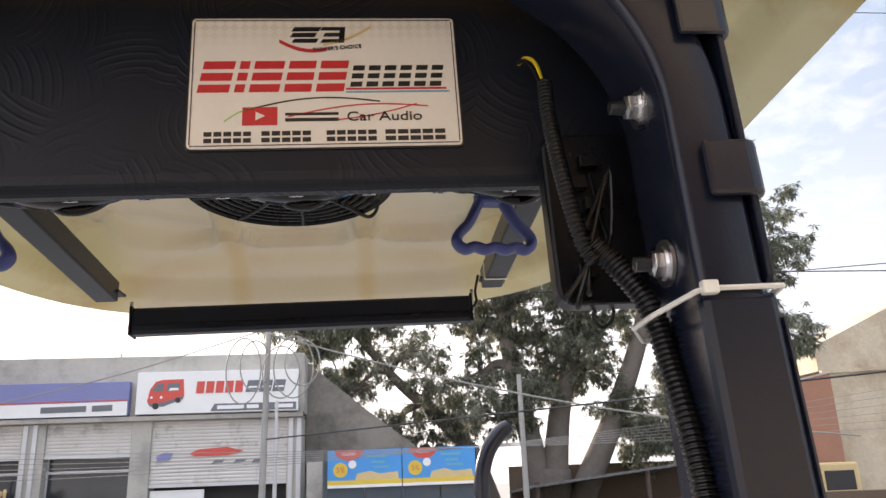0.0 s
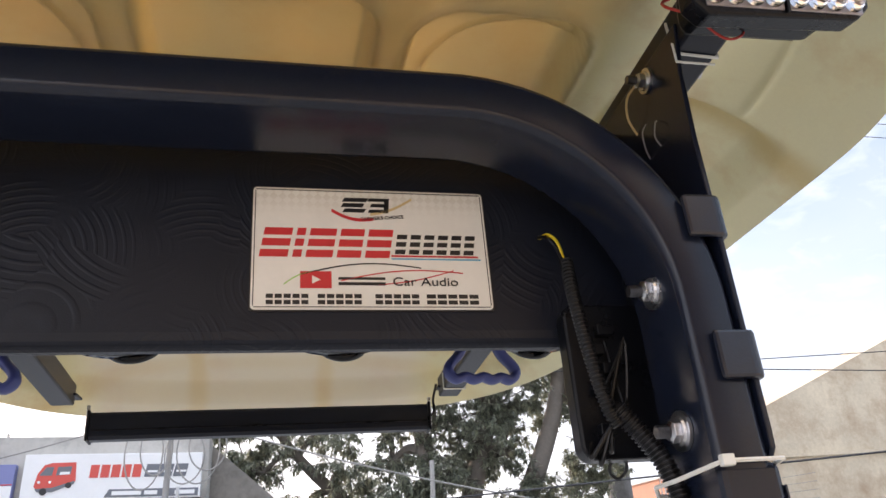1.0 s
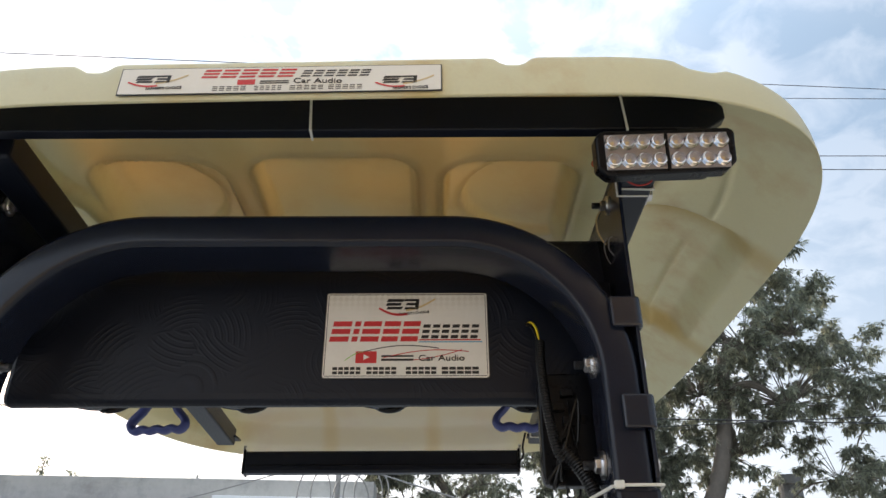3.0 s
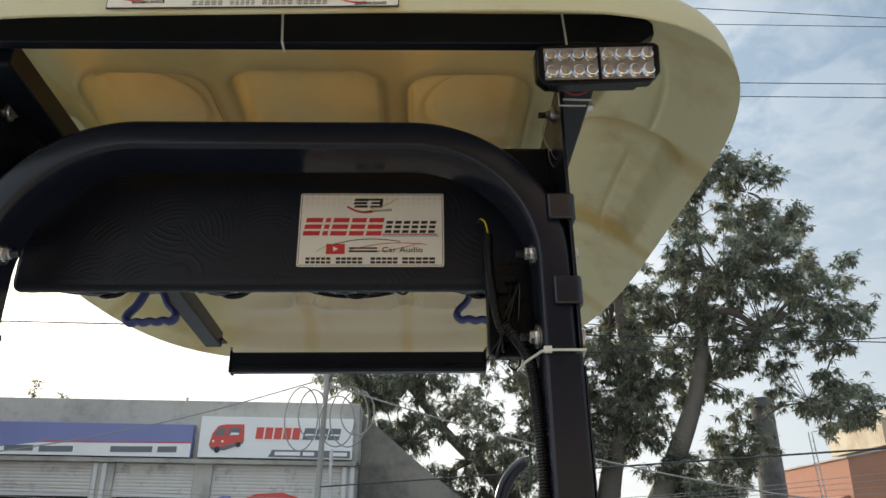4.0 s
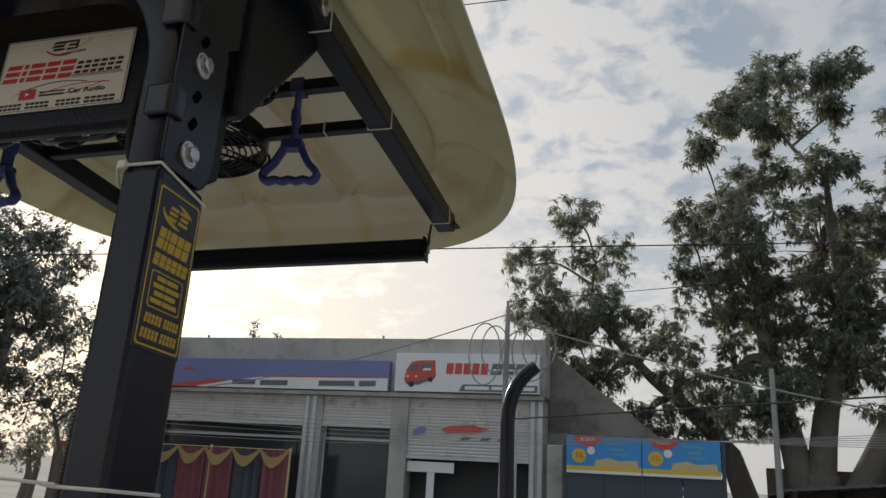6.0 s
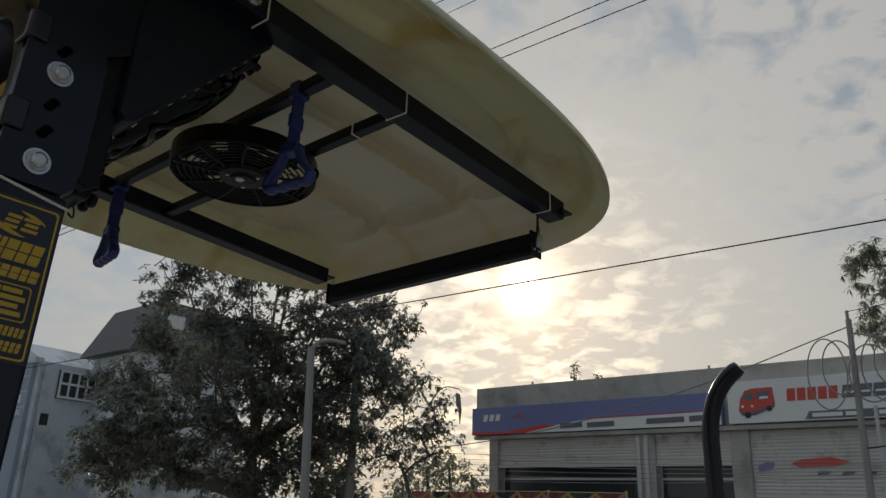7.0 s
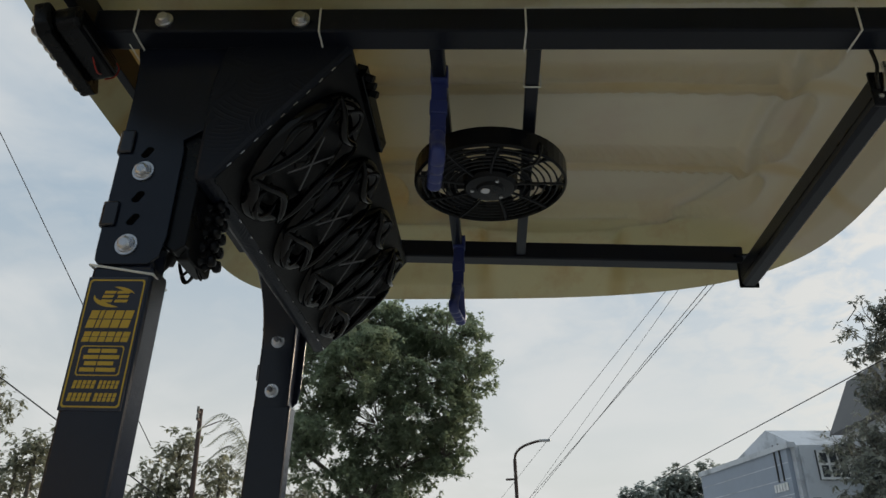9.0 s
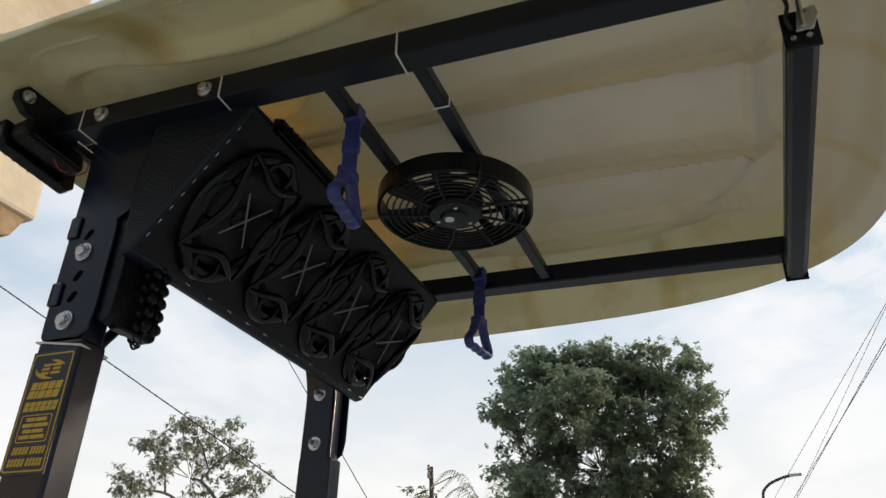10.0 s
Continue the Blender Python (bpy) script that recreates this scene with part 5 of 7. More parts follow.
# trade sign on the rear lip
lo, hi = Vector((0, -0.2200, 2.4500)), Vector((0, -0.2185, 2.4900))
rear_sticker = thing("sticker", "long white printed trade sticker on the roof's rear lip", "sticker", (0, -0.22, 2.45), TRACTOR)
cx0, cx1 = -0.238, 0.146
nrm = Vector((0, -(hi - lo).z, (hi - lo).y)).normalized()


def on_lip(u, v, o=0.0):
    return lo + (hi - lo) * (1 - v) + Vector((cx0 + (cx1 - cx0) * u, 0, 0.008 * (u - 0.75))) + nrm * (0.0014 + o)


for name, grow, mat, lift in (("border", 0.0014, NAVY, -0.0006), ("sheet", 0.0, WHITE, 0.0002)):
    bm = bmesh.new()
    ring = [(x, z) for x, z in rounded(-grow / 0.384, 1 + grow / 0.384, -grow / 0.040, 1 + grow / 0.040, 0.02)]
    ring = [(u, 1 - v) for u, v in ring]
    f0 = [bm.verts.new(on_lip(u, v, lift - 0.0012)) for u, v in ring]
    f1 = [bm.verts.new(on_lip(u, v, lift - 0.0004)) for u, v in ring]
    bm.faces.new(f0)
    bm.faces.new(f1[::-1])
    for k in range(len(ring)):
        bm.faces.new((f0[k], f1[k], f1[(k + 1) % len(ring)], f0[(k + 1) % len(ring)]))
    part(name, bm, mat, rear_sticker)
print_sign(rear_sticker, on_lip, 0.37, 0.05, compact=True)

# ---- the machine: work light at the rear ----
work_light = thing("work_light", "black rectangular LED work light on the roof's rear corner", "work light", (0.42, -0.17, 2.34), TRACTOR)
WL = Matrix.Translation((0.422, -0.142, 2.399)) @ pose(0, 0, 0, 12, -2, 0)


def wl(bm):
    bm.transform(WL)
    return bm


housing = part("housing", wl(prism([(-0.074, -0.026), (0.072, -0.022), (0.085, -0.010), (0.087, 0.030), (0.080, 0.035), (-0.077, 0.035), (-0.087, 0.026), (-0.087, -0.014)], "y", -0.028, -0.004, 0.003)), PLASTIC, work_light)
for k in range(5):
    part("cooling_fin", wl(box(-0.055, 0.06, 0.036, 0.041, -0.006 + 0.008 * k, -0.0035 + 0.008 * k)), PLASTIC, housing)
for sx in (-1, 1):
    part("reflector", wl(box(0.002 * sx, 0.076 * sx, -0.0295, -0.027, -0.0185, 0.028, 0.0008)), TRAY, housing, "silver reflector tray")
    for i in range(4):
        for j in range(2):
            x, z = sx * (0.0115 + 0.0185 * i), -0.0075 + 0.0235 * j
            m = WL @ Matrix.Translation((x, -0.0295, z)) @ pose(0, 0, 0, 90, 0, 0)
            lens = part("lens", lathe([(0.0004, 0.0002), (0.0094, 0.0002), (0.0094, 0.002), (0.0086, 0.0048), (0.0062, 0.0078), (0.0030, 0.0092), (0.0006, 0.0095)], 20, None, m), DOME, housing, "clear LED lens", smooth=True)
            part("chip", lathe([(0.0018, -0.0006), (0.0016, 0.00005), (0.0004, 0.00006)], 10, None, m), TAN, lens)
part("back_shell", wl(prism([(-0.060, -0.010), (0.066, -0.010), (0.074, 0.000), (0.074, 0.024), (0.064, 0.034), (-0.056, 0.034), (-0.064, 0.024), (-0.064, 0.000)], "y", -0.005, 0.038, 0.006)), PLASTIC, housing)
part("stem", box(0.398, 0.430, -0.137, -0.118, 2.418, 2.456, 0.002), RAIL, work_light)
part("divider", wl(box(-0.0012, 0.0012, -0.032, -0.027, -0.021, 0.029)), PLASTIC, housing)
part("wire", tube(smooth_path([(0.352, -0.128, 2.400), (0.342, -0.120, 2.412), (0.345, -0.112, 2.425), (0.356, -0.112, 2.432)]), 0.0014, 6), COPPER, work_light, "thin red wire")
part("wire", tube(smooth_path([(0.366, -0.120, 2.412), (0.376, -0.122, 2.392), (0.396, -0.118, 2.383), (0.414, -0.116, 2.390), (0.420, -0.118, 2.402)]), 0.0012, 6), COPPER, work_light, "thin red wire")

# ---- the machine: light bar in front ----
light_bar = thing("light_bar", "long black LED light bar hung below the roof's front", "light bar", (0, 1.18, 2.31), TRACTOR @ Matrix.Translation((0, -0.018, 0.004)))
prof = [(1.162, 2.322), (1.168, 2.316), (1.192, 2.316), (1.200, 2.324), (1.200, 2.370), (1.194, 2.374), (1.190, 2.370), (1.184, 2.376), (1.178, 2.371), (1.172, 2.376), (1.168, 2.371), (1.165, 2.373), (1.162, 2.368)]
part("housing", prism(prof, "x", -0.372, 0.358, 0.001), RAIL, light_bar)
part("seam", box(-0.368, 0.354, 1.1605, 1.163, 2.334, 2.337), PLASTIC, light_bar)
part("front_glass", box(-0.362, 0.348, 1.199, 1.202, 2.326, 2.352), GLASS, light_bar)
for x, o in ((-0.372, -1), (0.358, 1)):
    cap = part("end_cap", prism([(1.158, 2.314), (1.204, 2.314), (1.204, 2.378), (1.158, 2.378)], "x", x, x + 0.006 * o, 0.0015), PLASTIC, light_bar)
    for y, z in ((1.170, 2.33), (1.19, 2.33)):
        part("screw", cyl((x + 0.006 * o, y, z), (x + 0.009 * o, y, z), 0.004, seg=10), ZINC, cap)
    part("bracket", prism([(1.174, 2.338), (1.196, 2.338), (1.206, 2.362), (1.204, 2.378), (1.180, 2.374)], "x", x + 0.007 * o, x + 0.011 * o, 0.0008), ZINC, light_bar, "small zinc bracket")
    part("bolt", cyl((x + 0.009 * o, 1.185, 2.345), (x + 0.009 * o, 1.185, 2.394), 0.0042, seg=8), ZINC, light_bar)
part("cable", tube(smooth_path([(0.364, 1.17, 2.345), (0.374, 1.165, 2.36), (0.374, 1.17, 2.385), (0.382, 1.16, 2.42)]), 0.003, 8), RUBBER, light_bar)

# ---- the machine: fan ----
fan = thing("ceiling_fan", "black twelve-volt fan in a slatted round guard under the roof", "fan", (0.01, 0.535, 2.36), TRACTOR)
FM = Matrix.Translation((0.020, 0.537, 2.371))
ring = part("guard_ring", lathe([(0.152, 0.002), (0.156, 0.006), (0.156, 0.044), (0.150, 0.048), (0.149, 0.044), (0.149, 0.006), (0.152, 0.002)], 48, None, FM, False), PLASTIC, fan)
ring.data.polygons.foreach_set("use_smooth", [False] * len(ring.data.polygons))
for k in range(9):
    a = 2 * math.pi * k / 9
    pts = [FM @ Vector((r * math.cos(a + 1.1 * (r - 0.04)), r * math.sin(a + 1.1 * (r - 0.04)), 0.004)) for r in (0.045, 0.08, 0.115, 0.151)]
    part("spoke", tube(smooth_path(pts, 4), 0.0028, 6), PLASTIC, fan)
for r in (0.072, 0.085, 0.098, 0.111, 0.124, 0.137):
    part("guard_hoop", tube([FM @ Vector((r * math.cos(2 * math.pi * j / 48), r * math.sin(2 * math.pi * j / 48), 0.006)) for j in range(49)], 0.0021, 6), PLASTIC, fan)
hub = part("motor", lathe([(0.056, 0.040), (0.056, 0.006), (0.050, -0.002), (0.030, -0.003), (0.026, -0.008), (0.006, -0.009)], 36, None, FM), PLASTIC, fan)
part("badge", lathe([(0.010, -0.009), (0.009, -0.0105), (0.001, -0.0106)], 16, None, FM @ Matrix.Translation((0.004, -0.01, 0))), ZINC, hub, "bright motor boss")
for k in range(3):
    a = 2 * math.pi * k / 3 + 0.4
    part("motor_screw", cyl(FM @ Vector((0.037 * math.cos(a), 0.037 * math.sin(a), -0.002)), FM @ Vector((0.037 * math.cos(a), 0.037 * math.sin(a), -0.006)), 0.004, seg=8), ZINC, hub)
for k in range(7):
    a = 2 * math.pi * k / 7
    bm = bmesh.new()
    rows = []
    for r in (0.055, 0.085, 0.115, 0.144):
        w, twist = 0.030 + 0.10 * (r - 0.055), 0.55 - 2.2 * (r - 0.055)
        c0 = a + 2.0 * (r - 0.055)
        rows.append([bm.verts.new(FM @ Vector((r * math.cos(c0 + s * w / r), r * math.sin(c0 + s * w / r), 0.026 + s * w * math.sin(twist)))) for s in (-0.5, 0, 0.5)])
    for p, q in zip(rows, rows[1:]):
        for j in range(2):
            bm.faces.new((p[j], p[j + 1], q[j + 1], q[j]))
    ext = bmesh.ops.extrude_face_region(bm, geom=bm.faces[:])
    bmesh.ops.translate(bm, vec=(0, 0, 0.0016), verts=[v for v in ext["geom"] if isinstance(v, bmesh.types.BMVert)])
    part("blade", bm, PLASTIC, fan)
for x in (-0.06, 0.08):
    part("mount", dipped(box(x - 0.006, x + 0.006, 0.43, 0.632, 2.4295, 2.4335)), RAIL, fan)
part("cord", tube(smooth_path([(0.10, 0.60, 2.37), (0.135, 0.625, 2.36), (0.15, 0.635, 2.385), (0.13, 0.625, 2.41), (0.11, 0.612, 2.42)]), 0.003, 8), RUBBER, fan)


# ---- the machine: hanging grab handles ----
def grab_handle(x, y, turn, label):
    h = thing("grab_handle", label, "grab handle", (x, y, 2.235), TRACTOR, "blue grab handles")
    m = Matrix.Translation((x, y, 0)) @ pose(0, 0, 0, 0, 0, turn)
    outline = [(-0.016, 2.306), (-0.024, 2.290), (-0.034, 2.272), (-0.049, 2.256), (-0.052, 2.244), (-0.042, 2.235), (-0.028, 2.239), (-0.014, 2.235), (0.0, 2.239), (0.014, 2.235),
               (0.028, 2.239), (0.042, 2.235), (0.052, 2.244), (0.049, 2.256), (0.034, 2.272), (0.024, 2.290), (0.016, 2.306)]
    bm = tube(smooth_path([Vector((u, 0, v)) for u, v in outline], 4), 0.0072, 10)
    bm.transform(m @ Matrix.Diagonal((1, 1.7, 1, 1)))
    part("grip", bm, BLUE, h, smooth=True)
    bm = prism(rounded(-0.021, 0.021, 2.300, 2.320, 0.006), "y", -0.013, 0.013, 0.003)
    bm.transform(m)
    part("head", bm, BLUE, h)
    bm = box(-0.003, 0.003, -0.0135, 0.0135, 2.316, 2.424, 0.001)
    bm.transform(m)
    part("strap", bm, BLUE, h)
    bm = box(-0.006, 0.006, -0.0155, 0.0155, 2.355, 2.382, 0.002)
    bm.transform(m)
    part("buckle", bm, BLUE, h)
    part("collar", box(x - 0.0135, x + 0.0135, y - 0.0155, y + 0.0155, 2.419, 2.451, 0.002), BLUE, h)


grab_handle(0.300, 0.450, 8, "dark blue plastic grab handle on a strap, by the open side")
grab_handle(-0.368, 0.455, -8, "dark blue plastic grab handle hanging near the far rail")

# ---- the machine: exhaust and mirror ----
exhaust = thing("exhaust_pipe", "black curved tractor exhaust stack with an open end", "exhaust pipe", (0.483, 1.95, 0.0), TRACTOR @ Matrix.Translation((-0.022, -0.02, 0)))
ex = smooth_path([(0.483, 1.95, 0.9), (0.483, 1.95, 1.5), (0.483, 1.95, 1.90), (0.484, 1.95, 1.99), (0.492, 1.95, 2.05), (0.513, 1.95, 2.105), (0.548, 1.95, 2.150), (0.585, 1.95, 2.178)], 10)
part("pipe", tube(ex, [0.0245] * (len(ex) - 6) + [0.0245, 0.0243, 0.0238, 0.023, 0.022, 0.0205], 20), BLACK, exhaust, smooth=True)
part("stem", cyl((0.483, 1.95, 0.0), (0.483, 1.95, 0.9), 0.04, seg=20), BLACK, exhaust)
mirror = thing("mirror", "grey-shelled rear-view mirror on a black stalk", "mirror", (0.27, 1.75, 0.0), TRACTOR)
part("shell", prism(rounded(0.215, 0.330, 1.50, 1.665, 0.02), "y", 1.74, 1.765, 0.006), ALU, mirror, "scuffed pale grey shell")
part("glass", prism(rounded(0.222, 0.323, 1.508, 1.658, 0.016), "y", 1.7375, 1.7400), LENS, mirror)
part("stalk", tube(smooth_path([(0.27, 1.765, 1.56), (0.28, 1.80, 1.5), (0.29, 1.80, 1.2), (0.29, 1.80, 0.0)]), 0.008, 10), BLACK, mirror)


# ---- ground ----
bm = bmesh.new()
bmesh.ops.create_grid(bm, x_segments=2, y_segments=2, size=2500)
structure("ground", bm, GROUND, "pale dusty concrete forecourt and road", "ground")

# ---- the shops ----
SY = 17.4
shop = thing("shop_building", "single-storey grey cement shop row with shutters and sign boards", "building", (-6.9, SY, 0))
part("wall", box(-12.25, -1.46, SY + 0.9, SY + 13, 0.0, 4.90), CONCRETE, shop)
part("parapet", box(-12.36, -1.42, SY + 0.05, SY + 0.9, 3.60, 4.95, 0.02), CONCRETE, shop)
part("lintel", box(-12.30, -1.44, SY - 0.12, SY + 0.05, 3.50, 3.60, 0.01), CONCRETE, shop)
for x in (-10.6, -5.6):
    part("roof_post", cyl((x, SY + 0.3, 4.9), (x, SY + 0.3, 5.06), 0.03, seg=8), CONCRETE, shop)
# party walls between the shops
for x0, x1 in ((-11.85, -11.55), (-7.45, -6.95), (-5.15, -4.72), (-1.78, -1.46)):
    part("pier", box(x0, x1, SY + 0.0, SY + 0.9, 0.0, 3.50, 0.015), CONCRETE, shop)
part("yard_wall", prism([(-1.44, 0.0), (1.5, 0.0), (1.5, 2.55), (-0.05, 3.72), (-1.44, 4.86)], "y", SY + 0.92, SY + 1.2), YARD, shop, "grey-brown side wall stepping down behind the gate")
# blue sign board
board = part("blue_sign", box(-12.34, -5.22, SY - 0.16, SY + 0.03, 3.62, 4.36, 0.01), SIGNBLUE, shop, "blue and white shop sign board, paled for haze")
part("white_band", prism([(-10.6, 3.625), (-5.24, 3.625), (-5.24, 3.93), (-8.7, 3.90), (-10.3, 3.70)], "y", SY - 0.166, SY - 0.158), SIGNWHITE, board)
part("red_band", prism([(-12.33, 3.625), (-10.55, 3.625), (-9.6, 3.78), (-9.9, 3.82), (-11.2, 3.68), (-12.33, 3.70)], "y", SY - 0.170, SY - 0.160), SIGNRED, board)
part("red_line", prism([(-8.7, 3.915), (-5.24, 3.945), (-5.24, 3.965), (-8.6, 3.94)], "y", SY - 0.170, SY - 0.160), SIGNRED, board)
for x0, x1 in ((-11.95, -11.78), (-11.74, -11.57), (-11.53, -11.36)):
    part("logo_bar", prism([(x0, 3.98), (x1 - 0.03, 3.98), (x1 + 0.01, 4.16), (x0 + 0.04, 4.16)], "y", SY - 0.170, SY - 0.160), SIGNWHITE, board)
part("logo_mark", prism([(-11.0, 4.02), (-10.75, 4.14), (-10.5, 4.03), (-10.75, 4.08)], "y", SY - 0.170, SY - 0.160), SIGNRED, board)
for x0, x1, z in ((-9.45, -8.80, 3.70), (-8.66, -7.90, 3.69), (-7.05, -6.10, 3.71), (-5.98, -5.55, 3.72)):
    part("text_bar", prism([(x0, z), (x1, z + 0.01), (x1, z + 0.14), (x0, z + 0.13)], "y", SY - 0.174, SY - 0.164), SIGNDARK, board)
# white sign board
white = part("white_sign", box(-5.06, -1.54, SY - 0.18, SY + 0.03, 3.63, 4.55, 0.01), SIGNWHITE, shop, "white shop sign with a red vehicle picture")
y0, y1 = SY - 0.190, SY - 0.178
for k in range(5):
    x = -3.78 + 0.21 * k
    part("logo_bar", prism([(x, 4.06), (x + 0.17, 4.06), (x + 0.19, 4.32), (x + 0.02, 4.32)], "y", y0, y1), SIGNRED, white)
for k in range(3):
    x = -2.70 + 0.29 * k
    part("logo_bar", prism([(x, 4.06), (x + 0.26, 4.06), (x + 0.31, 4.32), (x + 0.05, 4.32)], "y", y0, y1), SIGNDARK, white)
    part("logo_slot", prism([(x + 0.06, 4.15), (x + 0.26, 4.15), (x + 0.27, 4.19), (x + 0.07, 4.19)], "y", y0 - 0.004, y0), SIGNWHITE, white)
part("strap_line", prism([(-3.45, 3.66), (-1.58, 3.66), (-1.58, 3.82), (-3.36, 3.82)], "y", y0, y1), SIGNDARK, white)
for x0, x1 in ((-3.30, -2.72), (-2.66, -2.40), (-2.05, -1.65)):
    part("text_bar", box(x0, x1, y0 - 0.006, y0 - 0.001, 3.70, 3.78), SIGNWHITE, white)
def printed(name, pts, mat, parent, layer, label=""):
    return part(name, prism(pts, "y", y0 - 0.003 * layer, y1), mat, parent, label)


pic = printed("vehicle_picture", [(-4.82, 3.90), (-4.77, 4.16), (-4.66, 4.33), (-4.52, 4.37), (-4.06, 4.38), (-4.03, 4.00), (-4.16, 3.93), (-4.46, 3.84), (-4.74, 3.82)], SIGNRED, white, 0, "printed picture of a red three-wheeler")
printed("windscreen_picture", [(-4.74, 4.12), (-4.50, 4.12), (-4.47, 4.29), (-4.62, 4.29)], SIGNDARK, pic, 1)
printed("door_picture", [(-4.42, 4.12), (-4.14, 4.14), (-4.13, 4.30), (-4.40, 4.29)], SIGNDARK, pic, 1)
printed("seat_picture", [(-4.36, 4.13), (-4.16, 4.14), (-4.16, 4.19), (-4.34, 4.19)], SIGNWHITE, pic, 2)
printed("skirt_picture", [(-4.80, 3.86), (-4.74, 3.79), (-4.46, 3.79), (-4.05, 3.95), (-4.05, 4.01), (-4.46, 3.88)], SIGNDARK, pic, 1)
for x in (-4.73, -4.52):
    part("headlight_picture", cyl((x, y1, 3.99), (x, y0 - 0.005, 3.99), 0.028, seg=12), SIGNWHITE, pic)
for x, z, q in ((-4.63, 3.80, 0.07), (-4.16, 3.92, 0.06)):
    part("wheel_picture", cyl((x, y1, z), (x, y0 - 0.007, z), q, seg=16), DARK, pic)


def shutter(x0, x1, z0, z1, y):
    """A rolled steel shutter: ribs in one curtain, with guides and a bottom rail."""
    bm = bmesh.new()
    count = int((z1 - z0) / 0.075)
    prof = []
    for k in range(count):
        z = z0 + (z1 - z0) * k / count
        h = (z1 - z0) / count
        prof += [(y, z), (y - 0.010, z + 0.25 * h), (y - 0.010, z + 0.70 * h), (y, z + 0.95 * h)]
    rows = [[bm.verts.new((x, p[0], p[1])) for p in prof] for x in (x0, x1)]
    for k in range(len(prof) - 1):
        bm.faces.new((rows[0][k], rows[0][k + 1], rows[1][k + 1], rows[1][k]))
    ob = part("shutter", bm, SHUTTER, shop, "grey ribbed steel roller shutter")
    part("bottom_rail", box(x0, x1, y - 0.035, y + 0.01, z0 - 0.07, z0), ALU, ob)
    return ob


shutter(-11.55, -7.45, 2.82, 3.50, SY + 0.08)
shutter(-6.95, -5.15, 2.82, 3.50, SY + 0.08)
sh = shutter(-4.72, -1.78, 2.15, 3.50, SY + 0.08)
for pts, mat in (([(-3.75, 2.70), (-3.05, 2.72), (-2.72, 2.80), (-3.1, 2.90), (-3.70, 2.86), (-3.9, 2.78)], SIGNRED), ([(-4.58, 2.62), (-4.3, 2.66), (-4.24, 2.80), (-4.42, 2.82), (-4.6, 2.74)], SIGNBLUE)):
    part("painted_mark", prism(pts, "y", SY + 0.050, SY + 0.058), mat, sh)
for x in (-3.42, -2.95, -2.55):
    part("painted_mark", prism([(x, 2.54), (x + 0.22, 2.56), (x + 0.30, 2.62), (x + 0.06, 2.62)], "y", SY + 0.050, SY + 0.058), SIGNDARK, sh)
# glazed fronts under the raised shutters
for x0, x1 in ((-11.55, -7.45), (-6.95, -5.15)):
    pane = part("shop_window", box(x0, x1, SY + 0.30, SY + 0.33, 0.0, 2.82), GLASS, shop, "dark dusty glazed shop front")
    for f in (0.0, 1.0):
        x = x0 + (x1 - x0) * f
        part("mullion", box(x - 0.03, x + 0.03, SY + 0.26, SY + 0.30, 0.0, 2.78), ALU, pane)
    part("transom", box(x0, x1, SY + 0.25, SY + 0.30, 2.44, 2.50), ALU, pane)
# no room behind the shutter: a dark sheet stands for its shade
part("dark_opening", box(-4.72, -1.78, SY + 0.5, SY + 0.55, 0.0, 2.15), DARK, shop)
part("counter_board", box(-4.7, -3.55, SY + 0.10, SY + 0.14, 1.78, 2.02, 0.01), SIGNWHITE, shop)
part("board_leg", box(-4.20, -4.02, SY + 0.10, SY + 0.14, 0.0, 1.78), SIGNWHITE, shop)
for x in (-7.36, -7.16, -1.70, -1.52):
    part("guide_channel", box(x - 0.05, x + 0.05, SY - 0.05, SY + 0.0, 0.0, 3.48, 0.01), ALU, shop)
part("handle", tube(smooth_path([(-7.52, SY - 0.02, 2.35), (-7.50, SY - 0.10, 2.30), (-7.50, SY - 0.10, 2.0), (-7.52, SY - 0.02, 1.95)]), 0.02, 8), WIRE, shop)
sprig = thing("weed", "small weed growing on the shop roof", "plant", (-9.3, SY + 0.4, 4.9))


# ---- trees ----
def leaf_mesh(spots, length, width, rnd, droop, per):
    """Rosettes of folded leaves at the given spots."""
    verts, faces = [], []
    for p in spots:
        for _ in range(per):
            a, e = rnd.uniform(0, 2 * math.pi), rnd.uniform(-1.0, 0.7) - droop
            d = Vector((math.cos(a) * math.cos(e), math.sin(a) * math.cos(e), math.sin(e)))
            s = d.cross(Vector((rnd.uniform(-0.4, 0.4), rnd.uniform(-0.4, 0.4), 1))).normalized()
            n = s.cross(d)
            ln, w = length * rnd.uniform(0.6, 1.25), width * rnd.uniform(0.7, 1.2)
            q = p + d * ln * rnd.uniform(0.0, 0.25)
            mid = q + d * ln * 0.45 - n * w * 0.25
            tip = q + d * ln - Vector((0, 0, ln * 0.18))
            k = len(verts)
            verts += [q, mid + s * w, tip, mid - s * w]
            faces += [(k, k + 1, k + 2), (k, k + 2, k + 3)]
    return verts, faces


def mesh_part(name, verts, faces, mat, parent, label=""):
    me = bpy.data.meshes.new(name)
    b = base_of(parent)
    me.from_pydata([tuple(Vector(v) - b) for v in verts], [], faces)
    me.materials.append(mat)
    ob = new(name, me)
    ob.parent = parent
    if label:
        tagged(ob, label)
    return ob


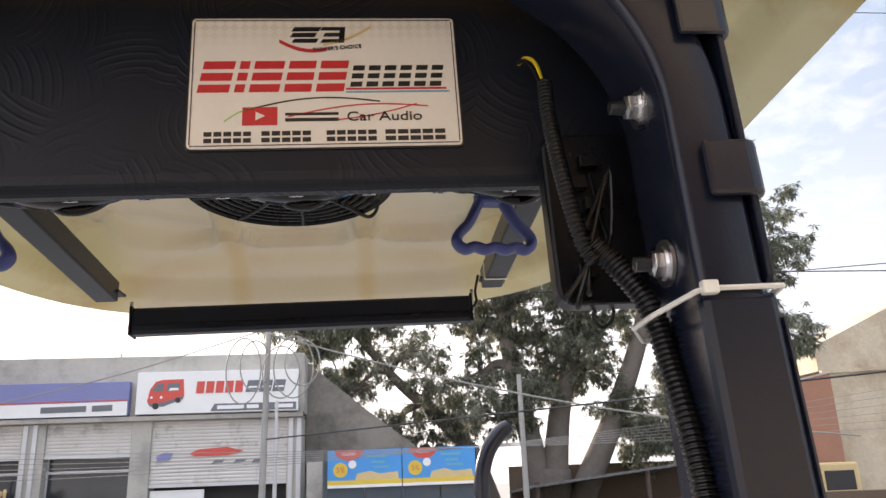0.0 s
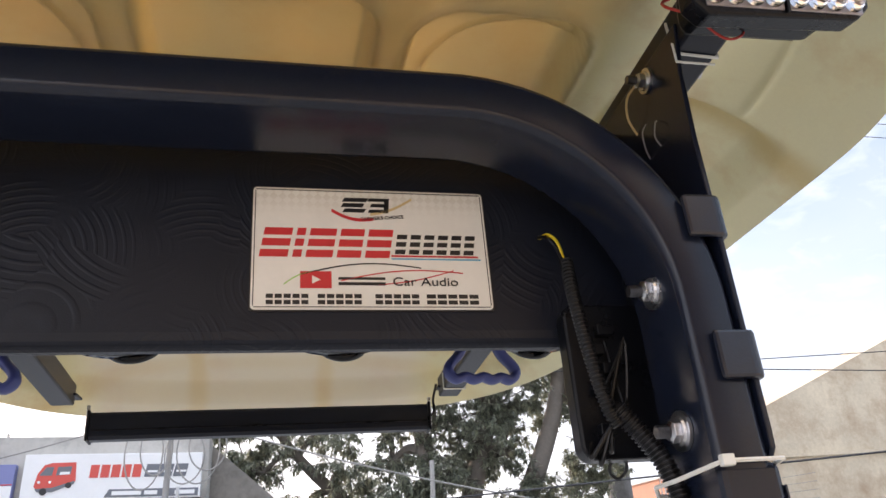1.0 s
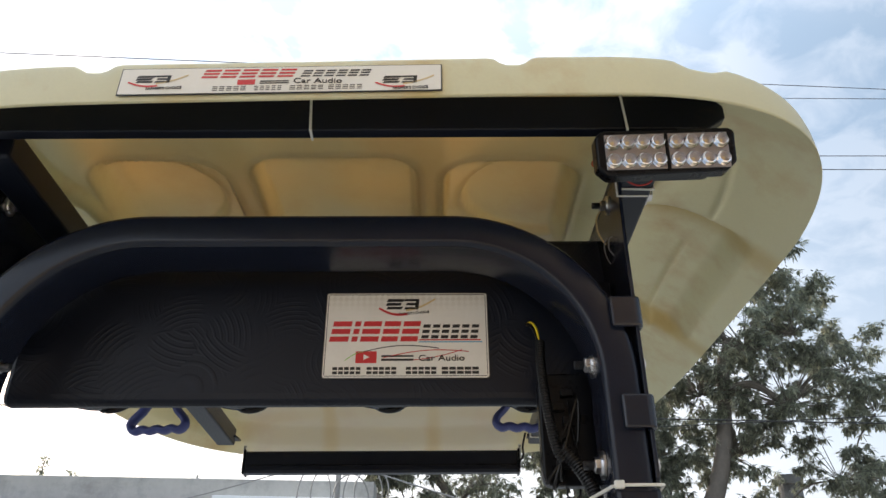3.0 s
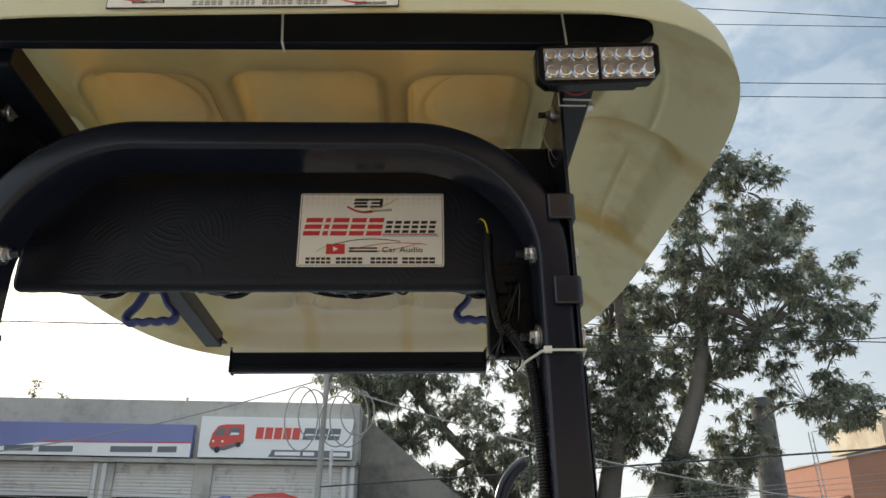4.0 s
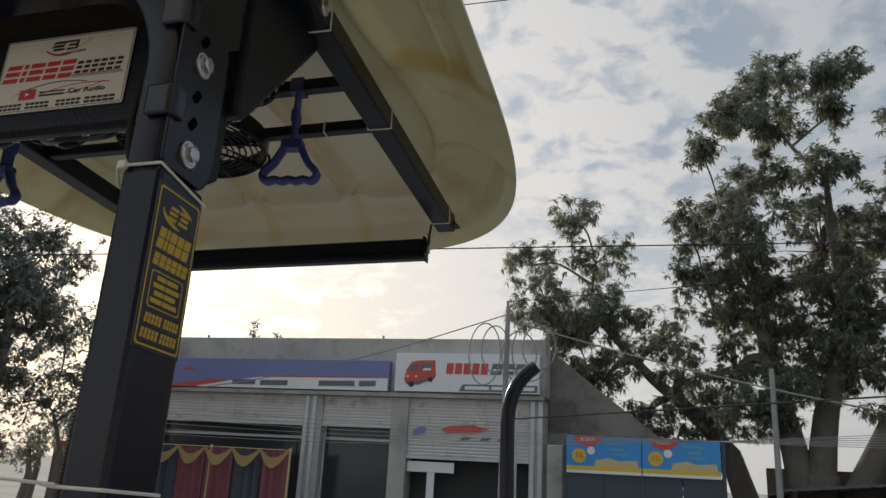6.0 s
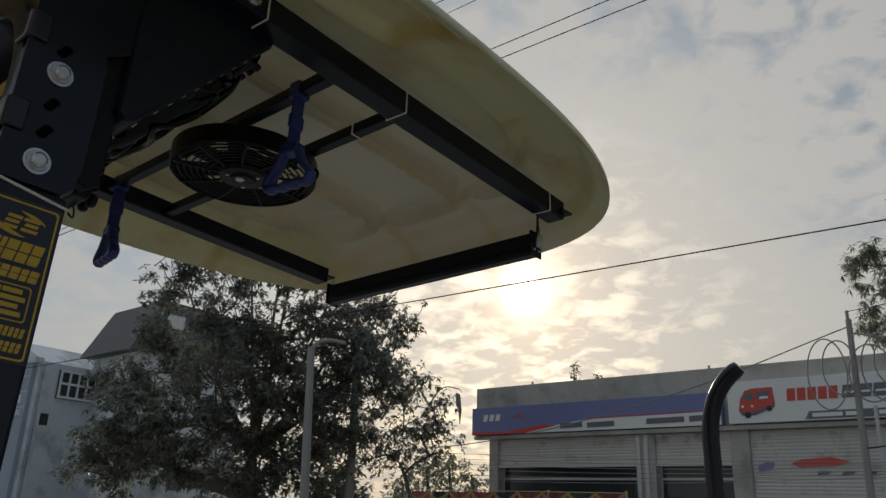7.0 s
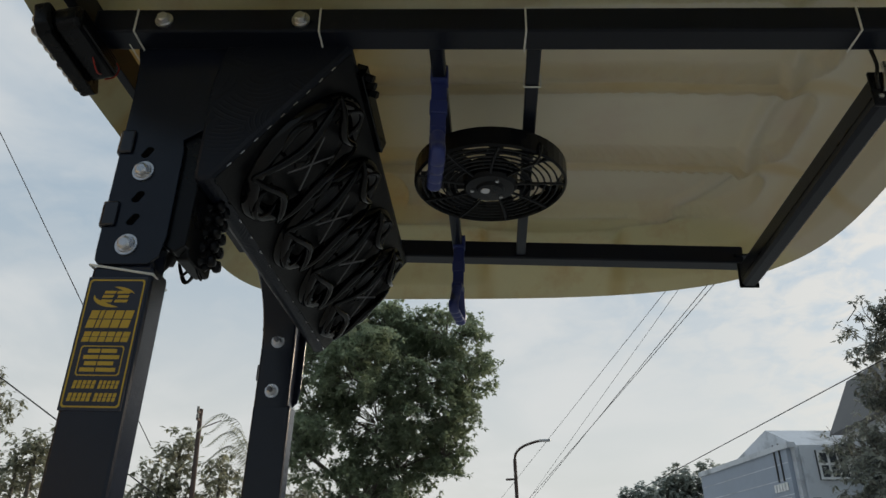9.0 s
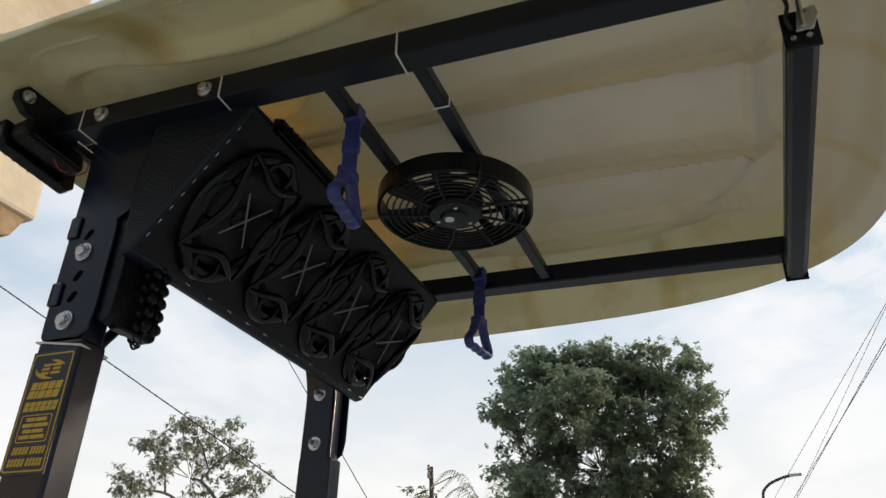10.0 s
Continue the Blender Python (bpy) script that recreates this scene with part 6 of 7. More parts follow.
def tree(label, base, fork, blobs, mat, seed, radius=0.3, leaf=0.22, width=0.035, dense=26.0, per=9, droop=0.35, name="tree", bare=0.0, stems=(), tufts=1.0, thin=99.0, twigs=0):
    rnd = random.Random(seed)
    t = thing(name, label, "tree", base)
    base, fork = Vector(base), Vector(fork)
    mid = (base + fork) / 2 + Vector((rnd.uniform(-.15, .15), rnd.uniform(-.15, .15), 0))
    pts = smooth_path([base, mid, fork], 6)
    part("trunk", tube(pts, [radius * (1.35 - 0.45 * k / (len(pts) - 1)) if k > 1 else radius * 1.55 for k in range(len(pts))], 12), BARK, t, smooth=True)
    spots, nodes = [], [(fork, radius * 0.8)]
    for points, r0, r1 in stems:
        sp = smooth_path(points, 8)
        radii = [r0 + (r1 - r0) * k / (len(sp) - 1) for k in range(len(sp))]
        part("stem", tube(sp, radii, 10), BARK, t, smooth=True)
        nodes += [(p, q) for p, q in zip(sp[len(sp) // 3::3], radii[len(sp) // 3::3])]
    order = sorted(blobs, key=lambda b: (Vector(b[:3]) - fork).length)
    for x, y, z, r in order:
        c = Vector((x, y, z))
        # a limb from the best node so far
        start, sr = min(nodes, key=lambda nd: (nd[0] - c).length + 0.35 * (nd[0] - fork).length)
        bend = (start + c) / 2 + Vector((rnd.uniform(-.3, .3), rnd.uniform(-.3, .3), rnd.uniform(-.1, .45))) * min(1.0, (c - start).length * 0.35)
        end = c - Vector((0, 0, r * 0.25))
        lp = smooth_path([start, bend, end], 6)
        r0, r1 = sr * 0.75, max(0.025, sr * 0.42)
        limb = tube(lp, [r0 + (r1 - r0) * k / (len(lp) - 1) for k in range(len(lp))], 7)
        nodes.append((end, r1))
        for p in lp[3::4]:
            nodes.append((p, (r0 + r1) / 2))
        own = []
        # leaves gather in tufts at the ends of twigs
        for k in range(int(tufts * (0.75 if z > thin else 1.0) * (7 + 10 * r * r))):
            d = Vector((rnd.gauss(0, 1), rnd.gauss(0, 1), rnd.gauss(0, 1))).normalized()
            rr = r * rnd.uniform(0.2, 1.0) ** 0.5 * rnd.uniform(0.85, 1.2)
            tuft = c + Vector((d.x * rr, d.y * rr, d.z * rr * 0.85))
            own.append(tuft)
            for _ in range(int(dense * 0.085)):
                own.append(tuft + Vector((rnd.gauss(0, 0.15), rnd.gauss(0, 0.15), rnd.gauss(0, 0.11))))
        for k, p in enumerate(own):
            if k % (int(dense * 0.085) + 1) == 0:
                a = end + (p - end) * 0.1
                limb = tube([a, a + (p - a) * 0.55 + Vector((0, 0, 0.06)), p], [max(0.012, r1 * 0.4), 0.010, 0.005], 4, limb)
            if rnd.random() >= bare:
                spots.append(p)
        # bare upright twigs that fan out past the leaves
        for k in range(twigs if z > 3.4 else 0):
            a = c + Vector((rnd.gauss(0, 0.35), rnd.gauss(0, 0.35), rnd.gauss(0, 0.25))) * r
            d = ((c - fork).normalized() + Vector((rnd.gauss(0, 0.35), rnd.gauss(0, 0.35), 0.45))).normalized()
            ln = rnd.uniform(0.3, 0.7)
            b = a + d * ln * 0.5 + Vector((rnd.gauss(0, 0.05), rnd.gauss(0, 0.05), 0.03))
            e = b + d * ln * 0.5 + Vector((rnd.gauss(0, 0.08), rnd.gauss(0, 0.08), 0.06))
            limb = tube([a, b, e], [0.013, 0.009, 0.004], 4, limb)
            if rnd.random() < 0.55:
                spots += [e, e - d * 0.08]
        part("limb", limb, BARK, t)
    verts, faces = leaf_mesh(spots, leaf, width, rnd, droop, per)
    crown = mesh_part("crown", verts, faces, mat, t)
    tagged(crown, kind="stuff")
    return t


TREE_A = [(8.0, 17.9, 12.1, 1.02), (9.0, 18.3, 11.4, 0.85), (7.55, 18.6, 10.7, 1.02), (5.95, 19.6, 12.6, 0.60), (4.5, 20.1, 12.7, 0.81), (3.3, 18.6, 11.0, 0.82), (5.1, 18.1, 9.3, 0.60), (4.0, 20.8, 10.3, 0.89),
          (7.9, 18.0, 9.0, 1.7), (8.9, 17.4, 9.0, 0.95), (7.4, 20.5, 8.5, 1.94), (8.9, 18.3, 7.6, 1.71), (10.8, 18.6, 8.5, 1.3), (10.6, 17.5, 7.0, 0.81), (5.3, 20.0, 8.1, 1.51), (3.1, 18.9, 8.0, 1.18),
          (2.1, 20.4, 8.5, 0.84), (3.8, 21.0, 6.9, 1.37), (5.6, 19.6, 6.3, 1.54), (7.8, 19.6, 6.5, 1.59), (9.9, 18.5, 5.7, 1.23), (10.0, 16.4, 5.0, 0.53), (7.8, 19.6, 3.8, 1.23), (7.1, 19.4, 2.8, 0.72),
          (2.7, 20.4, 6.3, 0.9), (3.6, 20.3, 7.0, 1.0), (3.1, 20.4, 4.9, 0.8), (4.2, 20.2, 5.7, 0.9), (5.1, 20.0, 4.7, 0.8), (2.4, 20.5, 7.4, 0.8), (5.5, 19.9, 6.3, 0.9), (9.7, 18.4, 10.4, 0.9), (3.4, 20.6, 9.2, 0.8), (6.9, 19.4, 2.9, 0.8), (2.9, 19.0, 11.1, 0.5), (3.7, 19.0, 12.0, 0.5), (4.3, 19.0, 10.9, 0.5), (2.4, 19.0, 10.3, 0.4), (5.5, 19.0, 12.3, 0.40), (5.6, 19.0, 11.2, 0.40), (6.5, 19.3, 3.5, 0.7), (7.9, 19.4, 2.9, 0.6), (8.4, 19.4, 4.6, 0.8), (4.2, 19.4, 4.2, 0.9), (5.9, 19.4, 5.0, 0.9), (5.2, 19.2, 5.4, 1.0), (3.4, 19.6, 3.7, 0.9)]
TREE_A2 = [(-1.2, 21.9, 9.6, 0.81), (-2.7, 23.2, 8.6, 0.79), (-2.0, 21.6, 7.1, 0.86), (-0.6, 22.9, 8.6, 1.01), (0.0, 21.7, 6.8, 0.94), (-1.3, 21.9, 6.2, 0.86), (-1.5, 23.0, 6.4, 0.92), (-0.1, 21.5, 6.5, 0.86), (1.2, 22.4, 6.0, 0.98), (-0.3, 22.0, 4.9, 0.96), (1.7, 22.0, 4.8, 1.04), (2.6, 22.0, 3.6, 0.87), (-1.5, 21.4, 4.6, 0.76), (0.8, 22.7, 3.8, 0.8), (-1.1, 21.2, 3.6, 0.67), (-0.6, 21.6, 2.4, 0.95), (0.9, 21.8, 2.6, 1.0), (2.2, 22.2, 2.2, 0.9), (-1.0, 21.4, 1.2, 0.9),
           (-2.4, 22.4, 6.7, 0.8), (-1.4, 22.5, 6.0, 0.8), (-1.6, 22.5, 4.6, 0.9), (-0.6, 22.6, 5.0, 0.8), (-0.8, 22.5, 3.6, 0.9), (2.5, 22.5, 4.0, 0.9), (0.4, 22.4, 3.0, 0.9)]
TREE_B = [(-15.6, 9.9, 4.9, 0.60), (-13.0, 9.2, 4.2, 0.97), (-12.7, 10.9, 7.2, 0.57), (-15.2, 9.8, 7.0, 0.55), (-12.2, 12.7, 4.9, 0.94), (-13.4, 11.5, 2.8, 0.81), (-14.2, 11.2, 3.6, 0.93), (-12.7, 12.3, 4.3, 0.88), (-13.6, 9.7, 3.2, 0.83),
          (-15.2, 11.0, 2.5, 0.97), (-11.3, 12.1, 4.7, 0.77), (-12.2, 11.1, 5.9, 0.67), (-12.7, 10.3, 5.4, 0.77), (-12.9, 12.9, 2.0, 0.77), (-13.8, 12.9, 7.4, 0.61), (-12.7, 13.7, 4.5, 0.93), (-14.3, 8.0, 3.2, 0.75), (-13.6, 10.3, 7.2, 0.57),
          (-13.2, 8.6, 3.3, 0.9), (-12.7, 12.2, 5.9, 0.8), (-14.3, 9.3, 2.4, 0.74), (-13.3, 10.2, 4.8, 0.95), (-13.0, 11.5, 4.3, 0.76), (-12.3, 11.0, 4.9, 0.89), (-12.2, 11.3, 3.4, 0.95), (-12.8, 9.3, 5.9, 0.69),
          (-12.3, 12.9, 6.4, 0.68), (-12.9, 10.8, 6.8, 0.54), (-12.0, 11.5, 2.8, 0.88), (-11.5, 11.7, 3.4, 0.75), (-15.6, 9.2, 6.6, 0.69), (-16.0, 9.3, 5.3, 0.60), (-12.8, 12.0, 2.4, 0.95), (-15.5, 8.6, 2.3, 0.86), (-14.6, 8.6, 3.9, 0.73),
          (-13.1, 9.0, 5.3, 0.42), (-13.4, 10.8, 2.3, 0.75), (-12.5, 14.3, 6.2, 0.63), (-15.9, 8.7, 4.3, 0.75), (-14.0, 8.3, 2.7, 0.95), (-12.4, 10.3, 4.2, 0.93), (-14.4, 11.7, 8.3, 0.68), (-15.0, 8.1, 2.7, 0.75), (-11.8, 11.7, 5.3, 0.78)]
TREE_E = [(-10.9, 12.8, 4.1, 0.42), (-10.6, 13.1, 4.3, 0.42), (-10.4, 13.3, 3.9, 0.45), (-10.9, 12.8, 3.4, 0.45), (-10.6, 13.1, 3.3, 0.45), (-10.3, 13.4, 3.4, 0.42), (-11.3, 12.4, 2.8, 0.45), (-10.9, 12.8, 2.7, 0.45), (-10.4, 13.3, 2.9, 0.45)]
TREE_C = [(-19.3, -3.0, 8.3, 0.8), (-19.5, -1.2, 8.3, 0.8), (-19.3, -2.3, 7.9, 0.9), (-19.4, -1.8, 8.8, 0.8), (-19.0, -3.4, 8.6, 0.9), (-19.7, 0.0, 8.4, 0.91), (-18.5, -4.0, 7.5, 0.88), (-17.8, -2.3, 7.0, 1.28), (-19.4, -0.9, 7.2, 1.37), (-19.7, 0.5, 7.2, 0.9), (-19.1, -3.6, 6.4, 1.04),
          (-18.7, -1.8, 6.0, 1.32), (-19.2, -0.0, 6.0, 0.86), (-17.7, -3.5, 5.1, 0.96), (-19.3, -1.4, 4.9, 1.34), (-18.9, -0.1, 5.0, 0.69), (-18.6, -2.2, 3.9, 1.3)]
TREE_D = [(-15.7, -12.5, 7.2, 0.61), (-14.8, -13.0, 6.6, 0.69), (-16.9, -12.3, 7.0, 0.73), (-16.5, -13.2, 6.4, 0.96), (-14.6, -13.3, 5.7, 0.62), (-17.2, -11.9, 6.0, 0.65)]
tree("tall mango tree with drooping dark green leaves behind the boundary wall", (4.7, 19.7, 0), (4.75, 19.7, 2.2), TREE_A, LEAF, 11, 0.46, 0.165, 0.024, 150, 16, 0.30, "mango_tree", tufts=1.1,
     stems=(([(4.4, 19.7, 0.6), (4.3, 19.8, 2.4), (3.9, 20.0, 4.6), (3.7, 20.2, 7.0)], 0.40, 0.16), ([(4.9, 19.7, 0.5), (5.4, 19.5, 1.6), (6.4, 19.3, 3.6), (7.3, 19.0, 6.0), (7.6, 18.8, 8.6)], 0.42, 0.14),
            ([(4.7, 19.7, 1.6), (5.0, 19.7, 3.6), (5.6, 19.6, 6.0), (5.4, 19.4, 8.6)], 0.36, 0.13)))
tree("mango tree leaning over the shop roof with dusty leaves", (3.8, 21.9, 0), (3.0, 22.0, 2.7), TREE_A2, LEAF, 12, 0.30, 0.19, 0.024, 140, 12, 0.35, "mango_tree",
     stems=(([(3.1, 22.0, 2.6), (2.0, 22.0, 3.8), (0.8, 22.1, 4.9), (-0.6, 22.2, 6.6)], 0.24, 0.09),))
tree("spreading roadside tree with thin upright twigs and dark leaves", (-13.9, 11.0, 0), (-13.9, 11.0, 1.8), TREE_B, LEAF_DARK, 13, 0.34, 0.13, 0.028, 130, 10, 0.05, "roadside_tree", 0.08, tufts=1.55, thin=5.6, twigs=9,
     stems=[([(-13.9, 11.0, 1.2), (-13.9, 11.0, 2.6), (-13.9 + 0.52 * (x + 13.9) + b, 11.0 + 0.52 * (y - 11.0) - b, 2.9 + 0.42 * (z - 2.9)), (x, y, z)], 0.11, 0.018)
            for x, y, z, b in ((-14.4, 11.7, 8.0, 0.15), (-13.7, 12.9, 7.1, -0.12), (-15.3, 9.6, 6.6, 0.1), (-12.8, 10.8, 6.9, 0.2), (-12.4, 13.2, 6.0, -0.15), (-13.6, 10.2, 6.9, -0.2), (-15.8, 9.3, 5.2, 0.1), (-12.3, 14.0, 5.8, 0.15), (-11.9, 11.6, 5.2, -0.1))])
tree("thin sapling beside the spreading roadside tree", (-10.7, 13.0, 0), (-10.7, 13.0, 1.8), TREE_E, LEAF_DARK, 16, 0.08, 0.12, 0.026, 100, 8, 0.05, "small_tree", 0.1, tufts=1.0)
# a rag caught on the sapling's longest twig
rag = thing("rag", "pale grey rag caught on a bare twig of the sapling", "rag", (-10.4, 14.21, 4.27))
part("cloth", prism([(14.11, 4.29), (14.26, 4.27), (14.33, 3.90), (14.28, 3.57), (14.23, 3.92), (14.14, 3.97)], "x", -10.42, -10.39, 0.004), CABLE, rag)
part("twig", tube(smooth_path([(-10.6, 13.1, 3.6), (-10.5, 13.66, 4.32), (-10.4, 14.16, 4.39), (-10.4, 14.35, 4.31)]), [0.02 - 0.0005 * k for k in range(25)], 6), BARK, rag)
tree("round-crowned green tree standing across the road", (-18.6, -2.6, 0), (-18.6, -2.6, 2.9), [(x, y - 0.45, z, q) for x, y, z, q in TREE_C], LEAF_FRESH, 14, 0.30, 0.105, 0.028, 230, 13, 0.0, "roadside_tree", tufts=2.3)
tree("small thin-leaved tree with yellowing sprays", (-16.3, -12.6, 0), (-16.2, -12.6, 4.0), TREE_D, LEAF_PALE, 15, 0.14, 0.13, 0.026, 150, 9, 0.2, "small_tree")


def bush(name, label, blobs, mat, seed, leaf, width, dense, per):
    rnd = random.Random(seed)
    x, y = sum(b[0] for b in blobs) / len(blobs), sum(b[1] for b in blobs) / len(blobs)
    t = thing(name, label, "trees", (x, y, 0))
    spots = []
    for bx, by, bz, r in blobs:
        for _ in range(int(dense * r * r) + 6):
            d = Vector((rnd.gauss(0, 1), rnd.gauss(0, 1), rnd.gauss(0, 1))).normalized()
            spots.append(Vector((bx, by, bz)) + d * r * rnd.uniform(0.3, 1.12))
        part("stem", tube([(bx, by, 0), (bx + 0.2, by, bz * 0.6), (bx, by, bz + 0.3 * r)], [0.14, 0.10, 0.04], 6), BARK, t)
    verts, faces = leaf_mesh(spots, leaf, width, rnd, 0.0, per)
    tagged(mesh_part("crown", verts, faces, mat, t), kind="stuff")
    return t


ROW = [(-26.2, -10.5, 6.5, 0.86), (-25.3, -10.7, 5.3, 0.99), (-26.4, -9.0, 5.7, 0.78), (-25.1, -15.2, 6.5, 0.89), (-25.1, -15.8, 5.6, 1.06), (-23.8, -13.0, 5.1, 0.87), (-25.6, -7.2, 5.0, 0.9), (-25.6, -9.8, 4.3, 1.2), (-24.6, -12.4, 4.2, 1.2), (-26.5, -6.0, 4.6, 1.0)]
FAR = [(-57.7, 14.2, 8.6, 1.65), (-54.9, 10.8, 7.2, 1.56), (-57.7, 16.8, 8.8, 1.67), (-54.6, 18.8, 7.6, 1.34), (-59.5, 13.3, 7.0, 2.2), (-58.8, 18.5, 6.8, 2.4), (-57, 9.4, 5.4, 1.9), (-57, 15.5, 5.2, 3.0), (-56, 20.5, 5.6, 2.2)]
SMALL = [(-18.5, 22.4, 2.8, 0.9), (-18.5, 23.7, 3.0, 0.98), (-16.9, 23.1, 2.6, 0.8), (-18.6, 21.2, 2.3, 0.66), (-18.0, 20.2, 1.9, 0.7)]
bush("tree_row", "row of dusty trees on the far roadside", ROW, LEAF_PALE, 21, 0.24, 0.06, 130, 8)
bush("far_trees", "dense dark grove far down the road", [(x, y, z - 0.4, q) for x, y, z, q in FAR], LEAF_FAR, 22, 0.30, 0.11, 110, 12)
bush("hedge_trees", "pale saplings beside the shop, leaves tinted for haze", SMALL, LEAF_PALE, 23, 0.20, 0.045, 110, 8)
rnd = random.Random(6)
verts, faces = leaf_mesh([Vector((-9.3 + rnd.uniform(-.1, .1), SY + 0.4, 4.95 + 0.06 * k)) for k in range(9)] + [Vector((-8.65 + rnd.uniform(-.12, .12), SY + 0.4, 4.98 + rnd.uniform(0, .15))) for k in range(5)], 0.14, 0.035, rnd, -0.3, 6)
mesh_part("leaves", verts, faces, LEAF_PALE, sprig)
part("stalk", tube([(-9.3, SY + 0.4, 4.94), (-9.32, SY + 0.4, 5.2), (-9.28, SY + 0.4, 5.5)], [0.015, 0.012, 0.006], 6), BARK, sprig)
palm = thing("palm", "small palm with arching fronds among the roadside trees", "palm", (-24.0, -7.2, 0))
part("trunk", tube([(-24.0, -7.2, 0), (-24.1, -7.2, 3.0), (-24.0, -7.1, 5.5)], [0.2, 0.16, 0.13], 10), BARK, palm)
for k in range(15):
    a = 2 * math.pi * k / 15 + 0.2 * (k % 2)
    reach, top = 1.5 + 0.25 * (k % 3), 6.2 + 0.35 * (k % 4)
    rib = smooth_path([(-24.0, -7.1, 5.5), (-24.0 + 0.5 * reach * math.cos(a), -7.1 + 0.5 * reach * math.sin(a), top), (-24.0 + reach * math.cos(a), -7.1 + reach * math.sin(a), top - 0.55)], 12)
    vs, fs = [], []
    for i, p in enumerate(rib[2:]):
        for s in (-1, 1):
            ln = 0.50 * (1.0 - 0.028 * i)
            out_ = Vector((-math.sin(a) * s + 0.7 * math.cos(a), math.cos(a) * s + 0.7 * math.sin(a), -0.55)).normalized() * ln
            wide_ = Vector((0.045 * math.cos(a), 0.045 * math.sin(a), 0))
            n0 = len(vs)
            vs += [p - wide_ * 0.5, p + wide_ * 0.5, p + out_ * 0.6 + wide_ * 0.4, p + out_, p + out_ * 0.6 - wide_ * 0.3]
            fs.append((n0, n0 + 1, n0 + 2, n0 + 3, n0 + 4))
    mesh_part("frond", vs, fs, LEAF_PALE, palm)

# ---- boundary wall, gate, banners, shed ----
gate = thing("sheet_gate", "slate blue sheet-metal gate under the banners", "gate", (0.75, 16.6, 0))
for k in range(4):
    x = -0.85 + 0.8 * k
    part("panel", box(x, x + 0.78, 16.62, 16.66, 0.05, 1.95, 0.01), SLATE, gate)
for x in (-0.88, 0.74, 2.36):
    part("post", box(x - 0.04, x + 0.04, 16.60, 16.68, 0, 2.72, 0.01), SLATE, gate)
part("top_rail", box(-0.85, 2.35, 16.62, 16.66, 2.66, 2.71), SLATE, gate)


def banner(x0, x1, label):
    b = thing("banner", label, "banner", (x0, 16.55, 1.9), group="shop banners")
    z0, z1, y = 1.93, 2.70, 16.56
    part("sheet", box(x0, x1, y, y + 0.012, z0, z1), BANNERBLUE, b)
    part("yellow_strip", box(x0, x1, y - 0.006, y - 0.001, z0 + 0.06, z0 + 0.15), BANNERYEL, b)
    part("white_strip", box(x0, x1, y - 0.006, y - 0.001, z0, z0 + 0.06), SIGNWHITE, b)
    part("red_disc", prism([(x0 + 0.45 + 0.30 * math.cos(a), z1 - 0.002 + 0.22 * math.sin(a)) for a in [math.pi + math.pi * k / 14 for k in range(15)]], "y", y - 0.006, y - 0.001), SIGNRED, b)
    part("yellow_disc", cyl((x0 + 0.27, y - 0.001, z0 + 0.36), (x0 + 0.27, y - 0.008, z0 + 0.36), 0.15, seg=24), BANNERYEL, b)
    part("pink_disc", cyl((x0 + 0.52, y - 0.001, z0 + 0.47), (x0 + 0.52, y - 0.008, z0 + 0.47), 0.085, seg=20), SIGNWHITE, b)
    for u0, u1, v in ((0.82, 1.25, 0.60), (0.92, 1.2, 0.48), (0.95, 1.3, 0.38)):
        part("text_bar", box(x0 + u0, x0 + u1, y - 0.006, y - 0.001, z0 + v, z0 + v + 0.05), CYAN, b)
    part("goods_picture", prism([(x0 + 0.58, z0 + 0.15), (x1 - 0.06, z0 + 0.15), (x1 - 0.08, z0 + 0.30), (x0 + 1.1, z0 + 0.27), (x0 + 0.9, z0 + 0.33), (x0 + 0.62, z0 + 0.28)], "y", y - 0.007, y - 0.001), TAN, b)
    lettering("POINT", 0.10, Matrix.Translation((x0 + 0.45, y - 0.008, z1 - 0.08)) @ pose(0, 0, 0, 90, 0, 0), SIGNWHITE, b, depth=0.001)
    lettering("5%", 0.15, Matrix.Translation((x0 + 0.27, y - 0.010, z0 + 0.36)) @ pose(0, 0, 0, 90, 0, 0), SIGNRED, b, depth=0.001)


banner(-0.84, 0.72, "blue shop banner with red and yellow offer discs on the gate")
banner(0.74, 2.30, "blue printed offer banner hung beside its twin")

bm = box(2.4, 30.0, 17.0, 17.25, 0.0, 1.45, 0.02)
structure("boundary_wall", bm, MUD, "brown mud-plastered boundary wall", "wall")
bm = box(-1.3, -0.95, 16.9, 17.2, 0.0, 2.5, 0.02)
structure("gate_pier", bm, CONCRETE, "grey cement gate pier beside the shop", "pier")
shed = thing("shed", "low shed with a sagging weathered sheet roof", "shed", (6.5, 18.3, 0))
for k in range(6):
    x = 3.6 + 0.95 * k
    z = 1.86 + 0.10 * k
    bm = bmesh.new()
    n = 9
    rows = []
    for yy, dz in ((17.35, -0.10), (20.0, -0.22)):
        rows.append([bm.verts.new((x + 0.95 * i / n, yy, z + 0.10 * i / n + dz + (0.02 if i % 2 else 0))) for i in range(n + 1)])
    for i in range(n):
        bm.faces.new((rows[0][i], rows[0][i + 1], rows[1][i + 1], rows[1][i]))
    ext = bmesh.ops.extrude_face_region(bm, geom=bm.faces[:])
    bmesh.ops.translate(bm, vec=(0, 0, 0.05), verts=[v for v in ext["geom"] if isinstance(v, bmesh.types.BMVert)])
    part("roof_sheet", bm, ROOFSHEET, shed)
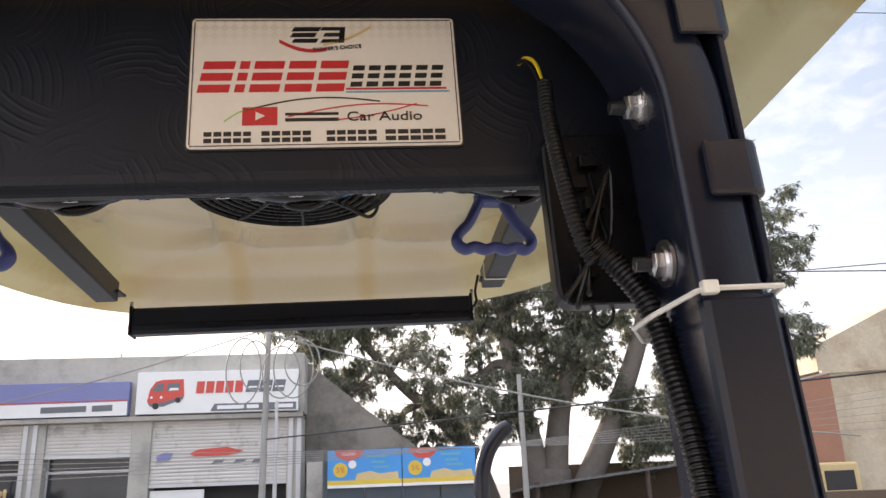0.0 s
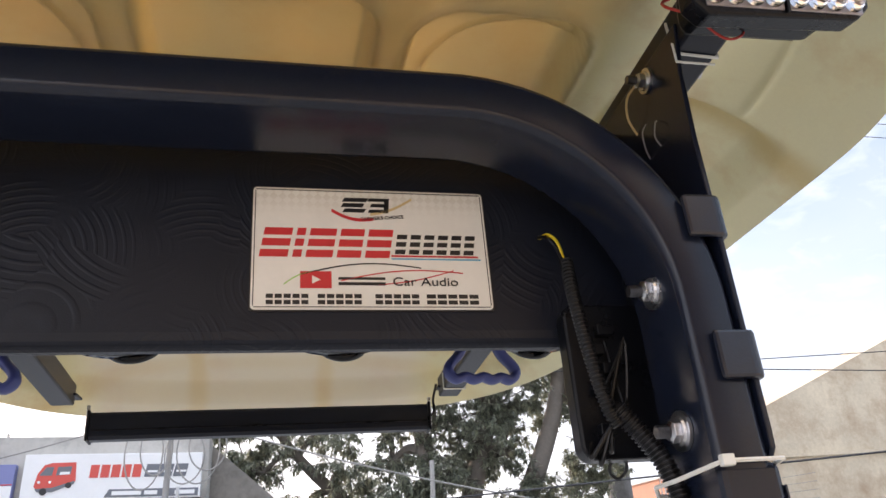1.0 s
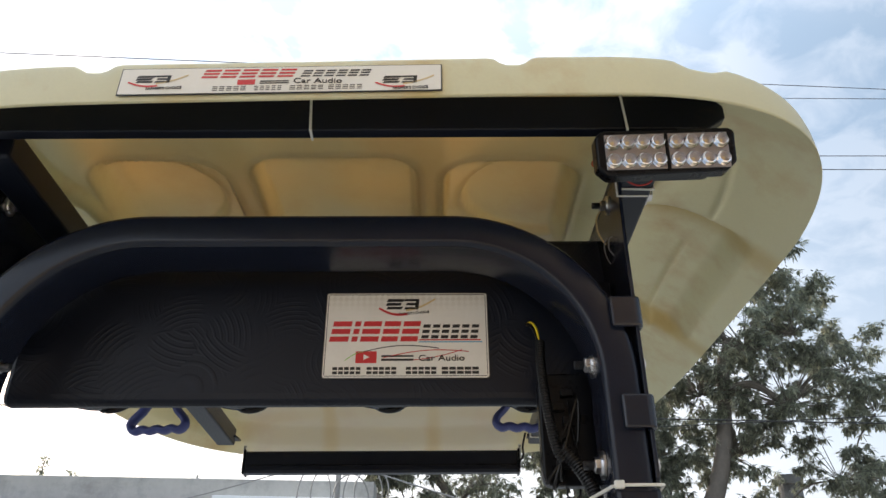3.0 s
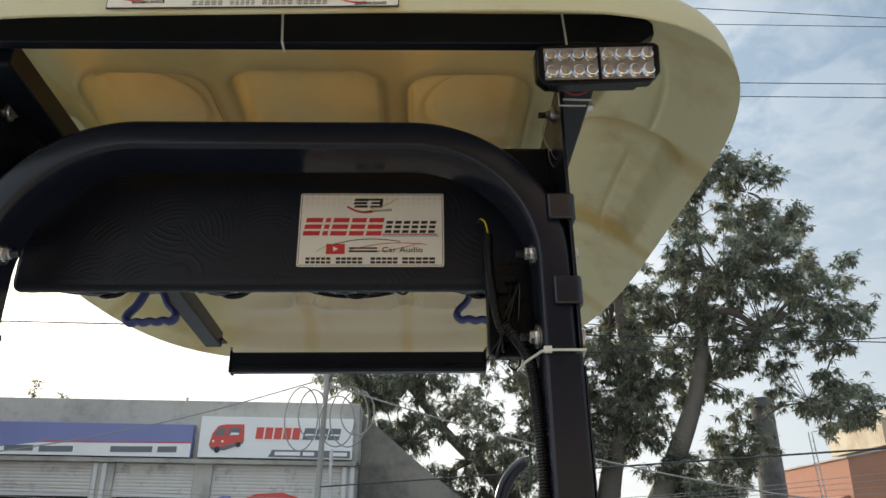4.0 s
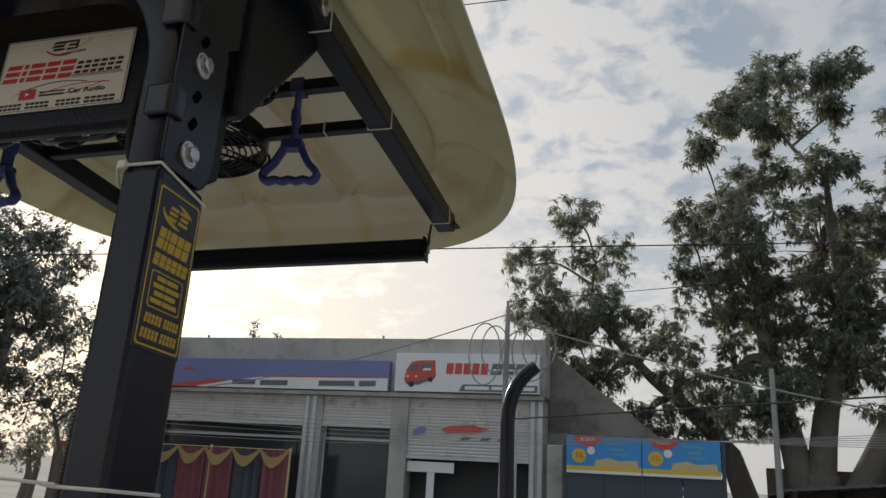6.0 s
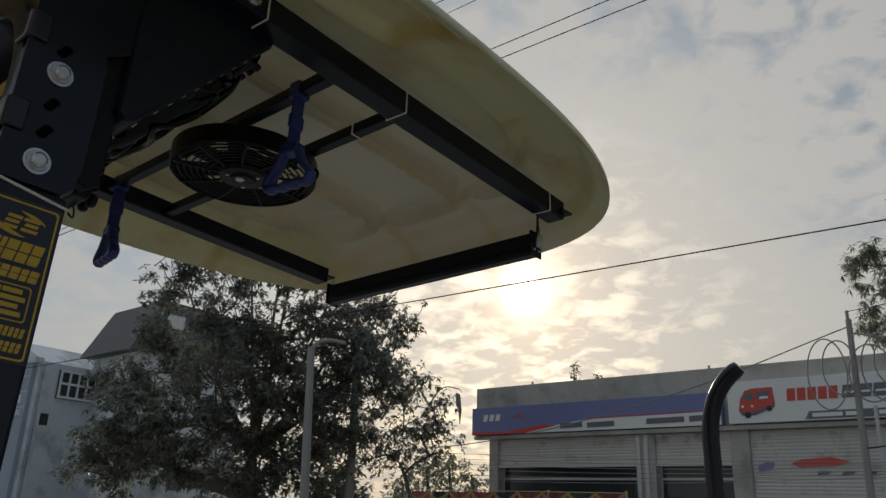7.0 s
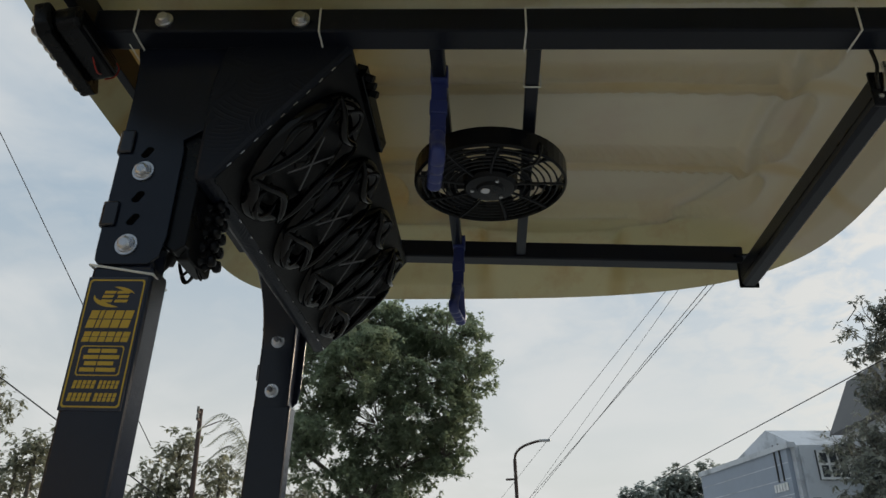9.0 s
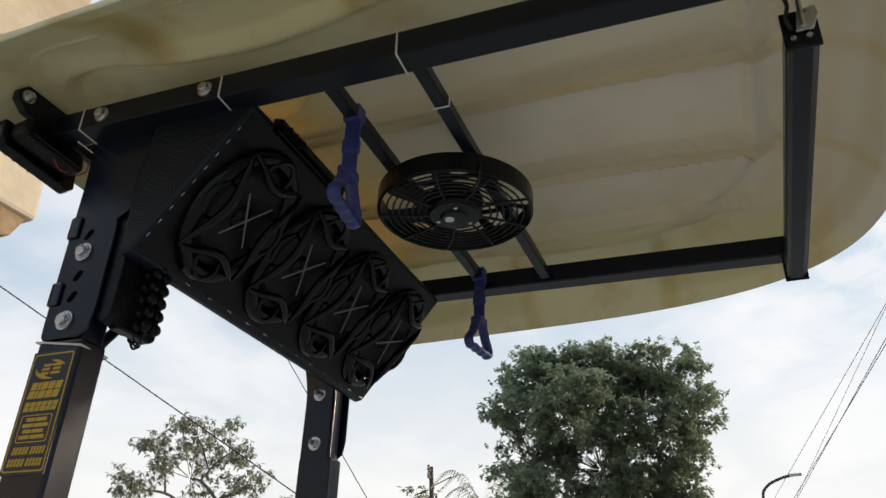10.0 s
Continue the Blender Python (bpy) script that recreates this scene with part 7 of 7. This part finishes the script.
for x in (3.8, 6.4, 9.0):
    part("post", cyl((x, 17.5, 0), (x, 17.5, 1.88 + 0.1 * (x - 3.6) / 0.95), 0.06, seg=8), RUST, shed)
part("back_wall", box(3.6, 9.2, 19.8, 19.95, 0, 2.3), MUD, shed)

# ---- chimney and buildings to the east ----
chimney = thing("chimney", "tall sooty cement chimney with a flat capped top", "chimney", (10.65, 22.95, 0))
part("shaft", cyl((10.65, 22.95, 0), (10.62, 22.95, 6.0), 0.48, 0.34, 20), STACK, chimney)
part("cap", cyl((10.62, 22.95, 6.0), (10.62, 22.95, 6.28), 0.40, 0.40, 20, bev=0.02), STACK, chimney)
part("collar", cyl((10.64, 22.95, 2.5), (10.64, 22.95, 2.85), 0.50, 0.46, 20, bev=0.02), STACK, chimney)
mast = thing("lattice_mast", "slender steel ladder mast behind the tree", "mast", (11.9, 22.4, 0))
for s in (-0.09, 0.09):
    part("leg", cyl((12.1 + s, 22.4, 0), (11.75 + s * 0.6, 22.4, 5.2), 0.018, seg=6), ALU, mast)
for k in range(22):
    z = 0.3 + 0.22 * k
    x = 12.1 - 0.35 * z / 5.2
    part("rung", cyl((x - 0.08, 22.4, z), (x + 0.08, 22.4, z), 0.010, seg=5), ALU, mast)
brick_house = thing("brick_house", "unplastered red brick house with a raked top and a lower wing", "building", (15.4, 27.5, 0))
part("wall", prism([(14.50, 0), (16.30, 0), (16.30, 5.22), (14.50, 4.85)], "y", 25.6, 31.0), BRICK, brick_house)
part("wing", prism([(12.95, 0), (14.50, 0), (14.50, 3.66), (12.95, 3.08)], "y", 25.9, 31.0), BRICK, brick_house)
part("coping", prism([(14.43, 4.83), (16.30, 5.21), (16.30, 5.27), (14.43, 4.89)], "y", 25.55, 31.05), CONCRETE, brick_house)
part("drain_pipe", cyl((13.42, 25.84, 0), (13.42, 25.84, 3.18), 0.05, seg=8), RUST, brick_house)
part("drain_pipe", cyl((13.95, 25.84, 0), (13.82, 25.84, 3.34), 0.05, seg=8), RUST, brick_house)
cabin = thing("cabin", "grey-green boxy vehicle cabin parked before the brick house", "vehicle cabin", (14.6, 24.4, 0))
part("body", box(13.8, 15.6, 23.8, 25.0, 0.3, 2.15, 0.08), TAN, cabin)
part("window", box(14.4, 15.4, 23.77, 23.82, 1.3, 1.9, 0.02), DARK, cabin)
for x in (14.15, 15.25):
    part("wheel", cyl((x, 23.75, 0.32), (x, 24.0, 0.32), 0.32, seg=18), RUBBER, cabin)
plaster_house = thing("plaster_house", "tall weathered cream plaster building with a raked parapet", "building", (24, 28, 0))
face = [(16.31, 0), (36.0, 0), (36.0, 15.0), (19.1, 7.57), (16.02, 6.20), (16.02, 5.32), (16.31, 5.32)]
part("wall", prism(face, "y", 25.8, 29.6), PLASTER, plaster_house)
part("ledge", prism([(16.05, 5.20), (36, 5.9), (36, 6.02), (16.05, 5.32)], "y", 25.66, 25.8), PLASTER, plaster_house)

# ---- hospital and houses across the road ----
hospital = thing("hospital_building", "two-storey pale blue hospital building with a low gable roof", "building", (-33, 13, 0))
HX, HY = -30.2, 12.5  # the near corner
fr = Matrix.Translation((HX, HY, -0.28)) @ pose(0, 0, 0, 0, 0, 190.0) @ Matrix.Diagonal((1, 1, 1.08, 1))


def hosp(name, x0, x1, y0, y1, z0, z1, mat, parent, bev=0.0):
    bm = box(x0, x1, y0, y1, z0, z1, bev)
    bm.transform(fr)
    return part(name, bm, mat, parent)


H2 = material("slate_blue_render", (0.37, 0.42, 0.50), 0.85, vary=0.15, scale=0.4, fine=7, bump=0.2)
hosp("wall", 0.0, 8.0, -7.0, 0.0, 0, 6.45, PALE, hospital)
hosp("front_wall", -0.12, 0.0, -0.02, 0.0, 0, 6.3, PALE, hospital)
front = hosp("front_panel", 0.15, 8.2, 0.0, 0.18, 0.0, 6.35, H2, hospital)
for z in (4.75, 5.3, 5.85):
    hosp("joint", 0.16, 8.19, 0.179, 0.186, z, z + 0.03, PALE, front)
for x in (0.62, 1.02):
    hosp("drain_pipe", x, x + 0.05, 0.18, 0.23, 5.25, 6.6, DARK, hospital)
hosp("coping", -0.1, 8.3, -0.1, 0.25, 6.35, 6.55, PALE, hospital)
door = hosp("glazed_front", 1.6, 6.2, 0.18, 0.24, 0.0, 4.6, GLASS, hospital)
for a in ((1.45, 1.6, 0.0, 4.75), (6.2, 6.35, 0.0, 4.75), (1.45, 6.35, 4.6, 4.75)):
    hosp("frame", a[0], a[1], 0.18, 0.34, a[2], a[3], PALE, door)
sign_m = fr @ Matrix.Translation((0.95, 0.20, 4.55)) @ pose(0, 0, 0, 90, 0, 180)
lettering("HOSPITAL", 0.30, sign_m, SIGNWHITE, hospital, "sign_letters", 0.03)
for k in range(5):
    hosp("name_bar", 0.45 + 0.22 * k, 0.60 + 0.22 * k, 0.18, 0.22, 4.92, 5.2, SIGNWHITE, hospital)
hosp("window_recess", -0.06, 0.0, -2.6, -0.9, 5.2, 6.25, DARK, hospital)
win = hosp("window", -0.10, -0.06, -2.55, -0.95, 5.25, 6.2, GLASS, hospital)
for y in (-2.55, -2.15, -1.75, -1.35, -0.95):
    hosp("window_bar", -0.14, -0.09, y - 0.04, y + 0.04, 5.25, 6.2, SIGNWHITE, win)
for z in (5.25, 5.75, 6.2):
    hosp("window_bar", -0.15, -0.10, -2.6, -0.9, z - 0.04, z + 0.04, SIGNWHITE, win)
hosp("small_vent", -0.05, 0.0, -0.75, -0.45, 4.2, 4.6, DARK, hospital)
hosp("drain_pipe", -0.12, -0.02, -0.32, -0.22, 0, 6.4, PALE, hospital)
bm = prism([(0.6, 6.45), (7.8, 6.45), (3.2, 7.55)], "y", -7.0, -0.8)
bm.transform(fr)
part("gable_roof", bm, PALE, hospital)
house = thing("gabled_house", "pale house with a steep roof half hidden by the tree", "building", (-30, 18.5, 0))
part("wall", box(-31, -27.4, 15.0, 20.0, 0, 7.2), PALE, house)
part("roof", prism([(14.5, 7.2), (20.5, 7.1), (19.2, 9.3), (15.7, 9.4)], "x", -31.3, -27.2), ROOFSHEET, house)
part("window", box(-27.4, -27.35, 16.6, 18.0, 5.8, 6.8), DARK, house)
part("dormer", box(-27.2, -27.14, 15.9, 16.7, 8.3, 8.85), SIGNWHITE, house)
tall = thing("balcony_building", "cream plastered building with a jutting, chipped upper floor", "building", (0.0, -5.0, 0))
part("upper_floor", box(-1.85, 2.4, -7.0, -2.85, 4.12, 8.2, 0.03), PLASTER, tall)
part("edge_beam", prism([(-1.80, 4.12), (2.4, 4.12), (2.4, 3.72), (0.6, 3.70), (-0.7, 3.76), (-1.35, 3.80), (-1.72, 3.96)], "y", -6.9, -2.88, 0.01), CHIPPED, tall, "brown chipped beam under the floor")
# added out of view, in cream, to bounce warm light onto the machine's rear
part("lower_floor", box(-1.3, 9.0, -7.0, -4.6, 0.0, 3.78), PLASTER, tall)


# ---- poles, lamp and wires ----
def pole(name, label, x, y, h, r, mat, lean=(0, 0)):
    p = thing(name, label, "pole", (x, y, 0))
    part("shaft", cyl((x, y, 0), (x + lean[0], y + lean[1], h), r, r * 0.7, 10), mat, p)
    return p


p1 = pole("utility_pole", "pale service pole with looped grey cables before the shop", -2.05, 15.4, 5.25, 0.075, POLE, (0.06, 0))
pole("utility_pole", "second thin steel pole before the shop", -1.85, 15.9, 3.7, 0.05, ALU)
pole("utility_pole", "slim cement pole in front of the mango tree", 3.43, 16.86, 4.25, 0.075, POLE)
p4 = pole("utility_pole", "leaning pale cement pole beside the roadside tree", -10.85, 10.15, 4.75, 0.11, POLE, (-0.15, -0.1))
pole("utility_pole", "thicker cement pole behind the roadside tree", -11.8, 12.15, 4.8, 0.12, POLE)
p6 = pole("utility_pole", "rusty steel rail pole with small insulators", -24.9, -9.4, 7.7, 0.11, RUST)
for z in (7.55, 7.3):
    part("arm", box(-25.0, -24.6, -9.43, -9.37, z - 0.04, z + 0.04), RUST, p6)
    part("insulator", cyl((-24.65, -9.4, z + 0.04), (-24.65, -9.4, z + 0.18), 0.05, seg=8), POLE, p6)
part("stay_arm", cyl((-24.9, -9.4, 7.0), (-24.8, -8.6, 7.25), 0.02, seg=6), RUST, p6)
part("insulator", cyl((-2.0, 15.4, 5.25), (-2.0, 15.4, 5.42), 0.03, seg=8), POLE, p1)
for k, (r, dx, dz) in enumerate(((0.66, -0.62, 4.25), (0.50, -0.30, 4.35), (0.62, 0.80, 4.30), (0.52, 0.45, 4.20), (0.46, 1.05, 4.38))):
    pts = [(-2.02 + dx * 0.7 + r * (0.52 + 0.06 * k) * math.cos(a), 15.30 - 0.02 * k, dz + r * math.sin(a)) for a in [2 * math.pi * i / 28 for i in range(29)]]
    part("cable_loop", tube(pts, 0.014, 6), CABLE, p1, "loose loop of grey cable")
arm = tube(smooth_path([(-10.98, 10.05, 4.72), (-10.95, 10.2, 4.88), (-10.85, 10.45, 4.95), (-10.75, 10.75, 4.93)]), 0.04, 8)
part("arm", arm, POLE, p4)
lamp = thing("street_lamp", "dark steel street lamp with a curved arm", "street lamp", (-26.6, 1.5, 0))
part("column", cyl((-26.6, 1.5, 0), (-26.6, 1.5, 5.9), 0.085, 0.06, 10), RUST, lamp)
part("arm", tube(smooth_path([(-26.6, 1.5, 5.9), (-26.6, 1.56, 6.12), (-26.58, 1.8, 6.33), (-26.55, 2.2, 6.47), (-26.53, 2.5, 6.52)]), 0.045, 8), RUST, lamp)
part("lantern", box(-26.6, -26.46, 2.4, 2.8, 6.48, 6.56, 0.02), ALU, lamp)
part("bracket", box(-26.68, -26.52, 1.15, 1.5, 5.2, 5.25), RUST, lamp)


def wire(points, r=0.012, label="thin black overhead wire strung between distant poles", mat=None):
    w = thing("overhead_wire", label, "wire", points[0], group="overhead wires")
    part("strand", tube(smooth_path(points, 10), r, 5), mat or WIRE, w)


def span(a, b, sag, r=0.012, mat=None):
    a, b = Vector(a), Vector(b)
    wire([a + (b - a) * t - Vector((0, 0, sag * 4 * t * (1 - t))) for t in (0, 0.25, 0.5, 0.75, 1)], r, mat=mat)


def through_points(a, b, before, after, sag=0.0, r=0.010):
    """A taut wire along the line of two places, drawn out both ways."""
    a, b = Vector(a), Vector(b)
    span(a - (b - a) * before, b + (b - a) * after, sag, r)


# four wires and a lower cable run past the machine, roughly along x
for (y0, z0), (y1, z1), west, r in (((0.82, 3.82), (7.77, 8.70), -27, 0.0045), ((0.68, 2.74), (5.33, 6.81), -26, 0.0028),
                                    ((-0.205, 1.84), (5.51, 6.29), -23, 0.0035), ((-0.55, 1.67), (5.82, 6.31), -23, 0.0035), ((0.96, 2.37), (5.12, 3.39), -30, 0.0042)):
    spots = [Vector((x, y0 + (y1 - y0) * (x + 20) / 30, z0 + (z1 - z0) * (x + 20) / 30)) for x in (west, 24)]
    span(spots[0], spots[1], 0.0, r)
through_points((-5.98, -8.54, 6.55), (-8.94, -5.33, 3.9), 1.5, 0.6, 0, 0.010)
through_points((-8.33, -6.51, 7.91), (-9.08, -5.35, 5.67), 1.0, 0.9, 0, 0.007)
through_points((-2.0, 15.4, 2.90), (5.08, 10.05, 3.06), 0, 1.0, 0, 0.014)
through_points((-2.0, 15.4, 5.40), (5.74, 9.68, 4.63), 0, 0.8, 0, 0.007)
span((-2.0, 15.4, 5.12), (-13.5, 15.0, 3.05), 0.50, 0.013, CABLE)
span((-2.0, 15.4, 5.0), (10.5, 15.6, 2.6), 0.35, 0.018, CABLE)
for k in range(6):
    span((-12.0, 15.2 + 0.1 * k, 3.0 - 0.13 * k), (12.0, 15.4, 2.75 + 0.18 * k), 0.25 + 0.05 * k, 0.006, CABLE)

# ---- tent cloth fence, parked three-wheelers ----
cloth = thing("tent_cloth", "magenta and yellow festive tent cloth strung as a fence", "tent cloth", (-10.5, 16.2, 0))
for k in range(9):
    x0 = -13.6 + 0.72 * k
    bm = bmesh.new()
    rows = []
    for z in np.linspace(0, 2.08, 6):
        rows.append([bm.verts.new((x0 + 0.70 * i / 10, 16.2 + 0.05 * math.sin(1.9 * i + k), z)) for i in range(11)])
    for p, q in zip(rows, rows[1:]):
        for i in range(10):
            bm.faces.new((p[i], p[i + 1], q[i + 1], q[i]))
    part("drape", bm, PINK if k % 3 != 1 else SLATE, cloth, "hanging cloth panel")
    bm = bmesh.new()
    rows = [[], []]
    for i in range(13):
        u = i / 12
        dip = 0.36 * math.sin(math.pi * u)
        rows[0].append(bm.verts.new((x0 + 0.72 * u, 16.10 - 0.06 * math.sin(math.pi * u), 2.12 - dip * 0.55)))
        rows[1].append(bm.verts.new((x0 + 0.72 * u, 16.08 - 0.08 * math.sin(math.pi * u), 2.04 - dip)))
    for i in range(12):
        bm.faces.new((rows[0][i], rows[0][i + 1], rows[1][i + 1], rows[1][i]))
    part("swag", bm, SAFFRON, cloth, "yellow draped swag")
for x in (-13.6, -11.4, -9.2, -7.15):
    part("bamboo_post", cyl((x, 16.24, 0), (x, 16.24, 2.15), 0.03, seg=8), TAN, cloth)
part("rope", tube([(-13.6, 16.22, 2.12), (-7.1, 16.22, 2.10)], 0.012, 6), TAN, cloth)


def three_wheeler(x, y, turn, label):
    t = thing("three_wheeler", label, "auto rickshaw", (x, y, 0), group="parked three-wheelers")
    m = Matrix.Translation((x, y, 0)) @ pose(0, 0, 0, 0, 0, turn) @ Matrix.Diagonal((0.8, 0.8, 0.66, 1))

    def put(name, bm, mat, parent=t):
        bm.transform(m)
        return part(name, bm, mat, parent)

    put("body", prism([(-1.2, 0.35), (1.1, 0.35), (1.35, 0.6), (1.2, 1.0), (-1.2, 1.0)], "x", -0.6, 0.6, 0.04), SIGNBLUE)
    put("roof", prism([(-1.2, 1.58), (0.85, 1.55), (0.95, 1.62), (0.7, 1.70), (-1.1, 1.70), (-1.22, 1.64)], "x", -0.62, 0.62, 0.03), BANNERBLUE)
    put("windscreen", prism([(0.88, 1.02), (0.93, 1.03), (0.86, 1.55), (0.82, 1.55)], "x", -0.52, 0.52), GLASS)
    for sx in (-0.56, 0.56):
        for yy in (-1.12, 0.86):
            put("pillar", box(sx - 0.025, sx + 0.025, yy - 0.025, yy + 0.025, 0.98, 1.58), ALU)
    put("seat", box(-0.5, 0.5, -0.9, -0.3, 1.0, 1.12, 0.03), RUBBER)
    for wx, wy in ((-0.55, -0.8), (0.55, -0.8), (0.0, 1.15)):
        tyre = put("wheel", cyl((wx - 0.06, wy, 0.24), (wx + 0.06, wy, 0.24), 0.24, seg=20, bev=0.03), RUBBER)
        put("rim", cyl((wx - 0.065, wy, 0.24), (wx + 0.065, wy, 0.24), 0.13, seg=14), ALU, tyre)


three_wheeler(-3.2, 13.4, 70, "blue three-wheeler parked before the shuttered shop")
three_wheeler(-1.6, 13.2, 75, "blue and white three-wheeler parked by the poles")
